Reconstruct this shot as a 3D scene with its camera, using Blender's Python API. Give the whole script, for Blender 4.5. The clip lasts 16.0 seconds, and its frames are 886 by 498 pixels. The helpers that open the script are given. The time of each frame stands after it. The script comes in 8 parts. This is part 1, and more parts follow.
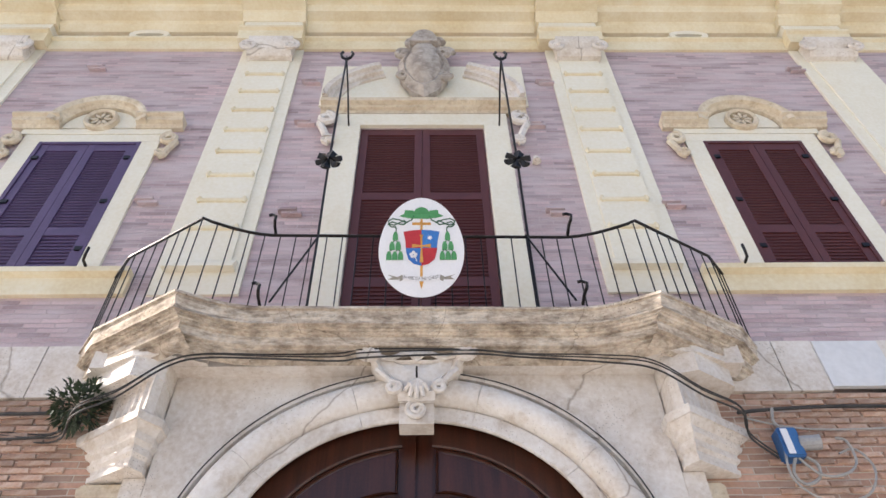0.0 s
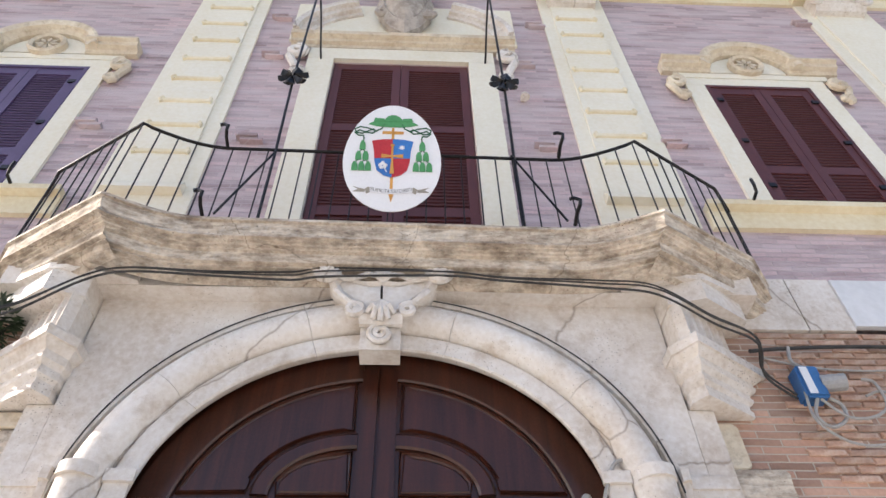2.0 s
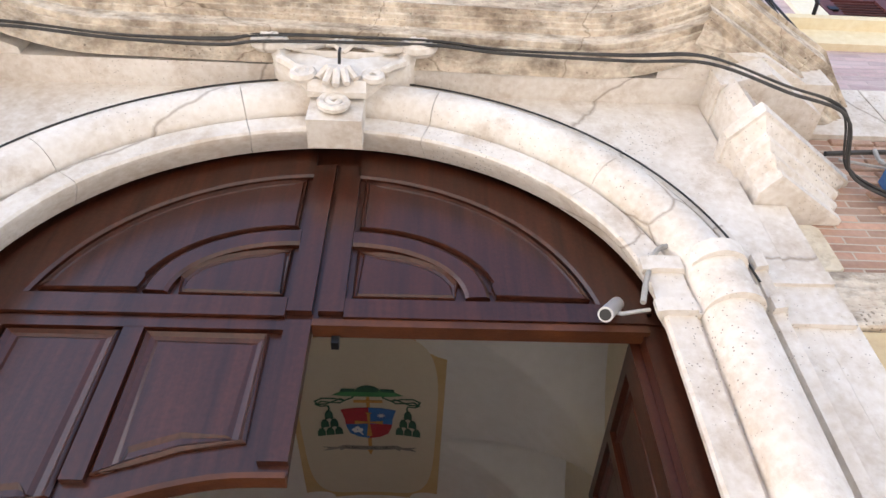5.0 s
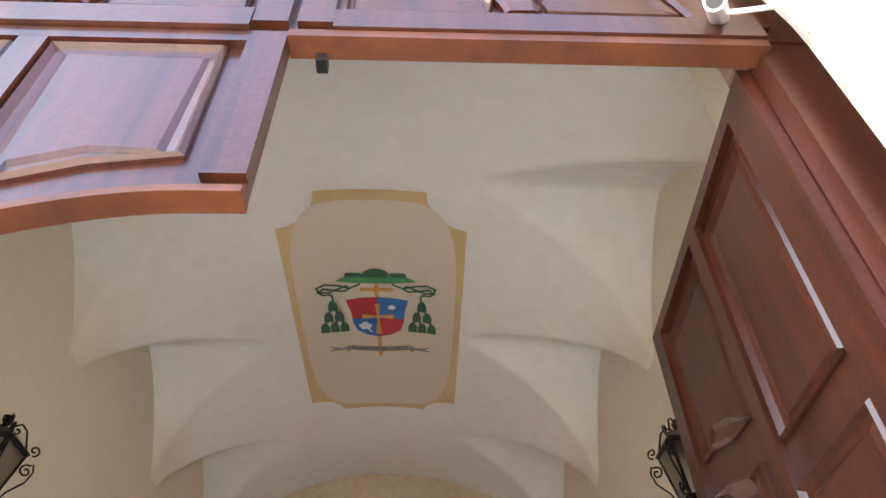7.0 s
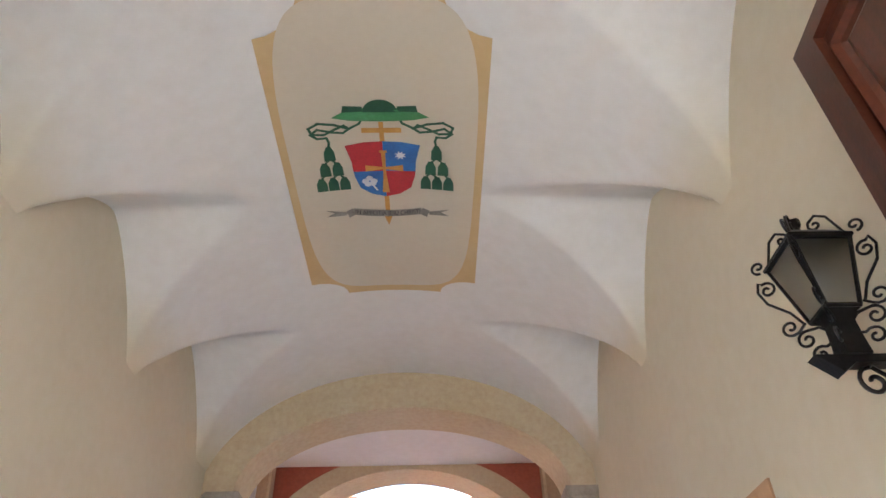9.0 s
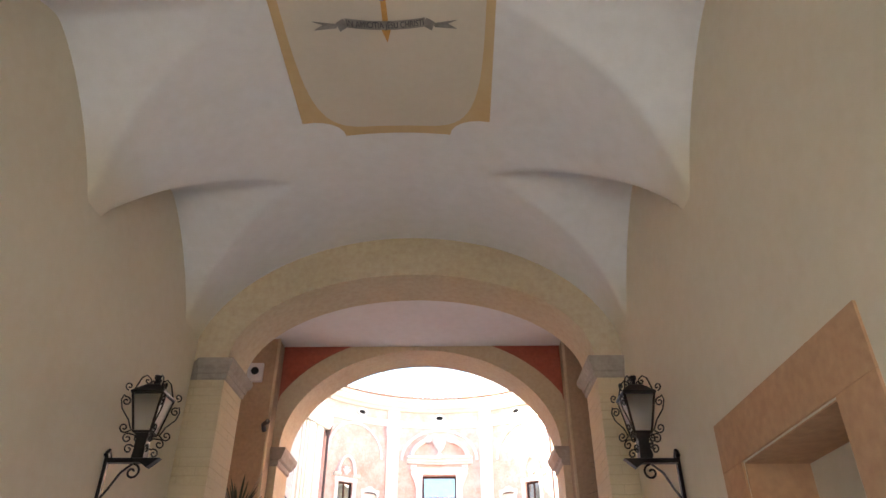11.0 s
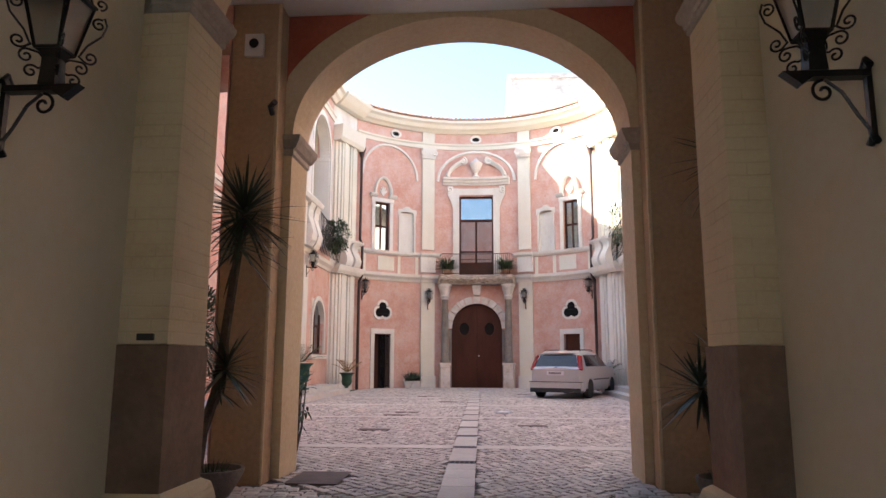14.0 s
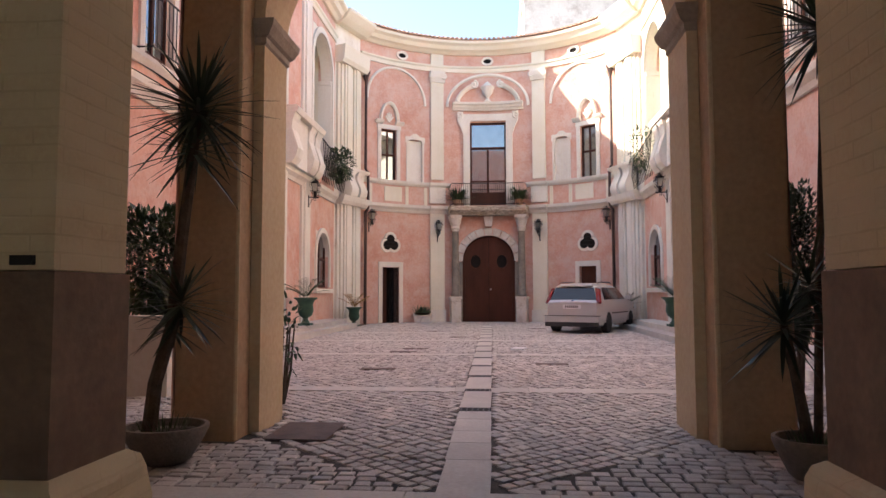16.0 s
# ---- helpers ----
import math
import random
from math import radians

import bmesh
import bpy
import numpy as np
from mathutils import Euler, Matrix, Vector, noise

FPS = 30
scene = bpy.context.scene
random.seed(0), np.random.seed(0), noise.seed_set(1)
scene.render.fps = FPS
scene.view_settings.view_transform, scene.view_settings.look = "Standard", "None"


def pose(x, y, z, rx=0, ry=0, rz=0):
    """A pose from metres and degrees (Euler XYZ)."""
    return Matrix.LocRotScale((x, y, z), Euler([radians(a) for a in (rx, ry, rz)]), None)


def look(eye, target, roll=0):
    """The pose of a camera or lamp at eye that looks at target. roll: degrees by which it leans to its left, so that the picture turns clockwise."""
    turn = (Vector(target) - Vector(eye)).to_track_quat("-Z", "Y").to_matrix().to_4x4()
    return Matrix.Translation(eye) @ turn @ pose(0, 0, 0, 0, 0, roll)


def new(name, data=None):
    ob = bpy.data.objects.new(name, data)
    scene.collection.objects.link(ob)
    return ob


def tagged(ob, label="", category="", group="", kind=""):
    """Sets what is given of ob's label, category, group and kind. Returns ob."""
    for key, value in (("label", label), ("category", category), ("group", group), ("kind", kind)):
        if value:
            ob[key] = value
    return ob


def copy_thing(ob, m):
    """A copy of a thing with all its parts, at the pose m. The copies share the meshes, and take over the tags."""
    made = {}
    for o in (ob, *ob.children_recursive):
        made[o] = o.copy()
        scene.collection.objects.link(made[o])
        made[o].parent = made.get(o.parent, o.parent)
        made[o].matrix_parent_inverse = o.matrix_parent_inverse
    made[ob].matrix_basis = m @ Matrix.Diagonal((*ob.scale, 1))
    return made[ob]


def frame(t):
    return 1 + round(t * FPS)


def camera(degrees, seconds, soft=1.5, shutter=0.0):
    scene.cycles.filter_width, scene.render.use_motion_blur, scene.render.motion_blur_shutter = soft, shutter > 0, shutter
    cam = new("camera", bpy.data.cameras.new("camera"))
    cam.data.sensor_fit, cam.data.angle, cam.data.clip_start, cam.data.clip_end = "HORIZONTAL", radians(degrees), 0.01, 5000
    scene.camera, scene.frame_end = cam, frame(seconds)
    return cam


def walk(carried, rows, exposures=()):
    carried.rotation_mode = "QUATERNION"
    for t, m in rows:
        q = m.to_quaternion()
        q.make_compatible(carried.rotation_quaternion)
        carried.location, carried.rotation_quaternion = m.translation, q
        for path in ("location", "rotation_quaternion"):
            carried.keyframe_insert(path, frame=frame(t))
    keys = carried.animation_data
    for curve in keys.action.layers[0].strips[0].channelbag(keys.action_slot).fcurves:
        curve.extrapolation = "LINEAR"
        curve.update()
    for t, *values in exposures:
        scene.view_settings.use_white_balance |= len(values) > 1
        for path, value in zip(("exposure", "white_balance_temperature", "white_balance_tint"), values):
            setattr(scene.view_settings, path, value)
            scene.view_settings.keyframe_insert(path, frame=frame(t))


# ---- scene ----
cam = camera(66.48, 16.0)
PATH = [
    (0.0, pose(0.095, -4.511, 1.131, 136.14, 1.04, -0.63)),
    (0.5, pose(0.088, -4.273, 1.145, 136.28, 0.92, -0.96)),
    (1.0, pose(0.103, -4.069, 1.141, 136.55, 0.93, -1.66)),
    (1.5, pose(0.168, -3.778, 1.140, 136.88, 1.04, -2.31)),
    (2.0, pose(0.202, -3.528, 1.140, 137.17, 1.04, -2.43)),
    (2.5, pose(0.235, -3.209, 1.135, 137.42, 0.97, -2.55)),
    (3.0, pose(0.283, -2.940, 1.133, 137.33, 0.93, -2.66)),
    (5.5, pose(0.399, -1.676, 1.132, 136.64, 0.71, -2.80)),
    (6.0, pose(0.420, -1.416, 1.150, 135.93, 0.72, -2.69)),
    (6.5, pose(0.412, -1.194, 1.126, 135.07, 0.69, -2.23)),
    (7.0, pose(0.362, -0.875, 1.156, 133.89, 0.64, -1.76)),
    (7.5, pose(0.331, -0.623, 1.169, 132.73, 0.68, -1.60)),
    (8.0, pose(0.326, -0.272, 1.149, 132.08, 0.83, -1.50)),
    (8.5, pose(0.323, 0.051, 1.239, 130.56, 0.92, -1.06)),
    (9.0, pose(0.300, 0.266, 1.255, 128.94, 1.26, -0.55)),
    (11.3, pose(0.415, 1.318, 1.237, 119.33, -0.22, 1.19)),
    (11.5, pose(0.406, 1.428, 1.231, 117.62, -0.29, 1.38)),
    (12.0, pose(0.379, 1.713, 1.225, 112.54, -0.28, 1.88)),
    (12.5, pose(0.387, 2.007, 1.184, 108.78, -0.22, 2.32)),
    (13.0, pose(0.383, 2.304, 1.192, 105.15, -0.15, 2.85)),
    (13.5, pose(0.342, 2.606, 1.160, 101.97, -0.18, 3.49)),
    (14.0, pose(0.285, 2.906, 1.184, 99.29, -0.16, 3.91)),
    (14.5, pose(0.283, 3.201, 1.157, 97.48, -0.11, 4.02)),
    (15.0, pose(0.285, 3.516, 1.161, 96.13, 0.00, 4.19)),
    (15.5, pose(0.268, 3.828, 1.153, 94.90, 0.09, 4.68)),
    (16.0, pose(0.215, 4.172, 1.169, 93.78, 0.13, 4.85)),
]

EXPOSE = [(0.0, 0.82, 6450, 15), (3.0, 0.98, 6350, 14), (5.5, 1.72, 6650, 14), (6.0, 2.1, 6750, 15), (6.5, 2.85, 6700, 13), (7.0, 3.35, 6500, 10), (8.0, 3.6, 6500, 10), (9.0, 3.75, 6000, 10), (11.5, 3.0, 6350, 9), (12.5, 2.6, 6300, 8), (14.0, 2.07, 6200, 8), (15.0, 1.84, 6350, 9), (16.0, 1.8, 6600, 12)]
walk(cam, PATH, EXPOSE)

# ---- light ----
SUN_EL, SUN_AZ = 29.0, 90.3   # azimuth: from straight behind towards the west side
to_sun = Vector((-math.sin(radians(SUN_AZ)) * math.cos(radians(SUN_EL)), -math.cos(radians(SUN_AZ)) * math.cos(radians(SUN_EL)), math.sin(radians(SUN_EL))))
world = bpy.data.worlds.new("sky")
scene.world = world
world.use_nodes = True
wn = world.node_tree
sky = wn.nodes.new("ShaderNodeTexSky")
sky.sky_type = "NISHITA"
sky.sun_disc = False
sky.sun_elevation = radians(SUN_EL)
sky.sun_rotation = math.atan2(to_sun.x, to_sun.y)
sky.dust_density = 1.5
wn.links.new(sky.outputs[0], wn.nodes["Background"].inputs[0])
wn.nodes["Background"].inputs[1].default_value = 0.15
sun = new("sun", bpy.data.lights.new("sun", "SUN"))
sun.data.energy, sun.data.angle, sun.data.color = 4.5, radians(0.5), (1.0, 0.93, 0.82)
sun.matrix_world = look(to_sun * 60, (0, 0, 0))


# ---- materials ----
def pm(name, c1, c2, rough=0.8, scale=1.2, fine=30.0, bump=0.15, metal=0.0, streak=0.0, dirt=None, amount=0.35, pits=0.0, vary=0.0, spec=0.5, cracks=0.0, grain=0.25):
    m = bpy.data.materials.new(name)
    m.use_nodes = True
    t = m.node_tree
    N, L = t.nodes, t.links
    b = N["Principled BSDF"]
    b.inputs["Roughness"].default_value = rough
    b.inputs["Metallic"].default_value = metal
    b.inputs["Specular IOR Level"].default_value = spec
    co = N.new("ShaderNodeTexCoord")
    mp = N.new("ShaderNodeMapping")
    mp.inputs["Scale"].default_value = (1, 1, 1 if not streak else streak)
    L.new(co.outputs["Object"], mp.inputs[0])
    n1 = N.new("ShaderNodeTexNoise")
    n1.inputs["Scale"].default_value, n1.inputs["Detail"].default_value, n1.inputs["Roughness"].default_value = scale, 6, 0.62
    L.new(mp.outputs[0], n1.inputs["Vector"])
    r1 = N.new("ShaderNodeValToRGB")
    r1.color_ramp.elements[0].position, r1.color_ramp.elements[1].position = 0.33, 0.68
    r1.color_ramp.elements[0].color, r1.color_ramp.elements[1].color = (*c1, 1), (*c2, 1)
    L.new(n1.outputs["Fac"], r1.inputs[0])
    col = r1.outputs[0]
    n2 = N.new("ShaderNodeTexNoise")
    n2.inputs["Scale"].default_value, n2.inputs["Detail"].default_value = fine, 5
    L.new(co.outputs["Object"], n2.inputs["Vector"])
    mx = N.new("ShaderNodeMix")
    mx.data_type, mx.blend_type = "RGBA", "OVERLAY"
    mx.inputs["Factor"].default_value = grain
    L.new(col, mx.inputs["A"])
    L.new(n2.outputs["Fac"], mx.inputs["B"])
    col = mx.outputs["Result"]
    if dirt:
        n3 = N.new("ShaderNodeTexNoise")
        n3.inputs["Scale"].default_value, n3.inputs["Detail"].default_value, n3.inputs["Roughness"].default_value = scale * 2.7, 8, 0.7
        L.new(mp.outputs[0], n3.inputs["Vector"])
        r3 = N.new("ShaderNodeValToRGB")
        r3.color_ramp.elements[0].position, r3.color_ramp.elements[1].position = 1 - amount - 0.15, 1 - amount + 0.15
        L.new(n3.outputs["Fac"], r3.inputs[0])
        m3 = N.new("ShaderNodeMix")
        m3.data_type = "RGBA"
        L.new(r3.outputs[0], m3.inputs["Factor"])
        L.new(col, m3.inputs["A"])
        m3.inputs["B"].default_value = (*dirt, 1)
        col = m3.outputs["Result"]
    height = n2.outputs["Fac"]
    if pits:
        v = N.new("ShaderNodeTexVoronoi")
        v.inputs["Scale"].default_value = pits
        nd = N.new("ShaderNodeTexNoise")
        nd.inputs["Scale"].default_value = pits * 0.6
        L.new(co.outputs["Object"], nd.inputs["Vector"])
        L.new(co.outputs["Object"], v.inputs["Vector"])
        ad = N.new("ShaderNodeMath")
        ad.operation = "MULTIPLY_ADD"
        ad.inputs[1].default_value = 0.55
        L.new(nd.outputs["Fac"], ad.inputs[0])
        L.new(v.outputs["Distance"], ad.inputs[2])
        rp = N.new("ShaderNodeValToRGB")
        rp.color_ramp.elements[0].position, rp.color_ramp.elements[1].position = 0.27, 0.34
        L.new(ad.outputs[0], rp.inputs[0])
        m4 = N.new("ShaderNodeMix")
        m4.data_type, m4.blend_type = "RGBA", "MULTIPLY"
        m4.inputs["Factor"].default_value = 0.6
        L.new(col, m4.inputs["A"])
        L.new(rp.outputs[0], m4.inputs["B"])
        col = m4.outputs["Result"]
    if cracks:
        # hairline cracks that wander, and small dark specks
        nw = N.new("ShaderNodeTexNoise")
        nw.inputs["Scale"].default_value, nw.inputs["Detail"].default_value = cracks * 2.5, 6
        L.new(co.outputs["Object"], nw.inputs["Vector"])
        wv = N.new("ShaderNodeMix")
        wv.data_type = "VECTOR"
        wv.inputs["Factor"].default_value = 0.3
        L.new(co.outputs["Object"], wv.inputs["A"])
        L.new(nw.outputs["Color"], wv.inputs["B"])
        ve = N.new("ShaderNodeTexVoronoi")
        ve.feature = "DISTANCE_TO_EDGE"
        ve.inputs["Scale"].default_value = cracks
        L.new(wv.outputs["Result"], ve.inputs["Vector"])
        rc = N.new("ShaderNodeValToRGB")
        rc.color_ramp.elements[0].position, rc.color_ramp.elements[1].position = 0.0006, 0.0035
        rc.color_ramp.elements[0].color = (0.3, 0.24, 0.18, 1)
        L.new(ve.outputs["Distance"], rc.inputs[0])
        vs = N.new("ShaderNodeTexVoronoi")
        vs.inputs["Scale"].default_value = 48.0
        L.new(co.outputs["Object"], vs.inputs["Vector"])
        sp = N.new("ShaderNodeMath")
        sp.operation = "MULTIPLY_ADD"
        sp.inputs[1].default_value = 0.75
        L.new(nw.outputs["Fac"], sp.inputs[0])
        L.new(vs.outputs["Distance"], sp.inputs[2])
        rs = N.new("ShaderNodeValToRGB")
        rs.color_ramp.elements[0].position, rs.color_ramp.elements[1].position = 0.43, 0.50
        rs.color_ramp.elements[0].color = (0.22, 0.19, 0.16, 1)
        L.new(sp.outputs[0], rs.inputs[0])
        for src, k in ((rc, 0.65), (rs, 0.7)):
            mc = N.new("ShaderNodeMix")
            mc.data_type, mc.blend_type = "RGBA", "MULTIPLY"
            mc.inputs["Factor"].default_value = k
            L.new(col, mc.inputs["A"])
            L.new(src.outputs[0], mc.inputs["B"])
            col = mc.outputs["Result"]
    if vary:
        oi = N.new("ShaderNodeObjectInfo")
        ge = N.new("ShaderNodeNewGeometry")
        ad = N.new("ShaderNodeMath")
        ad.operation = "ADD"
        L.new(oi.outputs["Random"], ad.inputs[0])
        L.new(ge.outputs["Random Per Island"], ad.inputs[1])
        fr = N.new("ShaderNodeMath")
        fr.operation = "FRACT"
        L.new(ad.outputs[0], fr.inputs[0])
        mr = N.new("ShaderNodeMapRange")
        mr.inputs["To Min"].default_value, mr.inputs["To Max"].default_value = 1 - vary, 1 + vary
        L.new(fr.outputs[0], mr.inputs[0])
        hs = N.new("ShaderNodeHueSaturation")
        L.new(mr.outputs[0], hs.inputs["Value"])
        L.new(col, hs.inputs["Color"])
        col = hs.outputs[0]
    L.new(col, b.inputs["Base Color"])
    if bump:
        bp = N.new("ShaderNodeBump")
        bp.inputs["Strength"].default_value, bp.inputs["Distance"].default_value = bump, 0.02
        L.new(height, bp.inputs["Height"])
        L.new(bp.outputs[0], b.inputs["Normal"])
    return m


def brick_mat(name, c1, c2, mortar, w=0.27, h=0.052, wash=(0.5, 0.4, 0.42), amount=0.45, tone=0.8, relief=0.6):
    m = pm(name, c1, c2, 0.9, 1.0, 40, 0.0)
    t = m.node_tree
    N, L = t.nodes, t.links
    b = N["Principled BSDF"]
    base = b.inputs["Base Color"].links[0].from_socket
    co = N.new("ShaderNodeTexCoord")
    sx = N.new("ShaderNodeSeparateXYZ")
    cx = N.new("ShaderNodeCombineXYZ")
    L.new(co.outputs["Object"], sx.inputs[0])
    along = N.new("ShaderNodeMath")
    L.new(sx.outputs[0], along.inputs[0])
    L.new(sx.outputs[1], along.inputs[1])
    L.new(along.outputs[0], cx.inputs[0])
    nz = N.new("ShaderNodeTexNoise")
    nz.inputs["Scale"].default_value = 3.0
    L.new(co.outputs["Object"], nz.inputs["Vector"])
    ad = N.new("ShaderNodeMath")
    ad.operation = "MULTIPLY_ADD"
    ad.inputs[1].default_value = 0.02
    L.new(nz.outputs["Fac"], ad.inputs[0])
    L.new(sx.outputs[2], ad.inputs[2])
    L.new(ad.outputs[0], cx.inputs[1])
    br = N.new("ShaderNodeTexBrick")
    br.inputs["Scale"].default_value = 1.0
    br.inputs["Brick Width"].default_value, br.inputs["Row Height"].default_value = w, h
    br.inputs["Mortar Size"].default_value, br.inputs["Mortar Smooth"].default_value = 0.006, 0.4
    br.inputs["Color1"].default_value = (0.55, 0.55, 0.56, 1)
    br.inputs["Color2"].default_value = (1.35, 1.3, 1.3, 1)
    br.inputs["Mortar"].default_value = (1, 1, 1, 1)
    L.new(cx.outputs[0], br.inputs["Vector"])
    mul = N.new("ShaderNodeMix")
    mul.data_type, mul.blend_type = "RGBA", "MULTIPLY"
    mul.inputs["Factor"].default_value = tone
    L.new(base, mul.inputs["A"])
    L.new(br.outputs["Color"], mul.inputs["B"])
    mo = N.new("ShaderNodeMix")
    mo.data_type = "RGBA"
    mo.inputs["B"].default_value = (*mortar, 1)
    L.new(br.outputs["Fac"], mo.inputs["Factor"])
    L.new(mul.outputs["Result"], mo.inputs["A"])
    # limewash that has worn unevenly off the bricks
    n3 = N.new("ShaderNodeTexNoise")
    n3.inputs["Scale"].default_value, n3.inputs["Detail"].default_value = 2.2, 9
    mp = N.new("ShaderNodeMapping")
    mp.inputs["Scale"].default_value = (0.6, 1, 3.0)
    L.new(co.outputs["Object"], mp.inputs[0])
    L.new(mp.outputs[0], n3.inputs["Vector"])
    rr = N.new("ShaderNodeValToRGB")
    rr.color_ramp.elements[0].position, rr.color_ramp.elements[1].position = 0.9 - amount, 1.2 - amount
    L.new(n3.outputs["Fac"], rr.inputs[0])
    ws = N.new("ShaderNodeMix")
    ws.data_type = "RGBA"
    ws.inputs["B"].default_value = (*wash, 1)
    L.new(rr.outputs[0], ws.inputs["Factor"])
    L.new(mo.outputs["Result"], ws.inputs["A"])
    L.new(ws.outputs["Result"], b.inputs["Base Color"])
    bp = N.new("ShaderNodeBump")
    bp.invert = True
    bp.inputs["Strength"].default_value, bp.inputs["Distance"].default_value = relief, 0.012
    L.new(br.outputs["Fac"], bp.inputs["Height"])
    L.new(bp.outputs[0], b.inputs["Normal"])
    return m


M = {}
M["brick_pink"] = brick_mat("limewashed_pink_brick", (0.44, 0.325, 0.33), (0.53, 0.405, 0.41), (0.47, 0.385, 0.385), wash=(0.585, 0.495, 0.505), amount=0.53, tone=0.78, relief=1.0)
M["brick_low"] = brick_mat("weathered_red_brick", (0.36, 0.2, 0.14), (0.5, 0.33, 0.24), (0.5, 0.42, 0.34), wash=(0.52, 0.42, 0.34), amount=0.38)
M["brick_single"] = pm("worn_red_brick", (0.34, 0.19, 0.13), (0.52, 0.36, 0.27), 0.92, 5.0, 45, 0.5, vary=0.28, dirt=(0.56, 0.46, 0.38), amount=0.36)
M["cream"] = pm("cream_plaster", (0.75, 0.69, 0.55), (0.81, 0.77, 0.65), 0.9, 0.9, 25, 0.1, dirt=(0.55, 0.46, 0.3), amount=0.2)
M["ochre"] = pm("ochre_plaster", (0.68, 0.57, 0.36), (0.80, 0.73, 0.55), 0.9, 1.4, 25, 0.1)
M["stone"] = pm("pale_travertine", (0.60, 0.53, 0.455), (0.77, 0.73, 0.68), 0.75, 1.5, 30, 0.3, dirt=(0.40, 0.30, 0.205), amount=0.33, cracks=0.5, grain=0.4)
M["crest_stone"] = pm("grey_weathered_crest_stone", (0.36, 0.31, 0.26), (0.58, 0.52, 0.46), 0.85, 3.0, 25, 0.5, dirt=(0.16, 0.13, 0.11), amount=0.4)
M["hood_stone"] = pm("ochre_weathered_stone", (0.56, 0.46, 0.33), (0.72, 0.64, 0.50), 0.85, 4.0, 25, 0.6, dirt=(0.32, 0.24, 0.15), amount=0.33)
M["stone_dirty"] = pm("stained_travertine", (0.50, 0.41, 0.31), (0.74, 0.66, 0.55), 0.85, 2.2, 30, 0.35, dirt=(0.12, 0.085, 0.06), amount=0.43, pits=22.0, streak=3.2, cracks=1.0, grain=0.5)
M["marble"] = pm("white_marble_slab", (0.62, 0.62, 0.62), (0.74, 0.74, 0.74), 0.5, 2.0, 18, 0.08)
M["tufo"] = pm("yellow_tufa", (0.55, 0.42, 0.24), (0.66, 0.52, 0.32), 0.95, 2, 25, 0.5)
# purplish tint for the left pair of shutters; the right pair is red-brown
M["wood_purple"] = pm("purplish_shutter_tint", (0.075, 0.045, 0.105), (0.10, 0.062, 0.14), 0.45, 3, 60, 0.05)
M["wood_red"] = pm("red_brown_shutter_paint", (0.085, 0.022, 0.022), (0.11, 0.032, 0.03), 0.5, 3, 60, 0.05)
M["wood_gate"] = pm("varnished_mahogany", (0.025, 0.0062, 0.0029), (0.068, 0.0175, 0.0078), 0.35, 16.0, 60, 0.04, streak=0.06, spec=0.35, grain=0.4)
varnish = M["wood_gate"].node_tree.nodes["Principled BSDF"].inputs
varnish["Coat Weight"].default_value, varnish["Coat Roughness"].default_value, varnish["Coat IOR"].default_value = 0.45, 0.2, 1.5
M["wood_edge"] = pm("bare_reddish_wood_edge", (0.055, 0.016, 0.005), (0.115, 0.034, 0.009), 0.5, 5, 30, 0.2, dirt=(0.05, 0.02, 0.01), amount=0.25)
M["iron"] = pm("black_wrought_iron", (0.012, 0.012, 0.013), (0.03, 0.026, 0.024), 0.32, 14, 60, 0.1, metal=0.6)
M["cable"] = pm("black_cable_sheath", (0.02, 0.02, 0.02), (0.06, 0.055, 0.05), 0.7, 8, 60, 0.05)
M["grey_cable"] = pm("grey_cable_sheath", (0.3, 0.29, 0.27), (0.42, 0.4, 0.37), 0.6, 8, 60, 0.05)
M["wall_in"] = pm("warm_cream_wall_plaster", (0.70, 0.62, 0.46), (0.75, 0.67, 0.51), 0.9, 0.7, 12, 0.05, grain=0.1)
M["vault"] = pm("white_vault_plaster", (0.78, 0.75, 0.71), (0.83, 0.81, 0.78), 0.92, 0.6, 10, 0.08)
def fade_to(m, colour, z0, z1):
    """Paint that gives way to another, unevenly, between two heights."""
    t = m.node_tree
    N, L = t.nodes, t.links
    b = N["Principled BSDF"]
    co = N.new("ShaderNodeTexCoord")
    sx = N.new("ShaderNodeSeparateXYZ")
    nz = N.new("ShaderNodeTexNoise")
    nz.inputs["Scale"].default_value, nz.inputs["Detail"].default_value = 2.5, 4
    L.new(co.outputs["Object"], sx.inputs[0])
    L.new(co.outputs["Object"], nz.inputs["Vector"])
    ad = N.new("ShaderNodeMath")
    ad.operation = "MULTIPLY_ADD"
    ad.inputs[1].default_value = 0.16
    L.new(nz.outputs["Fac"], ad.inputs[0])
    L.new(sx.outputs[2], ad.inputs[2])
    mr = N.new("ShaderNodeMapRange")
    mr.interpolation_type = "SMOOTHSTEP"
    mr.inputs["From Min"].default_value, mr.inputs["From Max"].default_value = z0, z1
    L.new(ad.outputs[0], mr.inputs[0])
    mx = N.new("ShaderNodeMix")
    mx.data_type = "RGBA"
    mx.inputs["A"].default_value = (*colour, 1)
    L.new(mr.outputs[0], mx.inputs["Factor"])
    L.new(b.inputs["Base Color"].links[0].from_socket, mx.inputs["B"])
    L.new(mx.outputs["Result"], b.inputs["Base Color"])


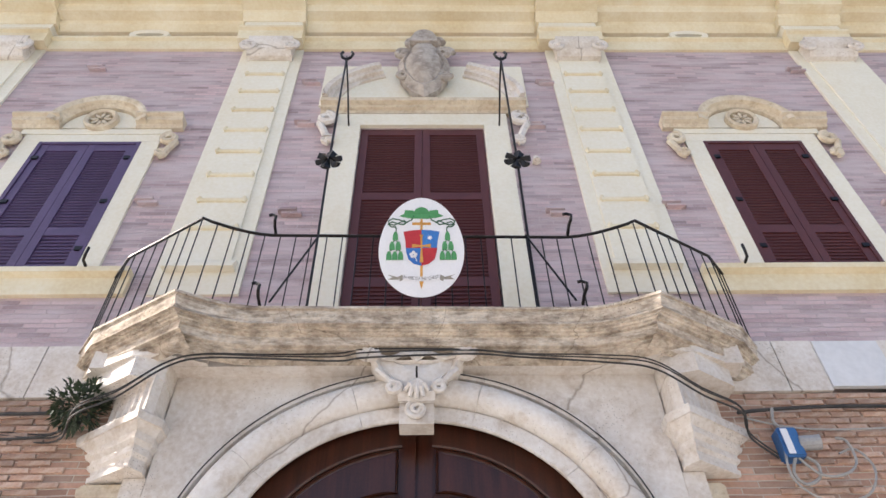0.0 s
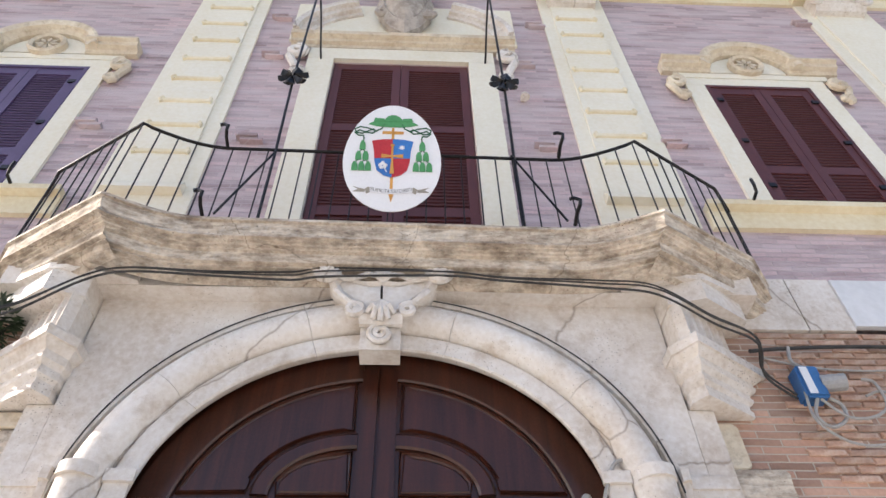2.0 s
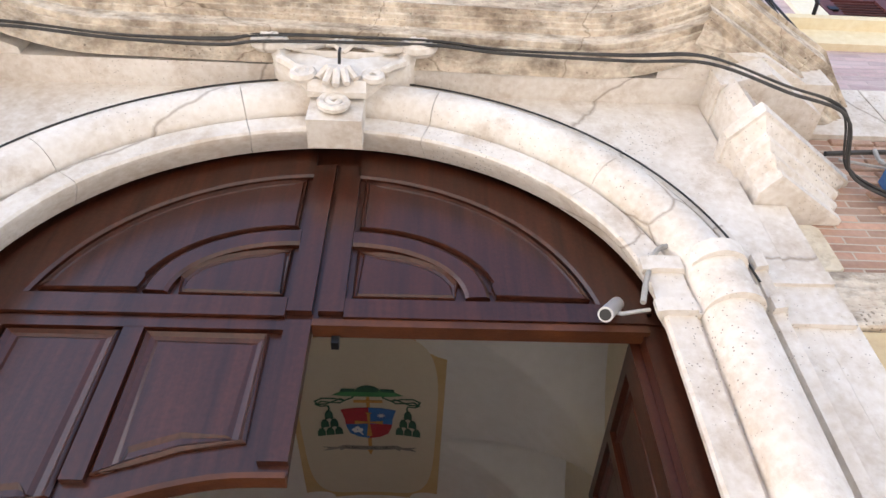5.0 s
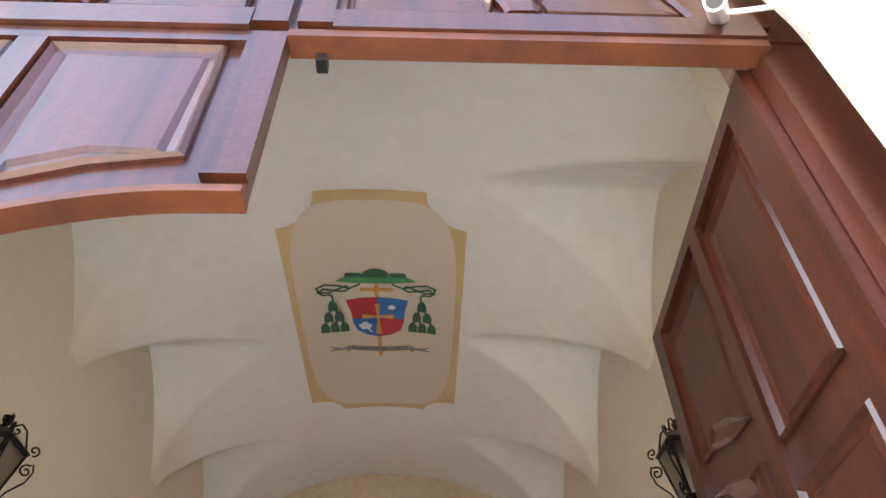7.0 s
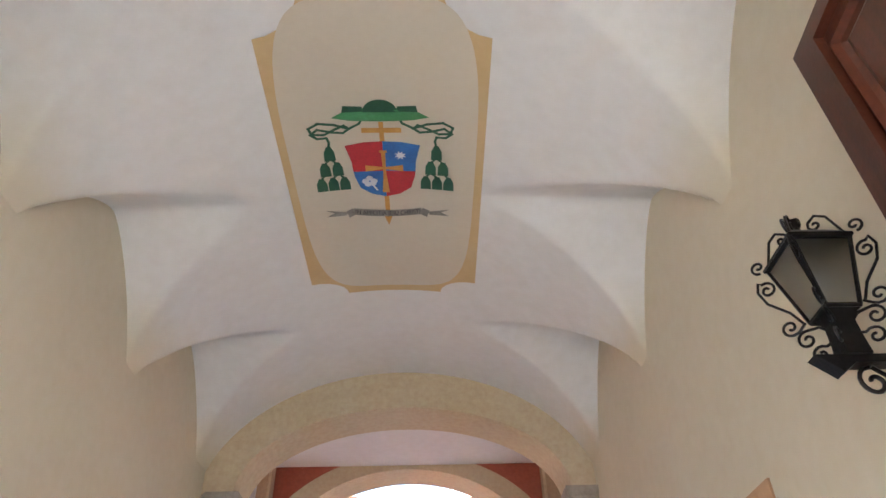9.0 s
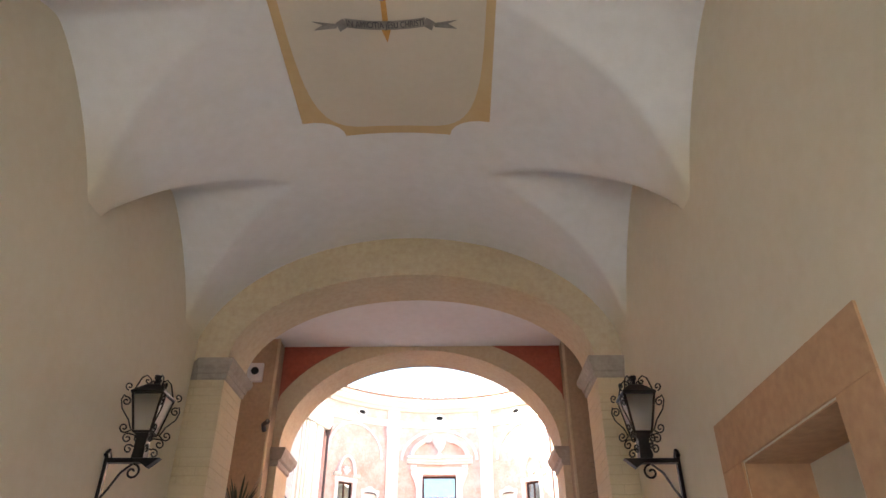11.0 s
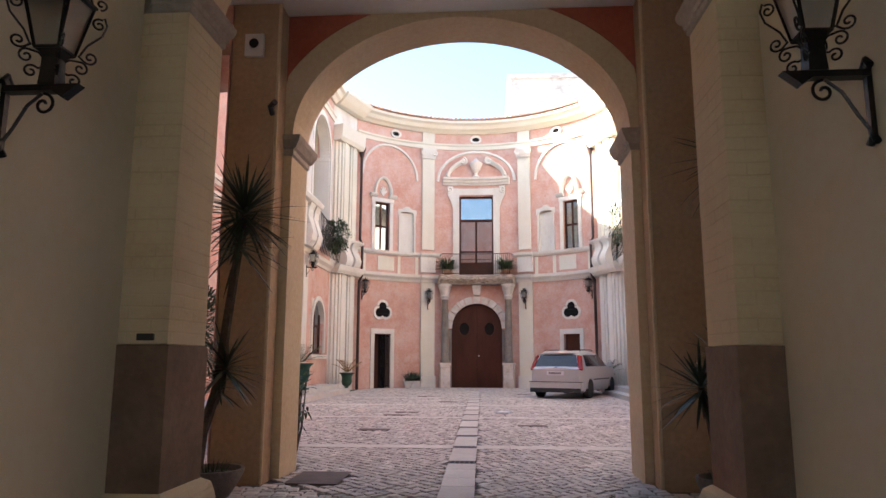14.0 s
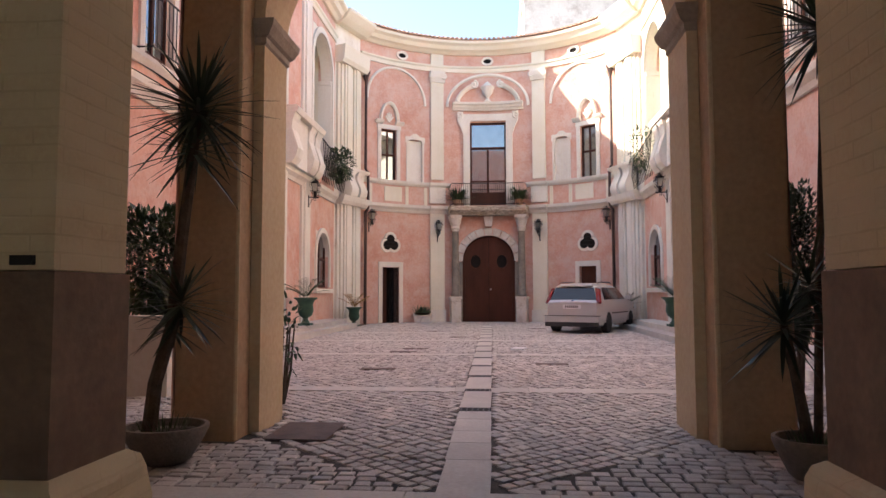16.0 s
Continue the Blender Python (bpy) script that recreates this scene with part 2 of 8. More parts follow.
fade_to(M["vault"], (0.73, 0.65, 0.485), 3.84, 4.3)
M["terra"] = pm("terracotta_plaster", (0.40, 0.10, 0.06), (0.46, 0.14, 0.09), 0.9, 1.5, 20, 0.1)
M["terra_soft"] = pm("faded_terracotta_plaster", (0.44, 0.31, 0.19), (0.52, 0.38, 0.25), 0.9, 0.9, 20, 0.1)
M["terra_door"] = pm("orange_terracotta_plaster", (0.50, 0.29, 0.15), (0.58, 0.36, 0.20), 0.9, 0.9, 20, 0.1)
M["tan"] = pm("tan_painted_border", (0.62, 0.43, 0.20), (0.68, 0.50, 0.27), 0.9, 1.5, 20, 0.02, grain=0.06)
M["panel"] = pm("beige_painted_field", (0.66, 0.58, 0.45), (0.70, 0.62, 0.49), 0.9, 0.8, 20, 0.02, grain=0.06)
M["white_pier"] = brick_mat("whitewashed_brick_pier", (0.60, 0.47, 0.28), (0.71, 0.59, 0.38), (0.55, 0.43, 0.26), 0.29, 0.075, (0.68, 0.56, 0.36), 0.58, 0.06, 0.35)
M["dado"] = pm("grey_brown_cement_dado", (0.16, 0.105, 0.07), (0.25, 0.17, 0.115), 0.85, 2.2, 20, 0.25)
M["pink"] = pm("salmon_pink_plaster", (0.60, 0.31, 0.225), (0.71, 0.46, 0.37), 0.92, 0.8, 14, 0.2, dirt=(0.70, 0.55, 0.47), amount=0.4)
M["white_trim"] = pm("white_stucco_trim", (0.72, 0.67, 0.58), (0.82, 0.79, 0.71), 0.9, 1.4, 18, 0.25, dirt=(0.46, 0.39, 0.31), amount=0.27, streak=0.4)
M["cobble"] = pm("grey_cobblestone", (0.44, 0.40, 0.37), (0.63, 0.58, 0.54), 0.5, 5, 60, 0.3, vary=0.22)
M["joint"] = pm("dark_sandy_joints", (0.06, 0.05, 0.044), (0.11, 0.095, 0.082), 0.95, 6, 60, 0.3)
M["band"] = pm("pale_stone_paving", (0.54, 0.50, 0.46), (0.64, 0.60, 0.55), 0.6, 3, 30, 0.15, vary=0.08)
M["asphalt"] = pm("street_paving", (0.54, 0.51, 0.46), (0.64, 0.61, 0.56), 0.8, 1.0, 30, 0.3)
M["rust"] = pm("rusty_metal_cover", (0.08, 0.055, 0.045), (0.15, 0.1, 0.08), 0.7, 6, 40, 0.2)
M["door_brown"] = pm("red_brown_painted_door", (0.052, 0.015, 0.008), (0.085, 0.026, 0.014), 0.6, 2, 30, 0.08, streak=0.2, spec=0.25)
M["column"] = pm("grey_stone_column", (0.2, 0.18, 0.15), (0.32, 0.28, 0.23), 0.7, 3, 25, 0.3, dirt=(0.12, 0.1, 0.08), amount=0.3)
M["tile"] = pm("clay_roof_tile", (0.36, 0.2, 0.13), (0.5, 0.32, 0.22), 0.9, 3, 30, 0.3, vary=0.15)
M["leaf"] = pm("deep_green_leaf", (0.03, 0.06, 0.022), (0.06, 0.10, 0.035), 0.5, 4, 30, 0.1, vary=0.25)
M["leaf_dark"] = pm("dark_yucca_leaf", (0.022, 0.04, 0.02), (0.045, 0.07, 0.035), 0.45, 4, 30, 0.1, vary=0.25)
M["leaf_dry"] = pm("dry_orange_frond", (0.35, 0.2, 0.07), (0.45, 0.28, 0.1), 0.7, 4, 30, 0.1, vary=0.2)
M["trunk"] = pm("grey_brown_bark", (0.07, 0.05, 0.035), (0.13, 0.1, 0.075), 0.95, 12, 60, 0.6)
M["pot_cement"] = pm("grey_cement_pot", (0.16, 0.14, 0.12), (0.24, 0.21, 0.18), 0.9, 5, 40, 0.3)
M["pot_green"] = pm("green_cast_iron_urn", (0.02, 0.07, 0.045), (0.035, 0.1, 0.065), 0.5, 6, 40, 0.15)
M["soil"] = pm("dark_potting_soil", (0.03, 0.022, 0.016), (0.05, 0.04, 0.03), 0.95, 20, 80, 0.8)
M["car_glass"] = pm("dark_tinted_car_glass", (0.02, 0.022, 0.025), (0.025, 0.028, 0.03), 0.07, 1, 5, 0.0, spec=0.5)
M["car"] = pm("light_grey_car_paint", (0.53, 0.53, 0.525), (0.56, 0.56, 0.555), 0.28, 2, 60, 0.0, metal=0.25)
M["plastic"] = pm("black_plastic", (0.02, 0.02, 0.02), (0.03, 0.03, 0.03), 0.5, 6, 60, 0.05)
M["rubber"] = pm("black_tyre_rubber", (0.015, 0.015, 0.015), (0.025, 0.025, 0.025), 0.85, 8, 60, 0.1)
M["alloy"] = pm("grey_alloy_wheel", (0.35, 0.35, 0.36), (0.45, 0.45, 0.46), 0.35, 5, 60, 0.0, metal=0.8)
M["red_lamp"] = pm("red_tail_lamp", (0.22, 0.008, 0.008), (0.28, 0.012, 0.01), 0.2, 5, 60, 0.0)
M["chrome"] = pm("white_enamelled_metal", (0.6, 0.6, 0.6), (0.7, 0.7, 0.7), 0.3, 5, 60, 0.0, metal=0.3)
M["blue"] = pm("blue_plastic_box", (0.03, 0.12, 0.3), (0.05, 0.16, 0.38), 0.4, 5, 60, 0.0)
M["grey_plastic"] = pm("grey_plastic_box", (0.3, 0.3, 0.3), (0.38, 0.38, 0.38), 0.5, 5, 60, 0.0)
M["white_paint"] = pm("white_sign_enamel", (0.76, 0.76, 0.78), (0.8, 0.8, 0.82), 0.4, 2, 60, 0.0)
M["h_green"] = pm("heraldic_green", (0.06, 0.26, 0.09), (0.09, 0.33, 0.13), 0.6, 6, 60, 0.0)
M["h_dkgreen"] = pm("heraldic_dark_green", (0.02, 0.09, 0.045), (0.03, 0.12, 0.06), 0.6, 6, 60, 0.0)
M["h_red"] = pm("heraldic_red", (0.42, 0.02, 0.03), (0.5, 0.03, 0.04), 0.6, 6, 60, 0.0)
M["h_blue"] = pm("heraldic_blue", (0.03, 0.13, 0.42), (0.04, 0.2, 0.55), 0.6, 6, 60, 0.0)
M["h_gold"] = pm("heraldic_gold", (0.55, 0.26, 0.05), (0.65, 0.34, 0.08), 0.6, 9, 60, 0.0)
M["h_grey"] = pm("grey_painted_ribbon", (0.2, 0.18, 0.15), (0.36, 0.33, 0.28), 0.7, 9, 60, 0.0)
M["h_black"] = pm("black_lettering_paint", (0.02, 0.02, 0.02), (0.03, 0.03, 0.03), 0.7, 9, 60, 0.0)
M["zinc"] = pm("brown_drainpipe_paint", (0.045, 0.02, 0.016), (0.075, 0.035, 0.026), 0.55, 5, 60, 0.05)
M["curtain"] = pm("white_net_curtain", (0.5, 0.5, 0.5), (0.62, 0.62, 0.62), 0.9, 4, 30, 0.1)
# near-black colour that stands in for the shade inside openings
M["painted_dark"] = pm("interior_shade_colour", (0.012, 0.010, 0.009), (0.02, 0.017, 0.015), 0.9, 2, 20, 0.0, spec=0.1)
M["far_house"] = pm("weathered_grey_render", (0.55, 0.5, 0.46), (0.68, 0.63, 0.58), 0.9, 0.4, 8, 0.1, dirt=(0.3, 0.22, 0.18), amount=0.35)


def glass_mat(name, tint, rough):
    m = bpy.data.materials.new(name)
    m.use_nodes = True
    b = m.node_tree.nodes["Principled BSDF"]
    b.inputs["Base Color"].default_value = (*tint, 1)
    b.inputs["Roughness"].default_value = rough
    b.inputs["Transmission Weight"].default_value = 1.0
    b.inputs["IOR"].default_value = 1.45
    return m


M["lamp_glass"] = glass_mat("frosted_lamp_glass", (0.8, 0.8, 0.76), 0.45)
M["pane"] = pm("dark_reflecting_window_glass", (0.30, 0.32, 0.34), (0.32, 0.34, 0.36), 0.03, 1, 5, 0.0, metal=0.85)
M["arch_tan"] = pm("tan_arch_plaster", (0.62, 0.49, 0.30), (0.68, 0.56, 0.38), 0.9, 1.1, 20, 0.12)
M["impost"] = pm("grey_limestone_impost", (0.34, 0.29, 0.23), (0.46, 0.40, 0.33), 0.85, 3, 25, 0.3)


# ---- builders ----
def part(name, bm, material, parent=None, label="", smooth=False):
    """Links a bmesh as one mesh object, under a thing or a part if one is given."""
    bmesh.ops.recalc_face_normals(bm, faces=bm.faces)
    me = bpy.data.meshes.new(name)
    bm.to_mesh(me)
    bm.free()
    me.materials.append(M[material] if isinstance(material, str) else material)
    if smooth:
        me.polygons.foreach_set("use_smooth", [True] * len(me.polygons))
        me.set_sharp_from_angle(angle=radians(38))
    ob = new(name, me)
    if parent:
        ob.parent = parent
    if label:
        ob["label"] = label
    return ob


def thing(name, label, category, group="", kind="", at=(0, 0, 0)):
    ob = new(name)
    ob.location = at
    ob.empty_display_size = 0.1
    return tagged(ob, label, category, group, kind)


def struct(name, bm, material, label="", smooth=False):
    return tagged(part(name, bm, material, None, label, smooth), kind="structure")


def fw(u, v, w):      # street front: w grows into the building
    return Vector((u, w, v))


def box(bm, x0, x1, y0, y1, z0, z1, mp=None, n=1):
    """A box in the coordinates of a mapping (u, v, w) = (x, z, y), cut n times along u."""
    mp = mp or fw
    rings = []
    for i in range(n + 1):
        u = x0 + (x1 - x0) * i / n
        rings.append([bm.verts.new(mp(u, v, w)) for v, w in ((z0, y0), (z1, y0), (z1, y1), (z0, y1))])
    for a, b in zip(rings, rings[1:]):
        for k in range(4):
            bm.faces.new((a[k], a[(k + 1) % 4], b[(k + 1) % 4], b[k]))
    bm.faces.new(rings[0]), bm.faces.new(rings[-1][::-1])


def cbox(bm, mp, u0, u1, v0, v1, w0, w1, n=1):
    box(bm, u0, u1, w0, w1, v0, v1, mp, n)


def prism(bm, mp, pts, w0, w1):
    a = [bm.verts.new(mp(u, v, w0)) for u, v in pts]
    b = [bm.verts.new(mp(u, v, w1)) for u, v in pts]
    bm.faces.new(a), bm.faces.new(b[::-1])
    for i in range(len(pts)):
        j = (i + 1) % len(pts)
        bm.faces.new((a[i], b[i], b[j], a[j]))


def loft(bm, sections, closed=True, caps=True):
    rings = [[bm.verts.new(p) for p in s] for s in sections]
    n = len(rings[0])
    for a, b in zip(rings, rings[1:]):
        for k in range(n if closed else n - 1):
            j = (k + 1) % n
            bm.faces.new((a[k], a[j], b[j], b[k]))
    if caps and closed:
        bm.faces.new(rings[0]), bm.faces.new(rings[-1][::-1])


def ring(bm, mp, uc, vc, a, b, prof, t0=0.0, t1=180.0, n=36):
    """An arch moulding: prof holds (outwards, w) pairs."""
    secs = []
    for i in range(n + 1):
        t = radians(t0 + (t1 - t0) * i / n)
        secs.append([mp(uc + (a + r) * math.cos(t), vc + (b + r) * math.sin(t), w) for r, w in prof])
    loft(bm, secs)


def hmould(bm, mp, u0, u1, prof, n=1):
    loft(bm, [[mp(u0 + (u1 - u0) * i / n, v, w) for v, w in prof] for i in range(n + 1)])


def vmould(bm, mp, v0, v1, prof):
    loft(bm, [[mp(u, v, w) for u, w in prof] for v in (v0, v1)])


def tube(bm, pts, r, seg=8, taper=1.0):
    pts = [Vector(p) for p in pts]
    rings, up = [], None
    for i, p in enumerate(pts):
        d = (pts[min(i + 1, len(pts) - 1)] - pts[max(i - 1, 0)]).normalized()
        if up is None:
            up = d.orthogonal().normalized()
        up = (up - d * up.dot(d)).normalized()
        side = d.cross(up)
        k = r * (1 + (taper - 1) * i / max(1, len(pts) - 1))
        rings.append([p + (up * math.cos(2 * math.pi * s / seg) + side * math.sin(2 * math.pi * s / seg)) * k for s in range(seg)])
    loft(bm, rings)


def lathe(bm, prof, seg=20, at=(0, 0, 0)):
    at = Vector(at)
    loft(bm, [[at + Vector((r * math.cos(2 * math.pi * s / seg), r * math.sin(2 * math.pi * s / seg), z)) for s in range(seg)] for r, z in prof])


def spiral(cx, cy, r0, turns, start, n=22, sense=1):
    """Plane points of a scroll that winds in to its middle."""
    return [(cx + r0 * (1 - 0.8 * i / n) * math.cos(start + sense * turns * 2 * math.pi * i / n), cy + r0 * (1 - 0.8 * i / n) * math.sin(start + sense * turns * 2 * math.pi * i / n)) for i in range(n + 1)]


def ell(uc, vc, a, b, t0=0, t1=180, n=28):
    return [(uc + a * math.cos(radians(t0 + (t1 - t0) * i / n)), vc + b * math.sin(radians(t0 + (t1 - t0) * i / n))) for i in range(n + 1)]


def holed(bm, mp, u0, u1, v0, v1, w0, w1, holes, step=0.0):
    """A wall with rectangular holes that go through it; cut finer along u where the wall bends."""
    us = {u0, u1} | {h[k] for h in holes for k in (0, 1)}
    vs = sorted({v0, v1} | {h[k] for h in holes for k in (2, 3)})
    if step:
        us |= {u0 + (u1 - u0) * i / math.ceil((u1 - u0) / step) for i in range(math.ceil((u1 - u0) / step))}
    us = sorted(us)
    full = {(i, j) for i in range(len(us) - 1) for j in range(len(vs) - 1)
            if not any(h[0] - 1e-6 <= us[i] and us[i + 1] <= h[1] + 1e-6 and h[2] - 1e-6 <= vs[j] and vs[j + 1] <= h[3] + 1e-6 for h in holes)}
    made = {}

    def vert(i, j, k):
        if (i, j, k) not in made:
            made[i, j, k] = bm.verts.new(mp(us[i], vs[j], (w0, w1)[k]))
        return made[i, j, k]

    for i, j in full:
        for k in (0, 1):
            bm.faces.new([vert(a, b, k) for a, b in ((i, j), (i + 1, j), (i + 1, j + 1), (i, j + 1))])
        for di, dj, e in ((-1, 0, ((i, j), (i, j + 1))), (1, 0, ((i + 1, j), (i + 1, j + 1))), (0, -1, ((i, j), (i + 1, j))), (0, 1, ((i, j + 1), (i + 1, j + 1)))):
            if (i + di, j + dj) not in full:
                bm.faces.new([vert(*e[0], 0), vert(*e[1], 0), vert(*e[1], 1), vert(*e[0], 1)])


# ---- ground and the closing houses ----
bm = bmesh.new()
bmesh.ops.create_grid(bm, x_segments=1, y_segments=1, size=400)
for v in bm.verts:
    v.co.z = -0.06
struct("ground", bm, "asphalt")
# ---- street front ----
bm = bmesh.new()
holed(bm, fw, -11, 11, 4.66, 11.6, 0.0, 0.4, [(-0.7, 0.745, 4.66, 7.88), (3.265, 4.415, 5.5, 7.58), (-4.315, -3.165, 5.5, 7.58), (6.9, 8, 5.5, 7.53), (-8, -6.9, 5.5, 7.53)])
struct("wall_front_upper", bm, "brick_pink")
bm = bmesh.new()
prism(bm, fw, [(-11, -0.05), (-1.47, -0.05), (-1.47, 2.72)] + ell(0, 2.72, 1.47, 1.40, 180, 0)[1:-1] + [(1.47, 2.72), (1.47, -0.05), (11, -0.05), (11, 4.155), (-11, 4.155)], 0.0, 0.35)
struct("wall_front_lower", bm, "brick_low")
bm = bmesh.new()
for a, b in ((-11, -8.4), (-8.39, -6.1), (-6.09, -4.2), (-4.19, -3.05), (-3.04, -1.7), (1.7, 2.96), (2.97, 3.3), (3.86, 5.2), (5.21, 7.4), (7.41, 11)):
    cbox(bm, fw, a, b, 4.16, 4.655, -0.03, 0.3)
struct("trim_stone_course", bm, "stone")
bm = bmesh.new()
cbox(bm, fw, 3.305, 3.855, 4.19, 4.64, -0.045, 0.0)
tagged(part("marble_slab", bm, "marble"), "white marble slab set in the stone course", "slab")
bm = bmesh.new()
for a, b in ((-11, -2.62), (2.62, 11)):
    hmould(bm, fw, a, b, [(5.22, 0.0), (5.22, -0.05), (5.42, -0.05), (5.44, -0.12), (5.5, -0.12), (5.5, 0.0)])
struct("trim_sill_course", bm, "ochre")

# entablature with its steps over the pilasters
bm = bmesh.new()
def entab(u0, u1, out):
    hmould(bm, fw, u0, u1, [(9.76, 0.0), (9.76, -0.04 - out), (9.95, -0.06 - out), (9.97, -0.10 - out), (10.02, -0.10 - out), (10.02, 0.0)])
    hmould(bm, fw, u0, u1, [(10.22, 0.0), (10.22, -0.06 - out), (10.3, -0.14 - out), (10.36, -0.16 - out), (10.38, -0.3 - out), (10.5, -0.34 - out), (10.52, -0.5 - out), (10.62, -0.54 - out), (10.66, -0.62 - out), (10.74, -0.62 - out), (10.74, 0.0)])
spans = [(-11, -6.0, 0), (-5.997, -5.1, 0.12), (-5.097, -2.5, 0), (-2.497, -1.62, 0.16), (-1.617, 1.617, 0), (1.62, 2.497, 0.16), (2.5, 5.097, 0), (5.1, 5.997, 0.12), (6.0, 11, 0)]
for a, b, o in spans:
    entab(a, b, o)
struct("trim_cornice", bm, "ochre")
bm = bmesh.new()
for a, b, o in spans:
    if o:
        cbox(bm, fw, a + 0.04, b - 0.04, 10.02, 10.22, -0.05 - o, 0.0)
struct("trim_frieze_blocks", bm, "cream")

# banded pilasters
def pilaster(uc, half, banded):
    p = thing("pilaster", "cream plaster pilaster with raised bands and carved capital" if banded else "plain cream plaster pilaster with carved capital", "pilaster", "front pilasters", "structure")
    b1 = bmesh.new()
    cbox(b1, fw, uc - half, uc + half, 5.225, 9.75, -0.03, 0.0)
    cbox(b1, fw, uc - half * 0.66, uc + half * 0.66, 5.62, 9.42, -0.05, -0.03)
    part("shaft", b1, "cream", p)
    if banded:
        for k in range(8):
            b2 = bmesh.new()
            z = 6.05 + k * 0.425
            h = half * 0.56
            hmould(b2, fw, uc - h, uc + h, [(z, -0.05), (z + 0.005, -0.07), (z + 0.03, -0.078), (z + 0.055, -0.066), (z + 0.06, -0.05)])
            for q in (-1, 1):
                tube(b2, [fw(uc + q * (h - 0.005), z - 0.008, -0.062), fw(uc + q * (h + 0.012), z + 0.03, -0.066), fw(uc + q * (h - 0.005), z + 0.068, -0.062)], 0.02, 7)
            part("band", b2, "ochre", p, "", True)
    b3 = bmesh.new()
    hmould(b3, fw, uc - half * 0.8, uc + half * 0.8, [(5.5, -0.03), (5.5, -0.12), (5.54, -0.12), (5.58, -0.085), (5.62, -0.075), (5.62, -0.03)])
    part("base", b3, "cream", p)
    c = bmesh.new()
    h = half * 0.72
    hmould(c, fw, uc - h, uc + h, [(9.42, 0.0), (9.42, -0.12), (9.5, -0.2), (9.56, -0.14), (9.62, -0.2), (9.7, -0.24), (9.75, -0.24), (9.75, 0.0)])
    for s in (-1, 1):
        pts = spiral(uc + s * h * 0.95, 9.57, 0.11, 1.6, math.pi / 2, 26, -s)
        tube(c, [fw(a, b, -0.2) for a, b in pts], 0.03, 7)
    part("capital", c, "stone", p, "weathered carved stone capital", True)
    return p


pilaster(2.12, 0.41, True)
pilaster(-2.02, 0.41, True)
pilaster(5.58, 0.46, False)
pilaster(-5.58, 0.46, False)


def shutter(parent, u0, u1, v0, v1, w, fill="wood_red", split=(0.0, 0.46, 1.0)):
    """A shutter leaf: frame, rails and tilted slats in each field."""
    leaf = new("shutter_leaf")
    leaf.parent = parent
    s = 0.085
    b = bmesh.new()
    cbox(b, fw, u0, u0 + s, v0, v1, w, w + 0.045)
    cbox(b, fw, u1 - s, u1, v0, v1, w, w + 0.045)
    part("stile", b, fill, leaf)
    h = v1 - v0
    for k in split:
        z = v0 + k * (h - 0.11)
        b = bmesh.new()
        cbox(b, fw, u0 + s, u1 - s, z, z + 0.11, w + 0.003, w + 0.042)
        part("rail", b, fill, leaf)
    data = None
    for k0, k1 in zip(split, split[1:]):
        z0, z1 = v0 + k0 * (h - 0.11) + 0.11, v0 + k1 * (h - 0.11)
        b = bmesh.new()
        cbox(b, fw, u0 + s, u1 - s, z0, z1, w + 0.032, w + 0.044)
        part("backing", b, fill, leaf)
        n = int((z1 - z0) / 0.044)
        for i in range(n):
            if data is None:
                b = bmesh.new()
                loft(b, [[Vector((u, y, z)) for y, z in ((0.0, -0.027), (0.006, -0.029), (0.023, 0.022), (0.017, 0.026))] for u in (-(u1 - u0) / 2 + s, (u1 - u0) / 2 - s)])
                ob = part("slat", b, fill, leaf)
                data = ob.data
            else:
                ob = new("slat", data)
                ob.parent = leaf
            ob.location = ((u0 + u1) / 2, w + 0.007, z0 + (i + 0.5) * (z1 - z0) / n)
    return leaf


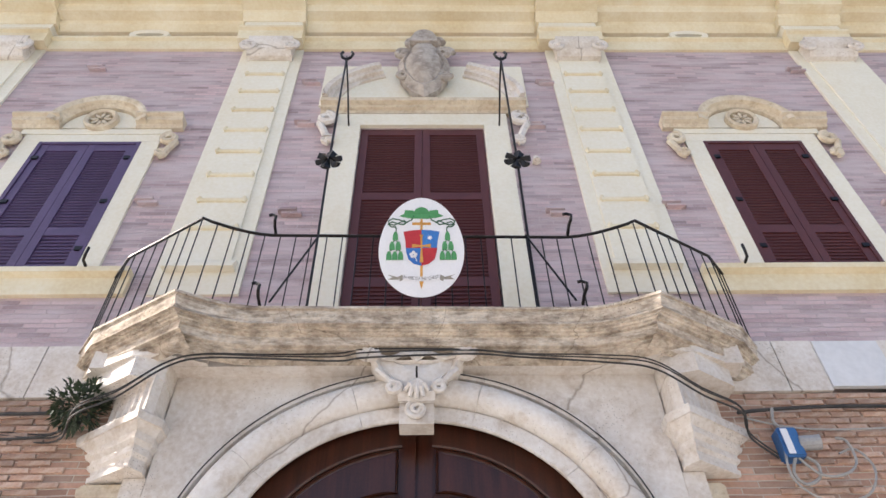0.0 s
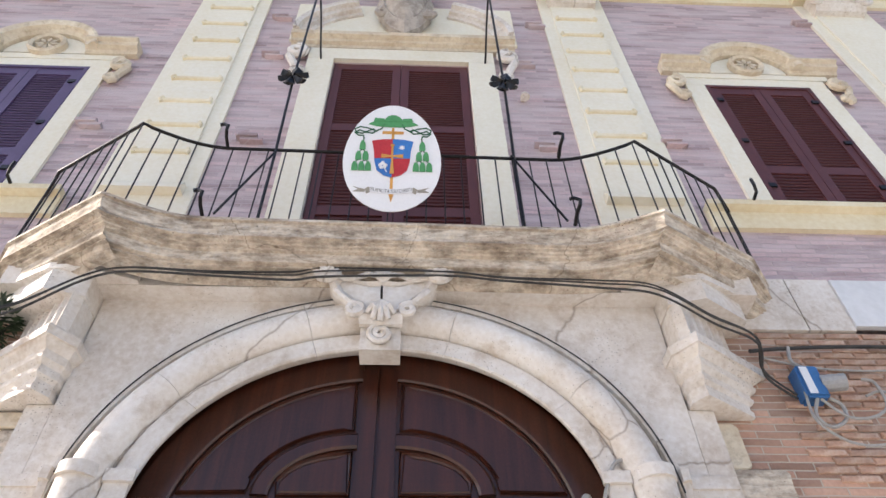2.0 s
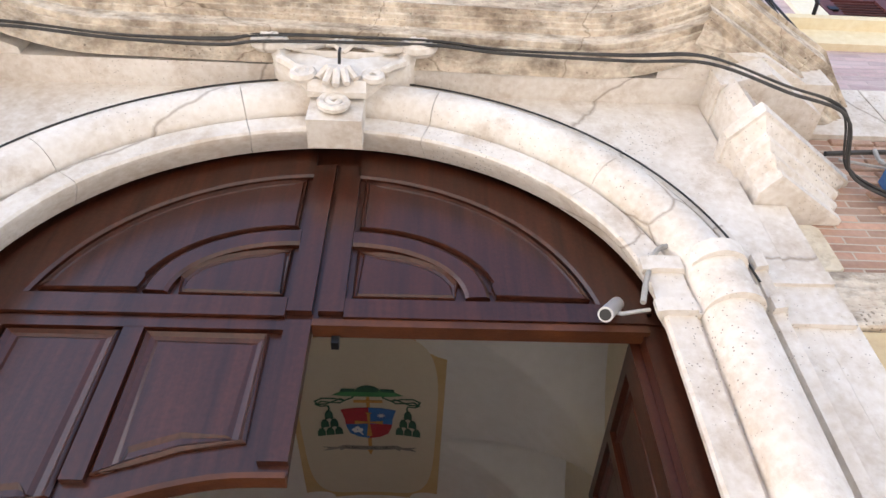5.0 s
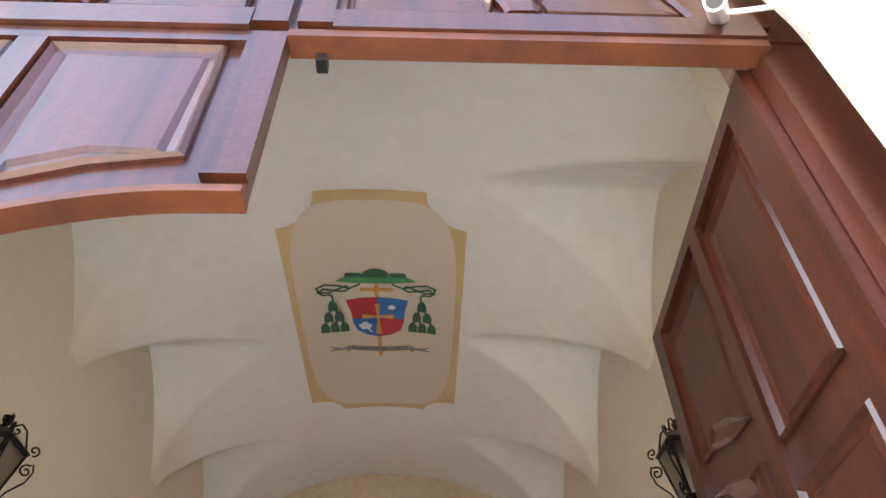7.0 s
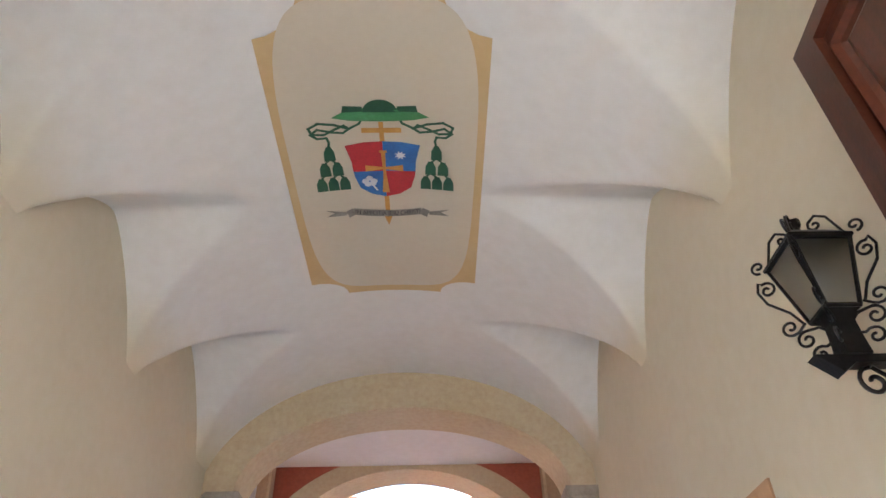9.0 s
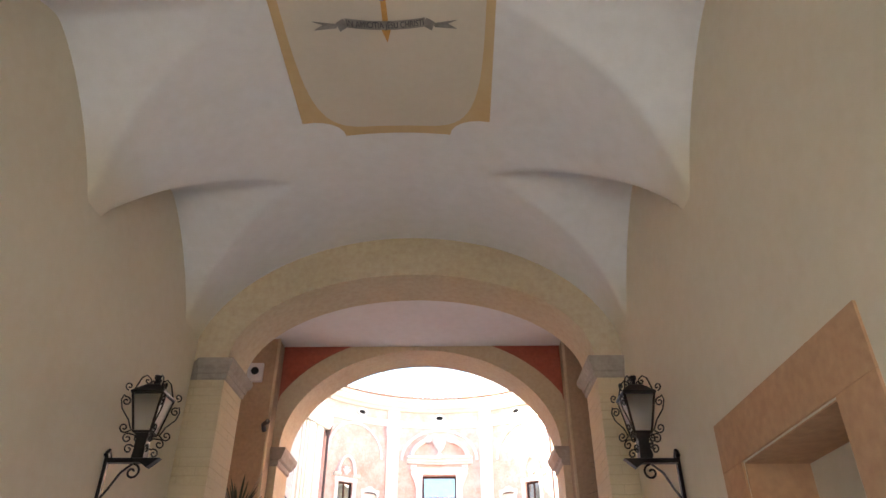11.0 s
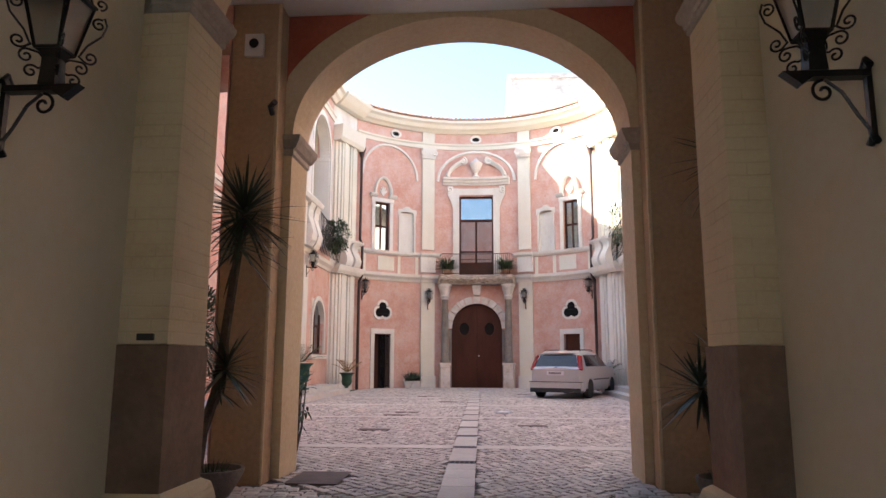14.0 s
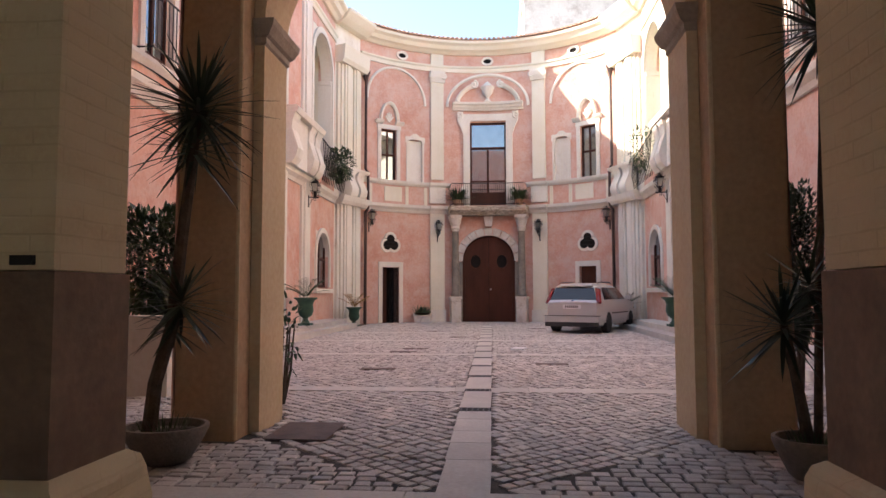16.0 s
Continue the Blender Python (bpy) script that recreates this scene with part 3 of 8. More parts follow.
def shutter_window(uc, label, fill):
    t = thing("window_shutters", label, "shutters", "closed window shutters")
    b = bmesh.new()
    for q in (-1, 1):
        cbox(b, fw, *sorted((uc + q * 0.53, uc + q * 0.572)), 5.505, 7.575, -0.035, 0.02)
    cbox(b, fw, uc - 0.53, uc + 0.53, 7.535, 7.574, -0.034, 0.02)
    part("frame", b, fill, t)
    for q in (-1, 1):
        leaf = shutter(t, *sorted((uc + q * 0.003, uc + q * 0.527)), 5.507, 7.532, -0.022, fill, split=(0.0, 0.27, 1.0))
        for z in (5.8, 6.5, 7.25):
            b = bmesh.new()
            cbox(b, fw, *sorted((uc + q * 0.47, uc + q * 0.54)), z, z + 0.05, -0.04, -0.022)
            part("hinge", b, "iron", leaf)
    f = bmesh.new()
    for a, b in ((uc - 0.78, uc - 0.575), (uc + 0.575, uc + 0.78)):
        cbox(f, fw, a, b, 5.505, 7.578, -0.03, 0.0)
    cbox(f, fw, uc - 0.78, uc + 0.78, 7.581, 7.72, -0.03, 0.0)
    struct("trim_window_frame", f, "cream")
    h = thing("window_hood", "carved ochre stone hood with a round flower medallion", "hood mould", "window hoods", "structure")
    b = bmesh.new()
    prof = lambda z: [(z, 0.0), (z, -0.06), (z + 0.04, -0.08), (z + 0.06, -0.13), (z + 0.11, -0.14), (z + 0.13, -0.18), (z + 0.16, -0.18), (z + 0.16, 0.0)]
    for s in (-1, 1):
        hmould(b, fw, uc + s * 0.98, uc + s * 0.44, prof(7.82))
    part("shelf", b, "hood_stone", h)
    b = bmesh.new()
    ring(b, fw, uc, 7.86, 0.44, 0.36, [(0.0, 0.0), (0.0, -0.07), (0.035, -0.1), (0.055, -0.15), (0.1, -0.17), (0.13, -0.17), (0.13, 0.0)], 0, 180, 24)
    part("arch", b, "hood_stone", h)
    b = bmesh.new()
    prism(b, fw, ell(uc, 7.86, 0.43, 0.35), -0.03, 0.0)
    cbox(b, fw, uc - 0.85, uc + 0.85, 7.725, 7.815, -0.04, 0.0)
    part("field", b, "cream", h)
    b = bmesh.new()
    mz = 7.97
    ring(b, fw, uc, mz, 0.14, 0.14, [(0.0, -0.03), (0.0, -0.09), (0.03, -0.11), (0.055, -0.09), (0.055, -0.03)], 0, 360, 24)
    for k in range(8):
        a = k * math.pi / 4
        prism(b, fw, [(uc + 0.12 * math.cos(a + d) * q, mz + 0.12 * math.sin(a + d) * q) for d, q in ((0, 0.2), (-0.3, 0.7), (0, 1.1), (0.3, 0.7))], -0.08, -0.03)
    part("medallion", b, "hood_stone", h, "round carved flower medallion", True)
    for s in (-1, 1):
        b = bmesh.new()
        tube(b, [fw(a, c, -0.06) for a, c in spiral(uc + s * 0.9, 7.6, 0.1, 1.3, math.pi / 2, 20, s)], 0.04, 7)
        tube(b, [fw(a, c, -0.06) for a, c in spiral(uc + s * 0.86, 7.32, 0.07, 1.3, -math.pi / 2, 20, s)], 0.03, 7)
        tube(b, [fw(uc + s * 0.98, 7.55, -0.05), fw(uc + s * 0.92, 7.4, -0.05), fw(uc + s * 0.9, 7.3, -0.05)], 0.04, 7)
        part("scroll", b, "hood_stone", h, "", True)


shutter_window(3.84, "closed red-brown louvred shutters of an upper window", "wood_red")
shutter_window(-3.74, "closed purplish louvred shutters of an upper window", "wood_purple")

# balcony door with its surround
t = thing("balcony_door", "closed dark red louvred door on the balcony", "door")
shutter(t, -0.69, 0.02, 4.66, 7.86, 0.0, split=(0.0, 0.22, 0.62, 1.0))
shutter(t, 0.026, 0.736, 4.66, 7.86, 0.0, split=(0.0, 0.22, 0.62, 1.0))
f = bmesh.new()
for a, b in ((-0.98, -0.705), (0.75, 1.03)):
    cbox(f, fw, a, b, 4.66, 7.885, -0.05, 0.0)
cbox(f, fw, -0.98, 1.03, 7.888, 8.12, -0.05, 0.0)
cbox(f, fw, -1.25, 1.33, 8.34, 9.3, -0.03, 0.0)
struct("trim_door_frame", f, "cream")
h = thing("broken_pediment", "broken curved stone pediment over the balcony door", "pediment", "", "structure")
b = bmesh.new()
hmould(b, fw, -1.2, 1.28, [(8.13, 0.0), (8.13, -0.055), (8.18, -0.06), (8.19, -0.1), (8.235, -0.105), (8.25, -0.16), (8.3, -0.17), (8.3, 0.0)])
part("shelf", b, "hood_stone", h)
for t0, t1 in ((118, 178), (2, 62)):
    b = bmesh.new()
    ring(b, fw, 0.04, 8.36, 1.06, 0.72, [(0.0, 0.0), (0.0, -0.06), (0.05, -0.065), (0.06, -0.11), (0.11, -0.12), (0.12, -0.17), (0.18, -0.18), (0.18, 0.0)], t0, t1, 18)
    part("segment", b, "stone", h)
for s in (-1, 1):
    b = bmesh.new()
    tube(b, [fw(a, c, -0.08) for a, c in spiral(0.04 + s * 1.15, 7.98, 0.11, 1.3, math.pi / 2, 20, s)], 0.045, 7)
    tube(b, [fw(a, c, -0.08) for a, c in spiral(0.04 + s * 1.08, 7.55, 0.07, 1.3, -math.pi / 2, 20, s)], 0.035, 7)
    tube(b, [fw(0.04 + s * 1.22, 7.9, -0.06), fw(0.04 + s * 1.14, 7.7, -0.06), fw(0.04 + s * 1.1, 7.55, -0.06)], 0.045, 7)
    part("console", b, "stone", h, "", True)
c = bmesh.new()
outline = [(0.0, 8.36), (0.16, 8.5), (0.3, 8.78), (0.34, 9.1), (0.3, 9.3), (0.22, 9.42), (0.24, 9.6), (0.14, 9.8), (0.0, 9.86)]
outline += [(-a, z) for a, z in outline[-2:0:-1]]
secs = []
for q, w in ((1.0, -0.06), (1.0, -0.14), (0.8, -0.22), (0.72, -0.2), (0.6, -0.26), (0.25, -0.3)):
    secs.append([fw(0.04 + a * q, 9.08 + (z - 9.08) * q, w) for a, z in outline])
loft(c, secs)
for s in (-1, 1):
    tube(c, [fw(a, z, -0.18) for a, z in spiral(0.04 + s * 0.27, 9.38, 0.12, 1.4, 0, 22, s)], 0.04, 7)
    tube(c, [fw(a, z, -0.18) for a, z in spiral(0.04 + s * 0.26, 8.8, 0.09, 1.4, 0, 22, -s)], 0.035, 7)
    tube(c, [fw(a, z, -0.2) for a, z in spiral(0.04 + s * 0.15, 9.62, 0.1, 1.2, 0, 22, s)], 0.05, 7)
prism(c, fw, [(0.04 + a * 0.18, 9.5 + z * 0.32) for a, z in ell(0, 0, 1, 1, 0, 180, 16)], -0.3, -0.12)
cm = part("stone_crest", c, "crest_stone", None, "", True)
tagged(cm, "weathered blank stone crest above the balcony door", "crest")

# balcony slab: the front bends in a concave curve to its corners
def balcony_line(d=0.0):
    left = [(-2.80, 0.0), (-2.56, -0.32), (-1.80, -0.78)]
    curve = [(-1.80 + 0.62 * k / 8, -0.78 + 0.2 * math.sin(math.pi / 2 * k / 8)) for k in range(1, 9)]
    pts = left + curve
    pts = pts + [(-x + 0.06, y * 0.94) for x, y in pts[::-1]]
    if not d:
        return pts
    out = []
    for i, (x, y) in enumerate(pts):
        a, b = Vector(pts[max(i - 1, 0)]), Vector(pts[min(i + 1, len(pts) - 1)])
        n = Vector((-(b - a).y, (b - a).x)).normalized()
        out.append((x + n.x * d, y + n.y * d if 0 < i < len(pts) - 1 else y))
    return out


balcony = thing("balcony", "weathered travertine balcony slab with stained mouldings", "balcony")
b = bmesh.new()
secs = [[Vector((x, y, z)) for x, y in balcony_line(d)] for d, z in
        ((0.03, 4.605), (0.0, 4.60), (0.0, 4.577), (0.02, 4.574), (0.026, 4.53), (0.04, 4.485), (0.055, 4.474), (0.032, 4.472), (0.03, 4.454), (0.055, 4.452), (0.055, 4.438), (0.075, 4.436), (0.08, 4.422), (0.10, 4.42), (0.105, 4.406), (0.13, 4.403), (0.136, 4.335), (0.14, 4.328), (0.17, 4.325), (0.17, 4.307), (0.2, 4.304), (0.225, 4.28), (0.29, 4.25))]
loft(b, secs, closed=False)
b.faces.new([b.verts.new(p) for p in secs[0]])

part("slab", b, "stone_dirty", balcony, "stained moulded travertine slab")
b = bmesh.new()
cbox(b, fw, -2.5, 2.54, 4.262, 4.45, -0.265, -0.004)
part("soffit", b, "stone", balcony)

railing = thing("balcony_railing", "black wrought iron balcony railing with thin upright bars", "railing")
line = [Vector((x, y, 0)) for x, y in balcony_line(0.025)]
b = bmesh.new()
tube(b, [p + Vector((0, 0, 5.425)) for p in line], 0.0145, 6)
part("top_rail", b, "iron", railing)
length = [0.0]
for p, q in zip(line, line[1:]):
    length.append(length[-1] + (q - p).length)
total, data = length[-1], None
for k in range(47):
    d = total * (k + 0.5) / 47
    i = max(j for j in range(len(length) - 1) if length[j] <= d)
    p = line[i].lerp(line[i + 1], (d - length[i]) / (length[i + 1] - length[i]))
    if data is None:
        b = bmesh.new()
        tube(b, [(0, 0, 4.58), (0, 0, 5.425)], 0.0058, 6)
        ob = part("baluster", b, "iron", railing)
        data = ob.data
    else:
        ob = new("baluster", data)
        ob.parent = railing
    ob.location = p
for x in (-1.22, 1.3):
    for z in (5.43, 4.63):
        b = bmesh.new()
        tube(b, [(x, -0.54, z), (x, -0.64, z + 0.02), (x + 0.01, -0.7, z + 0.03), (x + 0.015, -0.71, z + 0.07), (x - 0.02, -0.7, z + 0.1), (x - 0.05, -0.7, z + 0.09)], 0.014, 6)
        part("hook", b, "iron", railing)
for x0, x1 in ((-0.85, -1.15), (0.93, 1.25)):
    b = bmesh.new()
    tube(b, [(x0, -0.555, 5.42), (x1, -0.555, 4.66)], 0.009, 6)
    part("brace", b, "iron", railing)

def standard(x, s):
    t = thing("banner_standard", "thin iron banner standard with a six-petal ornament", "banner holder", "iron banner standards")
    b = bmesh.new()
    tube(b, [(x, -0.53, 4.6), (x, -0.55, 5.4), (x, -0.62, 6.4), (x, -0.62, 8.45)], 0.012, 6)
    part("rod", b, "iron", t)
    b = bmesh.new()
    tube(b, [(x, -0.62, 8.4), (x + s * 0.01, -0.35, 8.2), (x + s * 0.02, -0.12, 7.9), (x + s * 0.02, 0.0, 7.85)], 0.011, 6)
    part("stay", b, "iron", t)
    for k in range(6):
        a = k * math.pi / 3 + 0.3
        b = bmesh.new()
        c = Vector((x, -0.63, 6.4))
        u, v = Vector((math.cos(a), 0, math.sin(a))), Vector((-math.sin(a), 0, math.cos(a)))
        loft(b, [[c + u * r + v * h + Vector((0, y, 0)) for h, y in ((hw, 0.0), (0, -0.03), (-hw, 0.0), (0, 0.01))] for r, hw in ((0.02, 0.01), (0.07, 0.04), (0.11, 0.055), (0.13, 0.03))])
        part("petal", b, "iron", t)
    for q in (-1, 1):
        b = bmesh.new()
        tube(b, [(x, -0.62, 8.38), (x + q * 0.05, -0.63, 8.42), (x + q * 0.07, -0.63, 8.5), (x + q * 0.05, -0.63, 8.55)], 0.018, 6)
        part("prong", b, "iron", t)


standard(-0.86, 1)
standard(0.95, -1)

# ---- portal ----
portal = thing("portal_surround", "pale travertine portal arch with heavy roll moulding", "portal", "", "structure")
ROLL = [(0.17 + 0.11 - 0.11 * math.cos(a), -0.17 - 0.10 * math.sin(a)) for a in [math.pi * k / 10 for k in range(11)]]
ARCH = [(0.12, -0.002), (0.035, -0.14), (0.035, -0.16), (0.045, -0.17), (0.15, -0.17), (0.155, -0.15), (0.17, -0.15)] + ROLL + [(0.39, -0.15), (0.395, -0.12), (0.415, -0.12), (0.42, -0.19), (0.46, -0.2), (0.48, -0.15), (0.48, -0.05)]
n = 5
for k in range(n):       # the arch is of separate blocks with fine joints
    b = bmesh.new()
    ring(b, fw, 0.0, 2.74, 1.24, 1.06, ARCH, 180 * k / n + (0.06 if k else 0), 180 * (k + 1) / n - (0.06 if k < n - 1 else 0), 14)
    part("arch_block", b, "stone", portal, "", True)
for s in (-1, 1):
    b = bmesh.new()
    vmould(b, lambda u, v, w: fw(s * u, v, w), -0.05, 2.735, [(1.24 + r, w) for r, w in ARCH])
    part("jamb", b, "stone", portal, "", True)
    b = bmesh.new()
    for z0, z1, o in ((2.72, 2.78, 0.03), (2.78, 2.92, 0.015), (2.92, 2.99, 0.04)):
        vmould(b, lambda u, v, w: fw(s * u, v, w), z0, z1, [(1.24 + r + (-o if r < 0.04 else 0), w - o * (1 if w < -0.06 else 0)) for r, w in ARCH])
        cbox(b, fw, *sorted((s * 1.72, s * 2.0)), z0, z1, -0.122 - o * 0.6, 0.0)
    part("impost", b, "stone", portal, "", True)
b = bmesh.new()
pts = [(-1.86, -0.05), (-1.725, -0.05), (-1.725, 2.74)] + ell(0, 2.74, 1.725, 1.545, 180, 0)[1:-1] + [(1.725, 2.74), (1.725, -0.05), (1.86, -0.05), (1.86, 4.44), (-1.86, 4.44)]
prism(b, fw, pts, -0.12, -0.003)
part("spandrel", b, "stone", portal, "pale stone spandrels with hairline cracks")
for s in (-1, 1):
    sm = lambda u, v, w: fw(s * u, v, w)
    b = bmesh.new()
    # canted bracket pier between the capital and the balcony, fluted on its long face
    flutes = [(1.92, -0.37)]
    for k in range(5):
        for f, d in ((0.02, 0.0), (0.05, 0.018), (0.15, 0.018), (0.18, 0.0)):
            q = (k + f * 5) / 5
            flutes.append((1.92 + 0.38 * q - d * 0.6, -0.37 + 0.29 * q + d * 0.8))
    vmould(b, sm, 3.80, 4.12, [(1.875, -0.003), (1.875, -0.3)] + flutes + [(2.31, -0.06), (2.31, -0.003)])
    part("side_pier", b, "stone", portal)
    b = bmesh.new()
    foot = [(1.89, -0.003), (1.89, -0.16), (1.95, -0.25), (2.29, -0.03), (2.29, -0.003)]
    crown = [(1.80, -0.003), (1.80, -0.26), (1.93, -0.42), (2.5, -0.03), (2.5, -0.003)]
    secs = []
    for z, f in ((3.44, 0.0), (3.445, 0.12), (3.485, 0.14), (3.487, 0.05), (3.525, 0.08), (3.55, 0.25), (3.575, 0.28), (3.577, 0.2), (3.605, 0.22), (3.635, 0.45), (3.66, 0.5), (3.662, 0.42), (3.69, 0.46), (3.725, 0.75), (3.74, 0.82), (3.742, 0.94), (3.795, 1.0), (3.81, 0.96), (3.812, 0.3)):
        secs.append([sm(a + (c - a) * f, z, p + (q - p) * f) for (a, p), (c, q) in zip(foot, crown)])
    loft(b, secs)
    part("pier_capital", b, "stone", portal, "stepped weathered stone capital")
    b = bmesh.new()
    vmould(b, sm, 4.1, 4.27, [(1.865, -0.003), (1.865, -0.33), (2.1, -0.40), (2.44, -0.18), (2.44, -0.003)])
    vmould(b, sm, 4.27, 4.42, [(1.6, -0.003), (1.6, -0.30), (1.9, -0.42), (2.14, -0.40), (2.55, -0.18), (2.55, -0.003)])
    part("corbel", b, "stone", portal)
    b = bmesh.new()
    cbox(b, sm, 1.865, 2.02, -0.05, 3.435, -0.115, -0.003)
    part("pier_slab", b, "stone", portal)
    rq = random.Random(8 + s)
    z, k = -0.05, 0
    while z < 3.4:
        h = min(rq.choice((0.27, 0.31, 0.35)), 3.43 - z)
        out = 2.2 + 0.15 * (k % 2) + rq.uniform(-0.03, 0.03)
        b = bmesh.new()
        cut = rq.uniform(0.02, 0.05)
        prism(b, sm, [(2.028, z), (out - cut, z), (out, z + cut * 0.7), (out - rq.uniform(0, 0.03), z + h * 0.6), (out, z + h - 0.035), (out - cut, z + h - 0.008), (2.028, z + h - 0.008)], -0.05 - 0.015 * (k % 2), -0.003)
        bmesh.ops.bevel(b, geom=b.edges[:], offset=0.008, segments=1, affect="EDGES")
        part("quoin", b, ("tufo", "stone_dirty", "hood_stone")[(k + (s > 0)) % 3], portal, "rough yellow tufa quoin" if (k + (s > 0)) % 3 == 0 else "")
        z += h
        k += 1
b = bmesh.new()
cbox(b, fw, -0.125, 0.125, 3.74, 3.98, -0.28, -0.13)
hmould(b, fw, -0.135, 0.135, [(3.9, -0.3), (3.9, -0.33), (3.96, -0.36), (4.0, -0.34), (4.0, -0.28)])
tube(b, [fw(a, z, -0.31) for a, z in spiral(0.0, 3.84, 0.075, 1.8, math.pi / 2, 30)], 0.02, 7)
part("keystone", b, "stone", portal, "keystone with a carved scroll", True)
cart = thing("stone_cartouche", "blank carved stone cartouche over the portal keystone", "cartouche")
c = bmesh.new()
out = [(0.0, 3.93), (0.09, 3.97), (0.17, 4.03), (0.22, 4.1), (0.31, 4.17), (0.36, 4.27), (0.33, 4.33), (0.24, 4.27), (0.12, 4.25), (0.0, 4.26)]
out += [(-a, z) for a, z in out[-2:0:-1]]
loft(c, [[fw(a * q, 4.12 + (z - 4.12) * q, w) for a, z in out] for q, w in ((1, -0.1), (1, -0.32), (0.9, -0.36), (0.82, -0.35), (0.78, -0.33), (0.3, -0.36))])
part("field", c, "stone", cart, "", True)
for s in (-1, 1):
    c = bmesh.new()
    tube(c, [fw(a, z, -0.36 - 0.02 * k / 26) for k, (a, z) in enumerate(spiral(s * 0.36, 4.33, 0.09, 1.7, math.pi / 2, 26, -s))], 0.036, 8)
    part("volute", c, "stone", cart, "", True)
    c = bmesh.new()
    tube(c, [fw(s * 0.3, 4.16, -0.35), fw(s * 0.24, 4.09, -0.365), fw(s * 0.2, 4.05, -0.36)] + [fw(a, z, -0.36) for a, z in spiral(s * 0.17, 4.0, 0.055, 1.4, 0.6, 20, s)], 0.024, 7)
    part("side_scroll", c, "stone", cart, "", True)
    c = bmesh.new()
    tube(c, [fw(s * (0.3 - 0.03 * k), 4.285 - 0.03 * math.sin(k * 0.55), -0.365) for k in range(8)], 0.02, 7)
    part("top_roll", c, "stone", cart, "", True)
for k in range(5):
    a = radians(30 + 30 * k)
    c = bmesh.new()
    tube(c, [fw(0.0, 4.235, -0.36), fw(0.05 * math.cos(a), 4.25 + 0.04 * math.sin(a), -0.385), fw(0.09 * math.cos(a), 4.25 + 0.085 * math.sin(a), -0.37)], 0.016, 6, 1.3)
    part("shell_rib", c, "stone", cart, "", True)
for k in range(5):
    a = radians(-150 + 30 * k)
    c = bmesh.new()
    tube(c, [fw(0.0, 4.05, -0.36), fw(0.06 * math.cos(a), 4.03 + 0.07 * math.sin(a), -0.395), fw(0.1 * math.cos(a), 4.02 + 0.13 * math.sin(a), -0.37)], 0.028, 7, 0.6)
    part("leaf", c, "stone", cart, "", True)
c = bmesh.new()
tube(c, [fw(0.0, 4.06, -0.37), fw(0.0, 4.09, -0.43), fw(0.0, 4.13, -0.43)], 0.008, 6)
part("hook", c, "iron", cart)
# ---- gate ----
gate = thing("gate", "varnished mahogany carriage gate with one leaf open", "gate")


def panel_field(bm, mp, pts, w, k=1.0, edge=0.035):
    """A raised field with a sloping border, from an outline."""
    cu, cv = sum(p[0] for p in pts) / len(pts), sum(p[1] for p in pts) / len(pts)
    def grow(q):
        out = []
        for i, (u, v) in enumerate(pts):
            a, b = Vector(pts[i - 1]), Vector(pts[(i + 1) % len(pts)])
            n = Vector((-(b - a).y, (b - a).x)).normalized()
            if n.dot(Vector((cu - u, cv - v))) < 0:
                n = -n
            out.append((u + n.x * q, v + n.y * q))
        return out
    loft(bm, [[mp(u, v, w + d) for u, v in grow(q)] for q, d in ((0.0, 0.02), (0.0, -0.012), (0.012 * k, -0.022), (0.03 * k, -0.006), ((edge + 0.02) * k, -0.001), ((edge + 0.04) * k, -0.008), ((edge + 0.045) * k, -0.008))])


b = bmesh.new()
prism(b, fw, [(-1.46, 2.848), (1.46, 2.848)] + ell(0, 2.72, 1.465, 1.395, 6, 174), 0.06, 0.11)
over = part("overdoor", b, "wood_gate", gate)
for s in (-1, 1):
    sm = lambda u, v, w, s=s: fw(s * u, v, w)
    b = bmesh.new()
    prism(b, sm, [(0.012, 2.88), (0.11, 2.88), (0.11, 3.82), (0.012, 3.84)], 0.03, 0.06)
    hmould(b, sm, 0.112, 1.3, [(2.85, 0.06), (2.85, 0.026), (2.945, 0.026), (2.95, 0.034), (2.95, 0.06)])
    ring(b, sm, 0.0, 2.74, 1.14, 1.005, [(0, 0.06), (0, 0.04), (0.012, 0.03), (0.2, 0.03), (0.2, 0.06)], 8, 85, 24)
    part("frame_rail", b, "wood_gate", over)
    b = bmesh.new()
    panel_field(b, sm, [(0.135, 2.965), (0.545, 2.965), (0.56, 3.06)] + [(0.135 + 0.42 * math.cos(radians(t)), 3.04 + 0.2 * math.sin(radians(t))) for t in range(25, 91, 13)], 0.06, 0.5)
    part("lower_panel", b, "wood_gate", over)
    b = bmesh.new()
    ring(b, sm, 0.112, 2.96, 0.475, 0.30, [(0, 0.06), (0, 0.04), (0.015, 0.03), (0.085, 0.03), (0.10, 0.04), (0.10, 0.06)], 2, 90, 18)
    part("arched_rail", b, "wood_gate", over)
    b = bmesh.new()
    up = ell(0.0, 2.74, 1.125, 0.99, 14, 83, 18)
    low = ell(0.112, 2.965, 0.60, 0.42, 88, 3, 14)
    panel_field(b, sm, up + low, 0.06, 0.3)
    part("upper_panel", b, "wood_gate", over)
for s in (-1, 1):
    b = bmesh.new()
    cbox(b, fw, *sorted((s * 1.14, s * 1.42)), 2.865, 3.08, 0.052, 0.12)
    part("corner_block", b, "wood_gate", over)
b = bmesh.new()
cbox(b, fw, -0.005, 1.3, 2.812, 2.846, 0.035, 0.105)
part("transom_edge", b, "wood_edge", over, "bare reddish transom underside")
b = bmesh.new()
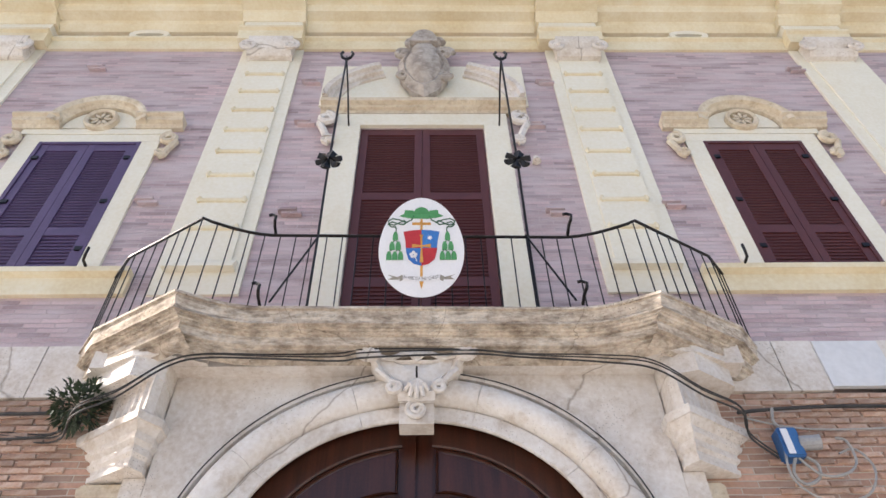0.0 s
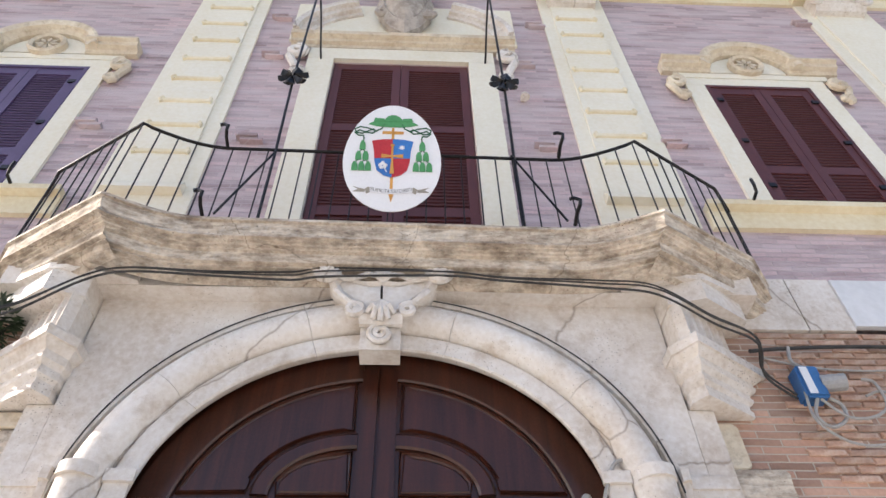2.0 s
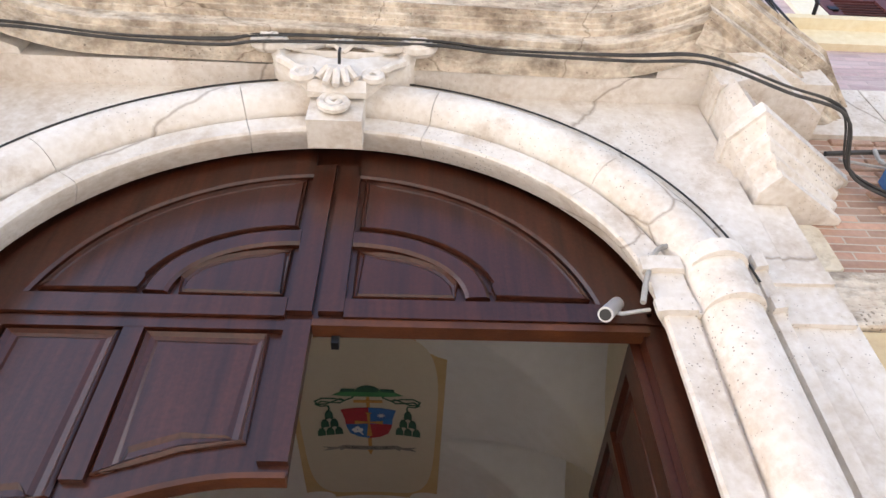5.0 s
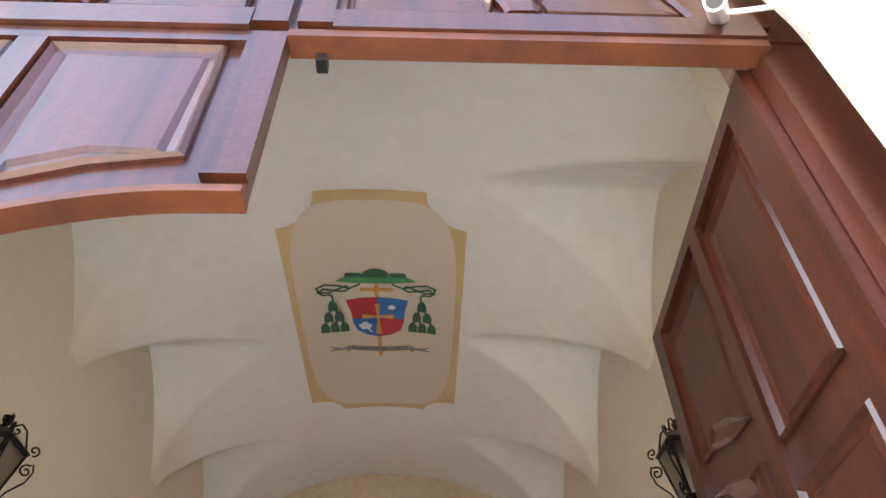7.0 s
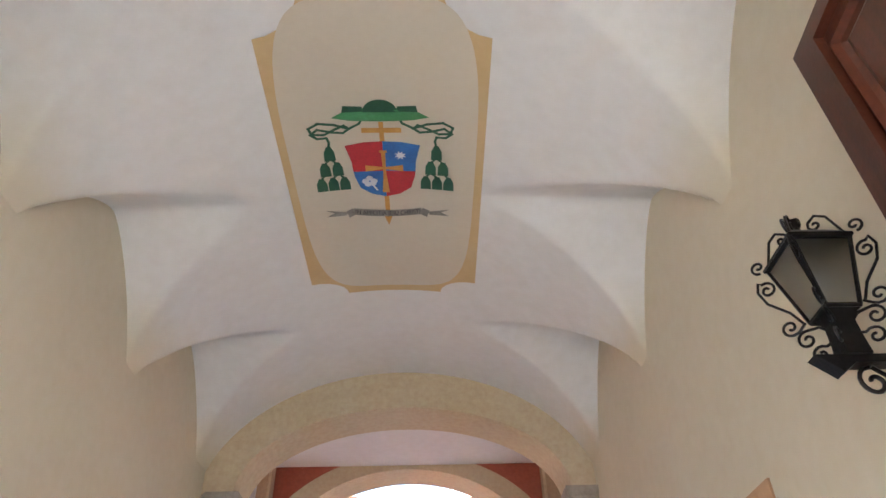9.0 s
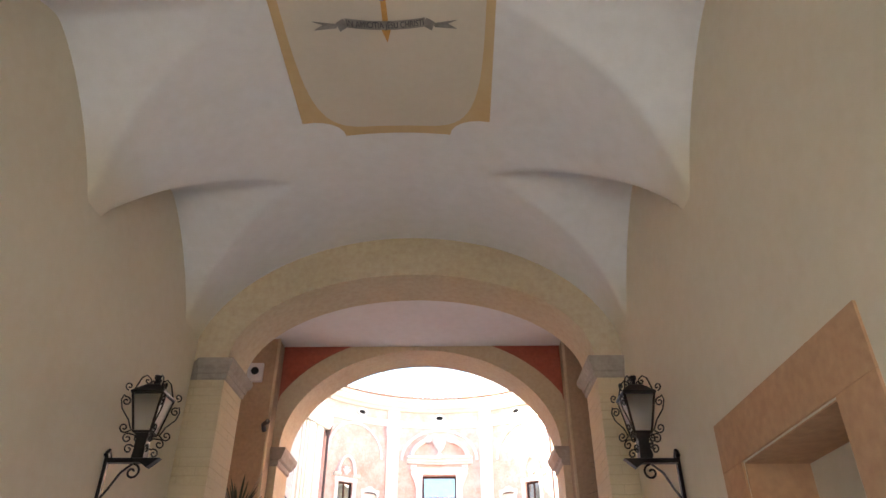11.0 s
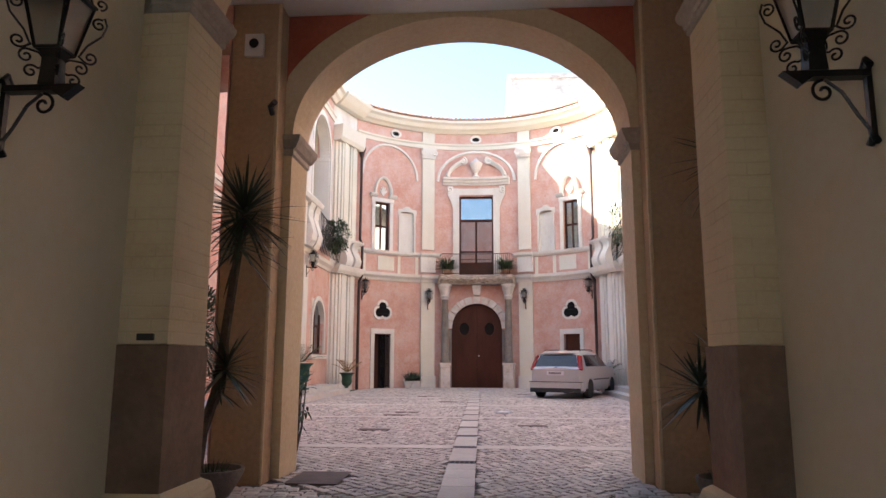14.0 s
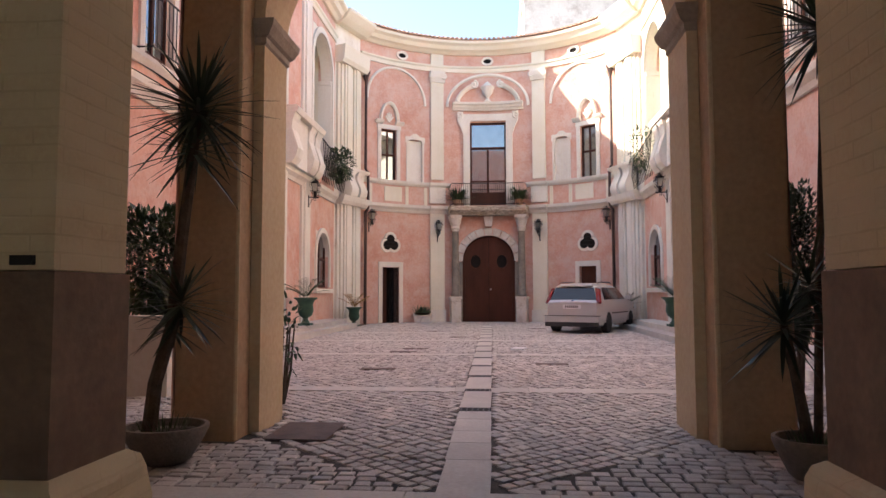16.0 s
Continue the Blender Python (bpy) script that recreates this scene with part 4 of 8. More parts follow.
cbox(b, fw, 0.07, 0.1, 2.765, 2.80, 0.08, 0.12)
part("stop_lug", b, "iron", over)


def gate_leaf(mp, name, label, wicket):
    leaf = new(name)
    leaf.parent = gate
    leaf["label"] = label
    b = bmesh.new()
    top = 2.845
    if wicket:       # the closed leaf: the little door in it stands open under an ogee head
        head = [(0.04 + 1.0 * k / 16, 2.212 - 0.21 * (0.5 - 0.5 * math.cos(math.pi * max(0.0, k - 1) / 15))) for k in range(17)]
        prism(b, mp, [(0.0, top), (0.0, 2.212)] + head + [(1.04, 0.02), (1.27, 0.02), (1.27, top)], 0.0, 0.03)
    else:
        prism(b, mp, [(0.0, 0.02), (1.27, 0.02), (1.27, top), (0.0, top)], 0.0, 0.05)
    part("board", b, "wood_gate", leaf)
    def frame_(u0, u1, v0, v1):
        q = bmesh.new()
        cbox(q, mp, u0, u1, v0, v1, -0.028, 0.0)
        part("stile", q, "wood_gate", leaf)
    frame_(0.0, 0.1, 2.25 if wicket else 0.03, top)
    frame_(0.615, 0.69, 2.18 if wicket else 1.3, top - 0.05)
    frame_(1.13, 1.27, 0.03, top)
    frame_(0.1, 1.13, top - 0.052, top)
    fields = [[(0.15, 2.325), (0.15, 2.785), (0.61, 2.785), (0.61, 2.205), (0.5, 2.235), (0.35, 2.29)], [(0.7, 2.13), (0.7, 2.785), (1.12, 2.785), (1.12, 2.09), (0.95, 2.09), (0.8, 2.105)]]
    if not wicket:
        fields = [[(0.12, 2.22), (0.12, 2.73), (0.6, 2.73), (0.6, 2.14), (0.4, 2.16), (0.25, 2.21)], [(0.7, 2.0), (0.7, 2.73), (1.11, 2.73), (1.11, 2.0)],
                  [(0.12, 1.35), (0.12, 2.1), (0.3, 2.08), (0.45, 2.03), (0.55, 2.02), (0.55, 1.35)], [(0.68, 1.3), (0.68, 1.88), (1.11, 1.88), (1.11, 1.3)],
                  [(0.12, 0.2), (0.12, 1.2), (0.55, 1.2), (0.55, 0.2)], [(0.68, 0.2), (0.68, 1.2), (1.11, 1.2), (1.11, 0.2)]]
    for pts in fields:
        q = bmesh.new()
        panel_field(q, mp, pts, 0.0)
        part("panel", q, "wood_gate", leaf)
    if wicket:
        q = bmesh.new()
        loft(q, [[mp(u, v + d, w) for d, w in ((0.0, -0.03), (0.0, 0.034), (-0.02, 0.034), (-0.02, -0.03))] for u, v in [(0.0, 2.212)] + head])
        part("wicket_head", q, "wood_edge", leaf, "bare reddish ogee edge")
    return leaf


gate_leaf(lambda u, v, w: fw(-0.008 - u, v, 0.07 + w), "closed_leaf", "closed leaf with an open wicket below", True)
ca, sa = math.cos(radians(3.9)), math.sin(radians(3.9))
gate_leaf(lambda u, v, w: Vector((1.272 + (1.27 - u) * sa + w * ca * 1.0, 0.13 + (1.27 - u) * ca - w * sa, v)), "open_leaf", "leaf swung open against the passage wall", False)
b = bmesh.new()
cbox(b, fw, 1.28, 1.465, 0.0, 2.846, 0.06, 0.125)
part("gate_post", b, "wood_gate", gate)
b = bmesh.new()
cbox(b, fw, -1.465, -1.31, 0.0, 2.846, 0.06, 0.13)
part("gate_post", b, "wood_gate", gate)
# the wicket, swung in
b = bmesh.new()
cbox(b, fw, -1.09, -1.045, 0.03, 2.1, 0.14, 0.95)
part("wicket_door", b, "wood_gate", gate)

CAM_A, CAM_B = Vector((1.083, -0.11, 2.77)), Vector((1.19, 0.02, 2.945))
cam_t = thing("security_camera", "white tubular security camera on a wall bracket", "camera")
b = bmesh.new()
tube(b, [CAM_A, CAM_B], 0.029, 16)
part("housing", b, "chrome", cam_t, "", True)
b = bmesh.new()
tube(b, [CAM_A + (CAM_A - CAM_B) * 0.02, CAM_A + (CAM_A - CAM_B) * 0.001], 0.022, 14)
part("lens", b, "plastic", cam_t)
b = bmesh.new()
tube(b, [(CAM_A + CAM_B) / 2 + Vector((0.02, 0, -0.02)), (1.17, -0.05, 2.83), (1.28, -0.06, 2.845)], 0.008, 8)
part("bracket", b, "chrome", cam_t)

# ---- vaulted passage ----
WX = 1.9
def lw_in(u, v, w):   # u = y, w outwards
    return Vector((-WX - w, u, v))
def rw_in(u, v, w):
    return Vector((WX + w, u, v))


bm = bmesh.new()
holed(bm, lw_in, 0.352, 6.78, -0.05, 4.9, 0.0, 0.4, [])
struct("wall_passage_west", bm, "wall_in")
bm = bmesh.new()
holed(bm, rw_in, 0.352, 6.78, -0.05, 4.9, 0.0, 0.4, [(3.72, 4.72, -0.05, 2.12)])
struct("wall_passage_east", bm, "wall_in")
bm = bmesh.new()
holed(bm, fw, -1.9, 1.9, 2.0, 4.9, 0.352, 0.5, [(-1.38, 1.38, 2.0, 3.9)])
struct("wall_gate_inner", bm, "wall_in")
bm = bmesh.new()
for u0, u1 in ((3.42, 3.715), (4.725, 5.0)):
    cbox(bm, rw_in, u0, u1, 0.0, 2.125, -0.012, 0.0)
cbox(bm, rw_in, 3.42, 5.0, 2.128, 2.39, -0.012, 0.0)
struct("trim_side_door", bm, "terra_door")
bm = bmesh.new()
cbox(bm, rw_in, 3.73, 4.71, 0.0, 2.11, 0.33, 0.37)
struct("door_side", bm, "wall_in")
bm = bmesh.new()
cbox(bm, rw_in, 3.722, 3.728, 0.0, 2.118, 0.0, 0.33)
cbox(bm, rw_in, 4.712, 4.718, 0.0, 2.118, 0.0, 0.33)
cbox(bm, rw_in, 3.73, 4.71, 2.112, 2.118, 0.0, 0.33)
struct("trim_side_door_reveal", bm, "terra_door")
bm = bmesh.new()
cbox(bm, rw_in, 4.2, 4.6, 1.45, 1.75, 0.315, 0.328)
tagged(part("notice", bm, "white_paint"), "white paper notice fixed to the side door", "notice")

# vault: a flattened barrel, with lunettes that cut into it from both walls
def vault_z(x, y):
    q = max(0.0, 1 - (x / 1.96) ** 2)
    z = 3.42 + (1.18 + 0.045 * (y - 2.1)) * q ** 0.5
    tip, x0 = (4.53, 0.76) if x > 0 else (4.46, 1.0)
    for yc, half in ((0.25, 0.88), (2.0, 0.88), (3.8, 0.9), (5.62, 0.9)):
        if abs(y - yc) < half:
            top = tip + 0.045 * (yc - 2.1) * 0.9 - 0.05 * (abs(x) - x0)
            z = max(z, 3.5 + (top - 3.5) * (1 - (abs(y - yc) / half) ** 1.4) ** 0.7)
    return z


bm = bmesh.new()
nx, ny = 96, 190
grid = [[bm.verts.new((-1.9 + 3.8 * i / nx, 0.5 + 6.28 * j / ny, vault_z(-1.9 + 3.8 * i / nx, 0.5 + 6.28 * j / ny))) for i in range(nx + 1)] for j in range(ny + 1)]
for j in range(ny):
    for i in range(nx):
        bm.faces.new((grid[j][i], grid[j][i + 1], grid[j + 1][i + 1], grid[j + 1][i]))
for f in bm.faces:
    f.smooth = True
me = bpy.data.meshes.new("ceiling_vault")
bm.to_mesh(me)
bm.free()
me.materials.append(M["vault"])
tagged(new("ceiling_vault", me), kind="structure")
bm = bmesh.new()
cbox(bm, fw, -2.4, 2.4, 4.95, 5.15, 0.352, 6.78)
struct("floor_above_passage", bm, "vault")
bm = bmesh.new()
box(bm, -1.9, 1.9, 0.13, 7.9, -0.05, 0.0)
struct("floor_passage", bm, "band")

# first arch on its two piers
A1Y0, A1Y1, A1H = 6.78, 7.32, 1.63
bm = bmesh.new()
prism(bm, fw, [(-2.3, 3.54)] + ell(0.03, 3.54, A1H, 0.86, 180, 0, 40) + [(2.3, 3.54), (2.3, 5.2), (-2.3, 5.2)], A1Y0, A1Y1)
struct("wall_arch_inner", bm, "arch_tan")
for s in (-1, 1):
    sm = lambda u, v, w, s=s: fw(0.03 + s * u, v, w)
    p = thing("pier", "whitewashed block pier with worn cement dado and stone plinth", "pier", "passage piers", "structure")
    b = bmesh.new()
    cbox(b, sm, 1.63, 2.3, 1.27, 3.36, 6.785, 7.315)
    part("shaft", b, "white_pier", p)
    b = bmesh.new()
    secs = []
    for z, o in ((3.36, 0.0), (3.37, 0.015), (3.41, 0.018), (3.415, 0.03), (3.45, 0.035), (3.48, 0.06), (3.51, 0.07), (3.54, 0.07)):
        secs.append([sm(u, z, w) for u, w in ((1.63 - o, 6.785 - o), (1.87, 6.785 - o), (2.0, 6.9), (2.0, 7.315 + o), (1.63 - o, 7.315 + o))])
    loft(b, secs)
    part("capital", b, "impost", p, "grey stone impost capital")
    b = bmesh.new()
    cbox(b, sm, 1.615, 2.28, 0.42, 1.265, 6.77, 7.33)
    part("dado", b, "dado", p, "dark worn cement dado")
    b = bmesh.new()
    secs = []
    random.seed(5 + s)
    for z, o in ((-0.02, 0.10), (0.2, 0.10), (0.24, 0.085), (0.34, 0.08), (0.4, 0.05), (0.43, 0.01)):
        j = lambda: random.uniform(-0.012, 0.012)
        secs.append([sm(u, z, w) for u, w in ((1.615 - o + j(), 6.77 - o), (1.62 - o + j(), 6.9), (1.615 - o + j(), 7.1), (1.62 - o + j(), 7.33 + o), (2.28, 7.33 + o), (2.28, 6.77 - o))])
    loft(b, secs)
    part("plinth", b, "white_pier", p, "worn irregular stone plinth")

# portico bay: flat ceiling, open to both sides
bm = bmesh.new()
cbox(bm, fw, -8, 8, 4.98, 5.15, 7.325, 9.85)
struct("ceiling_portico", bm, "vault")
for s in (-1, 1):
    bm = bmesh.new()
    cbox(bm, fw, *sorted((s * 2.34, s * 8)), -0.05, 4.98, 6.9, 7.3)
    struct("wall_portico_back", bm, "terra_soft")

# second arch towards the courtyard
A2Y0, A2Y1, A2H, A2X = 9.85, 10.47, 1.81, -0.03
def pier_edge(s):
    return -1.93 if s < 0 else 1.87
bm = bmesh.new()
pts = [(-2.45, -0.05), (A2X - A2H, -0.05), (A2X - A2H, 3.58)] + ell(A2X, 3.58, A2H, 1.34, 180, 0, 44)[1:-1] + [(A2X + A2H, 3.58), (A2X + A2H, -0.05), (2.42, -0.05), (2.42, 6.2), (-2.45, 6.2)]
prism(bm, fw, pts, A2Y0, A2Y1)
struct("wall_arch_outer", bm, "arch_tan")
bm = bmesh.new()
for s in (-1, 1):
    prism(bm, fw, [(A2X + s * 1.895, 4.978)] + [(A2X + s * a, z) for a, z in ell(0, 3.6, 2.09, 1.56, 80, 12, 34) if a < 1.895 and z < 4.978] + [(A2X + s * 1.895, 4.2)], A2Y0 - 0.012, A2Y0 - 0.001)
struct("trim_spandrels", bm, "terra")
for s in (-1, 1):
    bm = bmesh.new()
    cbox(bm, fw, *sorted((pier_edge(s), s * 2.44)), -0.04, 4.975, 9.55, A2Y0 - 0.002)
    struct("wall_pier_face", bm, "terra_soft")
bm = bmesh.new()
for s in (-1, 1):
    tube(bm, [(pier_edge(s), 9.55, 0.0), (pier_edge(s), 9.55, 4.97)], 0.02, 8)
struct("trim_corner_bead", bm, "arch_tan")
for s in (-1, 1):
    sm = lambda u, v, w, s=s: fw(A2X + s * u, v, w)
    b = bmesh.new()
    secs = []
    for z, o in ((3.36, 0.0), (3.38, 0.02), (3.43, 0.02), (3.45, 0.05), (3.53, 0.09), (3.585, 0.1)):
        secs.append([sm(u, z, w) for u, w in ((A2H - o, A2Y0 - o * 0.6), (1.898, A2Y0 - o * 0.6), (1.898, A2Y1 + o), (A2H - o, A2Y1 + o))])
    loft(b, secs)
    struct("trim_impost", b, "impost")
# the wall over the portico and the rest of its piers, seen from the courtyard
bm = bmesh.new()
holed(bm, fw, -8, -2.455, -0.05, 12.0, 9.55, 10.55, [(-6.4, -2.47, -0.05, 4.4)])
holed(bm, fw, 2.425, 8, -0.05, 12.0, 9.55, 10.55, [(2.44, 6.0, -0.05, 4.4)])
cbox(bm, fw, -2.45, 2.42, 6.205, 12.0, 9.55, 10.55)
struct("wall_court_south", bm, "pink")
bm = bmesh.new()
cbox(bm, fw, -11, 11, 11.6, 11.9, 0.0, 10.5)
struct("roof_front", bm, "tile")
for s in (-1, 1):
    bm = bmesh.new()
    cbox(bm, fw, *sorted((s * 10.6, s * 11)), -0.05, 11.6, 0.36, 10.5)
    struct("wall_front_side", bm, "far_house")
# ---- courtyard ----
CX, CY, CR = -0.27, 26.16, 6.5
def cw(u, v, w):      # the concave end wall: u along it, w away from the court
    a = u / CR
    return Vector((CX + (CR + w) * math.sin(a), CY + (CR + w) * math.cos(a), v))
def wl(u, v, w):      # west wing: u = y
    return Vector((-5.9 - w, u, v))
def wr(u, v, w):
    return Vector((5.36 + w, u, v))


END = 5.75
bm = bmesh.new()
holes = [(-1.15, 1.15, -0.05, 3.62), (-0.76, 0.76, 4.9, 8.45)]
for s in (-1, 1):
    holes += [tuple(sorted((s * 4.72, s * 4.0))) + (5.75, 7.9), tuple(sorted((s * 3.49, s * 2.82))) + (5.7, 7.6), tuple(sorted((s * 4.64, s * 3.88))) + (-0.05, 2.25)]
holed(bm, cw, -END, END, -0.05, 10.7, 0.0, 0.5, holes, 0.35)
struct("wall_court_end", bm, "pink")
bm = bmesh.new()
prism(bm, cw, [(-1.15, 3.63), (-1.15, 2.52)] + ell(0, 2.52, 1.1, 1.09, 180, 0) + [(1.15, 2.52), (1.15, 3.63)], 0.02, 0.4)
struct("trim_gate_head", bm, "pink")
# niches beside the windows are shallow, white, with an eared round head
for s in (-1, 1):
    bm = bmesh.new()
    cbox(bm, cw, *sorted((s * 3.5, s * 2.81)), 5.7, 7.56, 0.12, 0.3, 3)
    struct("trim_niche_back", bm, "white_trim")
    bm = bmesh.new()
    for u0, u1 in ((3.55, 3.48), (2.83, 2.76)):
        cbox(bm, cw, *sorted((s * u0, s * u1)), 5.65, 7.55, -0.03, 0.12)
    prism(bm, cw, [(s * (u + 0.13), v) for u, v in ((3.46, 7.45), (3.46, 7.7), (3.25, 7.72), (3.1, 7.84), (2.95, 7.84), (2.8, 7.72), (2.59, 7.7), (2.59, 7.45), (2.71, 7.45), (2.75, 7.56), (2.9, 7.6), (3.15, 7.6), (3.3, 7.56), (3.34, 7.45))], -0.03, 0.1)
    struct("trim_niche", bm, "white_trim")


def court_window(uc, v0, v1, half, mp=cw, label="narrow brown-framed courtyard window with dark panes", framed=True):
    t = thing("window", label, "window", "courtyard windows", "structure")
    b = bmesh.new()
    cbox(b, mp, uc - half, uc + half, v0, v1, 0.14, 0.17)
    g = part("pane", b, "pane", t)
    b = bmesh.new()
    for a in (-half, -0.03, half - 0.06):
        cbox(b, mp, uc + a, uc + a + 0.06, v0, v1, 0.1, 0.14)
    for z in (v0, (v0 + v1) / 2, v1 - 0.07):
        cbox(b, mp, uc - half + 0.06, uc + half - 0.06, z, z + 0.07, 0.102, 0.138)
    part("frame", b, "door_brown", t)
    if not framed:
        return t
    b = bmesh.new()
    for q in (-1, 1):
        cbox(b, mp, *sorted((uc + q * (half + 0.01), uc + q * (half + 0.17))), v0 - 0.1, v1, -0.05, 0.1)
    cbox(b, mp, uc - half - 0.2, uc + half + 0.2, v1 + 0.003, v1 + 0.18, -0.06, 0.1, 4)
    part("surround", b, "white_trim", t)
    return t


for s in (-1, 1):
    t = court_window(s * 4.36, 5.75, 7.9, 0.355)
    b = bmesh.new()
    for q in (-1, 1):
        hmould(b, cw, *sorted((s * 4.36 + q * 0.3, s * 4.36 + q * 0.66)), [(8.1, 0.0), (8.1, -0.08), (8.18, -0.16), (8.24, -0.18), (8.24, 0.0)])
    ring(b, cw, s * 4.36, 8.2, 0.34, 0.72, [(0, 0), (0, -0.1), (0.06, -0.16), (0.11, -0.17), (0.11, 0)], 0, 180, 18)
    for k in range(5):
        tube(b, [cw(s * 4.36, 8.2, -0.04), cw(s * 4.36 + 0.2 * math.cos(radians(30 + 30 * k)), 8.25 + 0.34 * math.sin(radians(30 + 30 * k)), -0.06)], 0.04, 6)
    part("hood", b, "white_trim", t, "arched stucco hood with a shell", True)
    # blind arch over the pair
    b = bmesh.new()
    ring(b, cw, s * 4.06, 9.05, 1.3, 1.42, [(0, 0), (0, -0.05), (0.03, -0.07), (0.1, -0.05), (0.1, 0)], 0, 180, 30)
    struct("trim_blind_arch", b, "white_trim")

# pilasters, string courses, entablature of the end wall
for s in (-1, 1):
    for u0, u1 in ((1.88, 2.5),):
        p = thing("court_pilaster", "white stucco pilaster with scrolled capital", "pilaster", "courtyard pilasters", "structure")
        b = bmesh.new()
        cbox(b, cw, *sorted((s * u0, s * u1)), -0.05, 4.5, -0.1, 0.0, 2)
        cbox(b, cw, *sorted((s * (u0 + 0.03), s * (u1 - 0.03))), 5.95, 10.15, -0.1, 0.0, 2)
        cbox(b, cw, *sorted((s * (u0 + 0.03), s * (u1 - 0.03))), 10.865, 11.345, -0.08, 0.0, 2)
        part("shaft", b, "cream", p)
        b = bmesh.new()
        cbox(b, cw, *sorted((s * (u0 - 0.05), s * (u1 + 0.05))), -0.04, 0.5, -0.14, -0.1, 2)
        cbox(b, cw, *sorted((s * (u0 - 0.04), s * (u1 + 0.04))), 4.95, 5.75, -0.13, 0.0, 2)
        part("base", b, "white_trim", p)
        b = bmesh.new()
        uc = s * (u0 + u1) / 2
        hmould(b, cw, uc - 0.33, uc + 0.33, [(10.1, -0.1), (10.1, -0.16), (10.22, -0.2), (10.35, -0.26), (10.55, -0.26), (10.55, 0.0)], 2)
        for q in (-1, 1):
            tube(b, [cw(a, z, -0.22) for a, z in spiral(uc + q * 0.27, 10.34, 0.12, 1.5, math.pi / 2, 20, -q)], 0.035, 6)
        part("capital", b, "white_trim", p, "", True)
bm = bmesh.new()
for u0, u1, o in ((-END, -2.55, 0), (-2.547, -1.82, 0.1), (-1.817, -1.62, 0), (1.62, 1.817, 0), (1.82, 2.547, 0.1), (2.55, END, 0)):
    n = max(1, int((u1 - u0) / 0.3))
    hmould(bm, cw, u0, u1, [(4.5, 0), (4.5, -0.06 - o), (4.6, -0.1 - o), (4.7, -0.2 - o), (4.82, -0.22 - o), (4.82, 0)], n)
    hmould(bm, cw, u0, u1, [(5.62, 0), (5.62, -0.05 - o), (5.7, -0.12 - o), (5.8, -0.14 - o), (5.8, 0)], n)
struct("trim_court_course", bm, "white_trim")
bm = bmesh.new()
for s in (-1, 1):
    cbox(bm, cw, *sorted((s * 3.75, s * 4.55)), 4.95, 5.55, -0.03, 0.0, 3)
    for q in (2.62, 3.45, 5.15):
        cbox(bm, cw, *sorted((s * q, s * (q + 0.14))), 4.83, 5.6, -0.03, 0.0)
struct("trim_court_panels", bm, "cream")
bm = bmesh.new()
hmould(bm, cw, -END, END, [(10.6, 0.0), (10.6, -0.06), (10.75, -0.08), (10.8, -0.13), (10.86, -0.13), (10.86, 0.0)], 36)
hmould(bm, cw, -END, END, [(11.35, 0.0), (11.35, -0.1), (11.44, -0.2), (11.5, -0.32), (11.64, -0.4), (11.72, -0.52), (11.82, -0.54), (11.82, 0.5)], 36)
struct("trim_court_cornice", bm, "cream")
bm = bmesh.new()
holed(bm, cw, -END, END, 10.705, 11.35, 0.0, 0.4, [], 0.35)
struct("wall_court_frieze", bm, "pink")
for uc in (-3.75, -0.0, 3.75):
    b = bmesh.new()
    ring(b, cw, uc, 11.1, 0.17, 0.1, [(0, -0.002), (0, -0.06), (0.09, -0.07), (0.09, -0.002)], 0, 360, 22)
    v = thing("vent", "oval stucco frieze vent with a dark opening", "vent", "frieze vents", "structure")
    part("rim", b, "white_trim", v)
    # no hole here: a flat plate with the vent's shade in its colour
    b = bmesh.new()
    prism(b, cw, ell(uc, 11.1, 0.17, 0.1, 0, 345, 22), -0.012, -0.002)
    part("opening", b, "painted_dark", v)
# roof with a row of clay tiles at its edge
roof = thing("tiled_roof", "curved clay tile roof edge above the cornice", "roof", "", "structure")
bm = bmesh.new()
loft(bm, [[cw(-END + 2 * END * i / 36, v, w) for v, w in ((11.83, -0.5), (11.88, -0.5), (13.2, 3.2), (13.1, 3.2))] for i in range(37)])
part("deck", bm, "tile", roof)
data = None
for k in range(54):
    u = -END + 2 * END * (k + 0.5) / 54
    if data is None:
        b = bmesh.new()
        loft(b, [[Vector((0.075 * math.cos(a), y, 0.075 * math.sin(a) + z)) for a in [math.pi * j / 6 for j in range(7)]] for y, z in ((-0.1, 0.0), (0.5, 0.17))])
        ob = part("tile", b, "tile", roof)
        data = ob.data
    else:
        ob = new("tile", data)
        ob.parent = roof
    ob.matrix_local = Matrix.Translation(cw(u, 11.875, -0.5)) @ Matrix.Rotation(-u / CR, 4, "Z")

